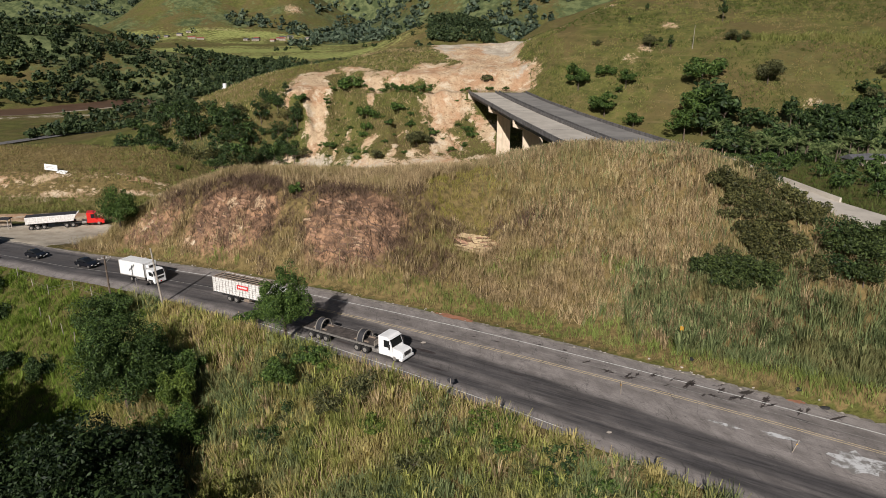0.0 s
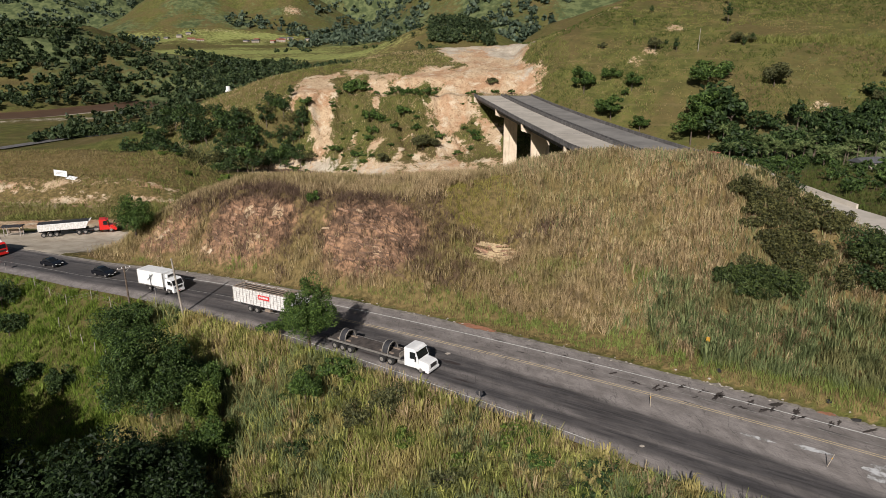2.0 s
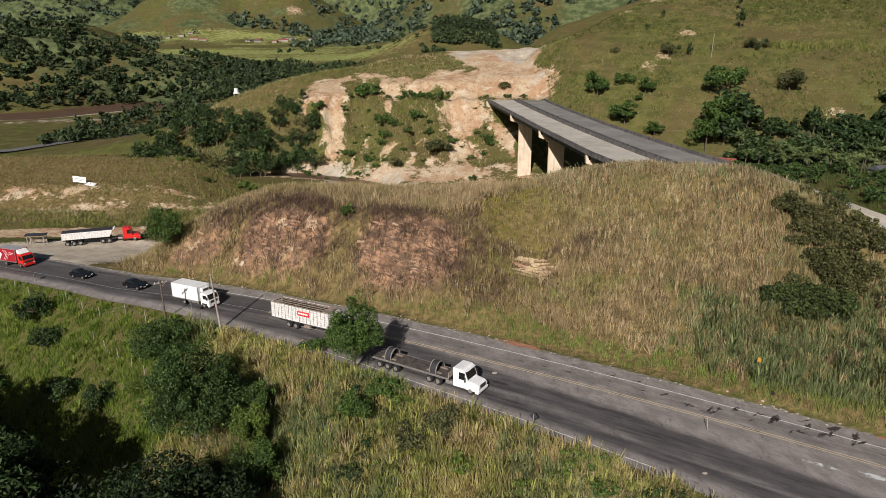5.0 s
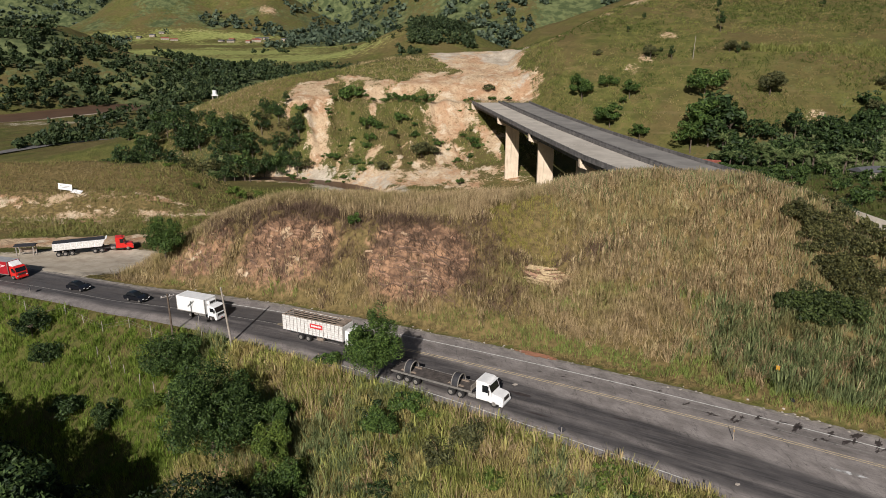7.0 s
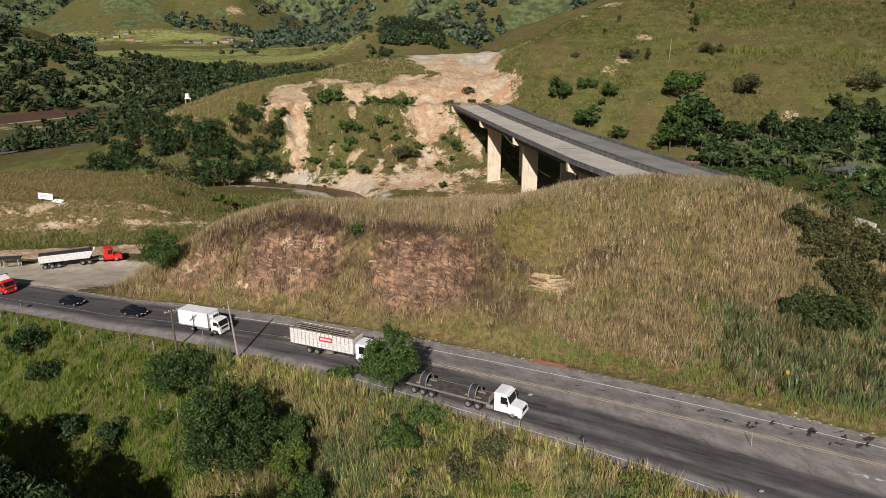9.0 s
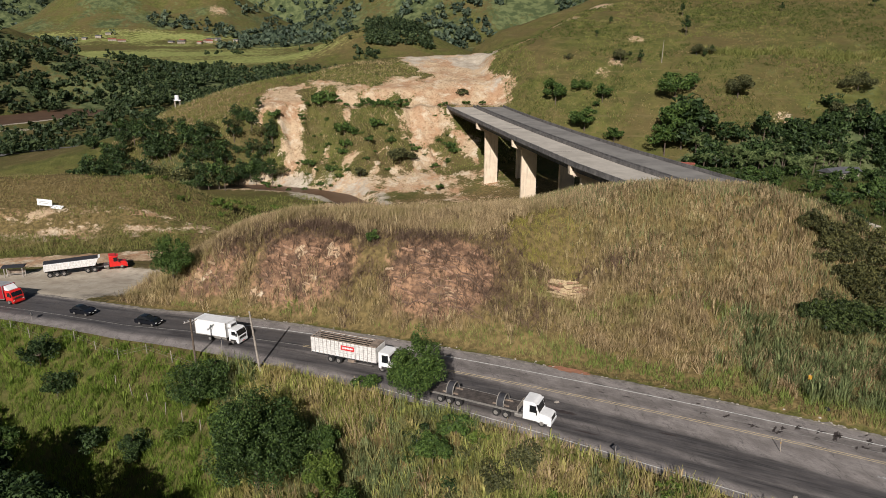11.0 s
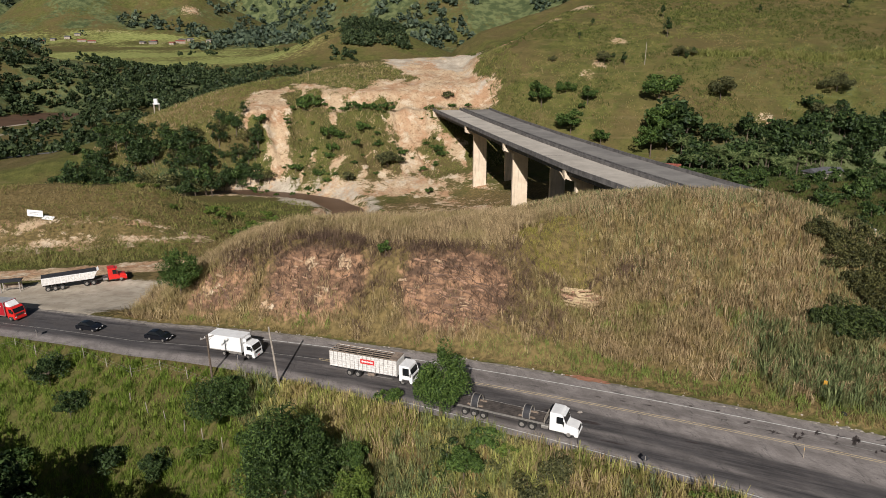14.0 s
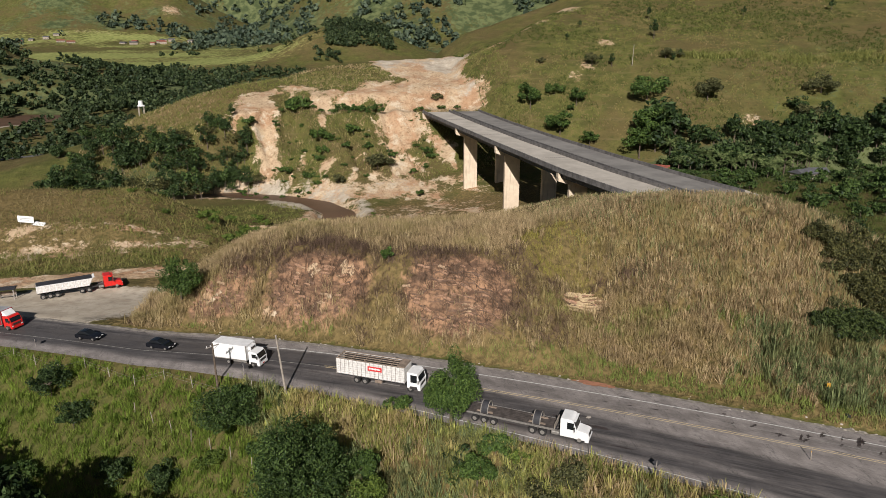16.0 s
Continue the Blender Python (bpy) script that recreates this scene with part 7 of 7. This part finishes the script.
# water tank on stilts on the ridge
tank = empty("water_tank", pose(-149, 489, ground_at(-149, 489), 0, 0, 20), "white water tank on a yellowish stilt frame", "water tank")
h = 3.8 - ground_at(-149, 489)
for x in (-1.5, 1.5):
    for y in (-1.5, 1.5):
        part("leg", box(x - 0.25, x + 0.25, y - 0.25, y + 0.25, -0.5, h - 3.5, 0.02), CREAM, tank)
part("platform", box(-2.0, 2.0, -2.0, 2.0, h - 3.5, h - 2.9, 0.05), WHITE_PAINT, tank)
part("vessel", rod((0, 0, h - 2.9), (0, 0, h), 1.5, 1.3, 16), WHITE_PAINT, tank)

# spills, stains and litter on the asphalt
TAR = plain("oil_stain", (0.050, 0.040, 0.038), 0.55, 0, 0.3, 0.4)
CHALK = worn_paint("pale_spill", (0.56, 0.56, 0.55), 0.50, 1.3)
RUST_EARTH = plain("rusty_earth", (0.33, 0.15, 0.085), 0.95, 0, 0.3, 0.8)


def blot(name, x, y, along, across, material, label, seed, lift=0.005, ragged=0.45, turn=-31):
    """A thin uneven film on the road."""
    r = random.Random(seed)
    a = math.radians(turn)
    pts = []
    for k in range(26):
        t = 2 * math.pi * k / 26
        f = 1 - ragged * r.random()
        u, v = along * f * math.cos(t), across * f * math.sin(t)
        px, py = x + u * math.cos(a) - v * math.sin(a), y + u * math.sin(a) + v * math.cos(a)
        pts.append((px, py, float(road_z(px)) + lift))
    return tagged(part(name, mesh_of(name, pts, [tuple(range(26))], material), material), label, "stain", kind="structure")


k = 0
# streaks across the far lane
for x, y, a, c in ((19.5, 74.6, 0.7, 0.25), (21.4, 73.0, 1.5, 0.34), (22.3, 74.0, 0.7, 0.4), (24.6, 73.4, 0.8, 0.3), (26.6, 72.4, 1.0, 0.25), (27.9, 71.0, 1.3, 0.4), (28.8, 71.9, 0.9, 0.35), (30.4, 70.2, 1.5, 0.45), (31.2, 71.0, 0.9, 0.3), (32.4, 68.6, 1.2, 0.35), (33.6, 69.2, 1.3, 0.4), (34.6, 66.6, 1.0, 0.3), (35.8, 67.4, 1.5, 0.5), (37.8, 65.0, 1.7, 0.5), (38.8, 65.8, 0.9, 0.35), (40.5, 63.6, 1.3, 0.4), (26.0, 71.0, 0.5, 0.25), (29.4, 69.0, 0.5, 0.25), (31.5, 67.9, 0.5, 0.22), (17.2, 77.2, 0.5, 0.25), (14.8, 78.4, 0.5, 0.22)):
    k += 1
    r = random.Random(900 + k)
    for j in range(r.choice((1, 1, 2, 3))):
        blot("oil_stain", x + r.uniform(-0.8, 0.8), y + r.uniform(-0.5, 0.5), a * r.uniform(0.6, 1.25), c * r.uniform(0.6, 1.1), TAR, "dark oily streak across the worn lane", 10 * k + j, 0.005 + 0.001 * j, 0.7, r.choice((38, 44, 50, -28, 20)))
for x, y, a, c in ((4.0, 84.3, 0.7, 0.25), (7.0, 82.7, 0.6, 0.25), (9.8, 82.7, 0.5, 0.3), (12.3, 81.8, 0.45, 0.35), (15.2, 80.2, 0.5, 0.35), (1.2, 85.8, 0.7, 0.2), (-2.2, 79.9, 2.3, 0.6), (-6.4, 83.4, 1.3, 0.35), (-13.0, 82.6, 2.2, 0.25), (8.5, 73.8, 1.6, 0.3), (-1.0, 75.2, 2.4, 0.3)):
    k += 1
    blot("oil_stain", x, y, a * 0.75, c * 0.7, TAR, "dark oily stain on worn asphalt", k)
for x, y, a, c in ((38.6, 56.2, 3.6, 2.4), (33.5, 60.5, 2.4, 0.5), (28.6, 62.9, 2.2, 0.35)):
    k += 1
    blot("pale_spill", x, y, a, c, CHALK, "broken pale chalky spill on the asphalt", k, 0.007, 0.5)
blot("earth_smear", 1.4, 90.9, 3.8, 0.8, RUST_EARTH, "rusty earth washed onto the shoulder", 77)
blot("earth_smear", 38.2, 67.6, 1.2, 0.6, RUST_EARTH, "rusty earth washed onto the shoulder", 78)

ROCK = plain("pale_rock", (0.42, 0.37, 0.31), 0.9, 0, 0.35, 0.3, 0.02)
rock_mesh = []
for seed in range(5):
    bm = bmesh.new()
    bmesh.ops.create_icosphere(bm, subdivisions=1, radius=0.5)
    r = random.Random(seed)
    for v in bm.verts:
        v.co *= r.uniform(0.65, 1.1)
        v.co.z *= 0.6
    me = bpy.data.meshes.new("rock")
    bm.to_mesh(me)
    bm.free()
    me.materials.append(ROCK)
    rock_mesh.append(me)
for k in range(150):
    x = rng.uniform(-55, 46)
    y = float(far_line(x)) + 3.0 + rng.normal() * 0.45
    s = rng.uniform(0.15, 0.5)
    stone = new("rock", rock_mesh[k % 5])
    stone.matrix_basis = Matrix.LocRotScale((x, y, ground_at(x, y) + 0.1 * s), Euler((0, 0, rng.uniform(0, 6))), (s, s, s))
    tagged(stone, "pale loose rock along the shoulder", "rock", "rocks along the shoulder")
for x, y, s, label in ((-2.6, 82.2, 0.9, "white broken block on the lane"), (16.5, 61.2, 0.7, "flat pale slab on the lane")):
    stone = new("debris", rock_mesh[2])
    stone.matrix_basis = Matrix.LocRotScale((x, y, float(road_z(x)) + 0.10), Euler((0, 0, 0.4)), (s, s * 0.7, s * 0.5))
    tagged(stone, label, "debris")
for x, y in ((29.5, 75.6), (38.8, 68.6), (40.6, 66.0)):
    bag = new("rubber_scrap", rock_mesh[1].copy())
    bag.data.materials[0] = RUBBER
    bag.matrix_basis = Matrix.LocRotScale((x, y, ground_at(x, y) + 0.15), Euler((0, 0, x)), (1.3, 0.8, 0.7))
    tagged(bag, "torn black rubber scrap by the shoulder", "debris")


# ledges of rock in the cut face
LEDGE = plain("ledge_rock", (0.31, 0.185, 0.115), 0.9, 0, 0.4, 0.7, 0.03)
LEDGE_DARK = plain("dark_ledge_rock", (0.165, 0.102, 0.066), 0.9, 0, 0.4, 0.7, 0.03)
LEDGE_PALE = plain("pale_ledge_rock", (0.36, 0.25, 0.155), 0.9, 0, 0.3, 0.7, 0.03)
slabs = []
for seed in range(9):
    r = random.Random(100 + seed)
    bm = box(-1, 1, -0.55, 0.55, -0.28, 0.28)
    bmesh.ops.subdivide_edges(bm, edges=bm.edges[:], cuts=2)
    for v in bm.verts:
        v.co += Vector((r.uniform(-0.22, 0.22), r.uniform(-0.18, 0.18), r.uniform(-0.12, 0.12)))
    me = bpy.data.meshes.new("rock_ledge")
    bm.to_mesh(me)
    bm.free()
    me.materials.append((LEDGE, LEDGE_DARK, LEDGE_PALE)[seed % 3 if seed < 8 else 0])
    slabs.append(me)


bedded = slabs[2].copy()
bedded.materials[0] = plain("straw_coloured_rock", (0.43, 0.325, 0.185), 0.9, 0, 0.3, 0.7, 0.03)


def ledge(x, y, s, k, turn=0.0, dip=0.0):
    ob = new("rock_ledge", slabs[k % 9])
    ob.matrix_basis = Matrix.LocRotScale((x, y, ground_at(x, y) - 0.12 * s), Euler((radians(-24), radians(dip), radians(-28 + turn))), (s * 1.0, s * 0.9, s * 1.0))
    return tagged(ob, ("reddish rock ledge in the cut face", "dark weathered rock ledge in the cut face", "pale yellowish rock ledge in the cut face")[(k % 9) % 3 if k % 9 < 8 else 0], "rock", "ledges of the cut")


k = 0
while k < 110:
    x, y = rng.uniform(-58, 8), rng.uniform(98, 128)
    if float(bare_rock(x, y)) > 0.55 + 0.3 * rng.random():
        bow = 16 * math.sin((x + 22) * 0.16) if x > -34 else 12
        ledge(x, y, rng.uniform(0.25, 0.75), k if rng.random() > 0.25 else 3 * k, rng.uniform(-14, 14), bow + rng.uniform(-8, 8))
        k += 1
# pale bedded outcrop in the straw
for j in range(34):
    row = j % 7
    reach = 3.4 - 0.28 * row
    along = rng.uniform(-reach, reach)
    ob = ledge(5.6 + along - 0.12 * row, 104.2 + 0.52 * row - 0.10 * along, rng.uniform(0.55, 0.8), 2 if j % 6 else 0, rng.uniform(8, 40), 9 - 3.5 * along + rng.uniform(-7, 7))
    ob.scale = (rng.uniform(0.9, 1.5), rng.uniform(0.5, 0.8), rng.uniform(0.45, 0.75))
    if j % 6:
        ob.data = bedded


def stratum(u0, u1, rise, k):
    """One bent bed of rock standing out of the right-hand dome of the cut, tapered to both ends."""
    r = random.Random(500 + k)
    bm = bmesh.new()
    rings = []
    n = max(4, int((u1 - u0) * 14))
    for i in range(n + 1):
        u = u0 + (u1 - u0) * i / n
        x = -14 + 10.5 * u
        depth = 1.3 + rise - 2.6 * u * u + r.uniform(-0.2, 0.2)
        y = float(far_line(x)) + 3.0 + max(1.6, depth + 3.2) / 0.87
        p = Vector((x, y, ground_at(x, y) + 0.02))
        thick = (0.07 + 0.06 * (k % 3)) * math.sin(math.pi * (i + 0.7) / (n + 1.4)) * r.uniform(0.6, 1.2) + 0.03
        rings.append([bm.verts.new(p + Vector((0, math.cos(a) * thick, math.sin(a) * thick))) for a in (0.3, 1.6, 2.8, 4.0, 5.2)])
    for a, b in zip(rings[:-1], rings[1:]):
        for q in range(5):
            bm.faces.new((a[q], b[q], b[(q + 1) % 5], a[(q + 1) % 5]))
    bm.faces.new(rings[0][::-1]), bm.faces.new(rings[-1])
    bmesh.ops.recalc_face_normals(bm, faces=bm.faces)
    me = bpy.data.meshes.new("rock_stratum")
    bm.to_mesh(me)
    bm.free()
    me.materials.append((LEDGE_DARK, LEDGE_DARK, LEDGE_DARK, LEDGE)[k % 4])
    tagged(new("rock_stratum", me), "reddish bent rock bed in the cut face" if k % 4 == 3 else "dark bent rock bed in the cut face", "rock", "beds of the cut")


for k in range(22):
    u = rng.uniform(-0.85, 0.2)
    stratum(u, min(0.72, u + rng.uniform(0.35, 0.9)), 0.24 * k, k)
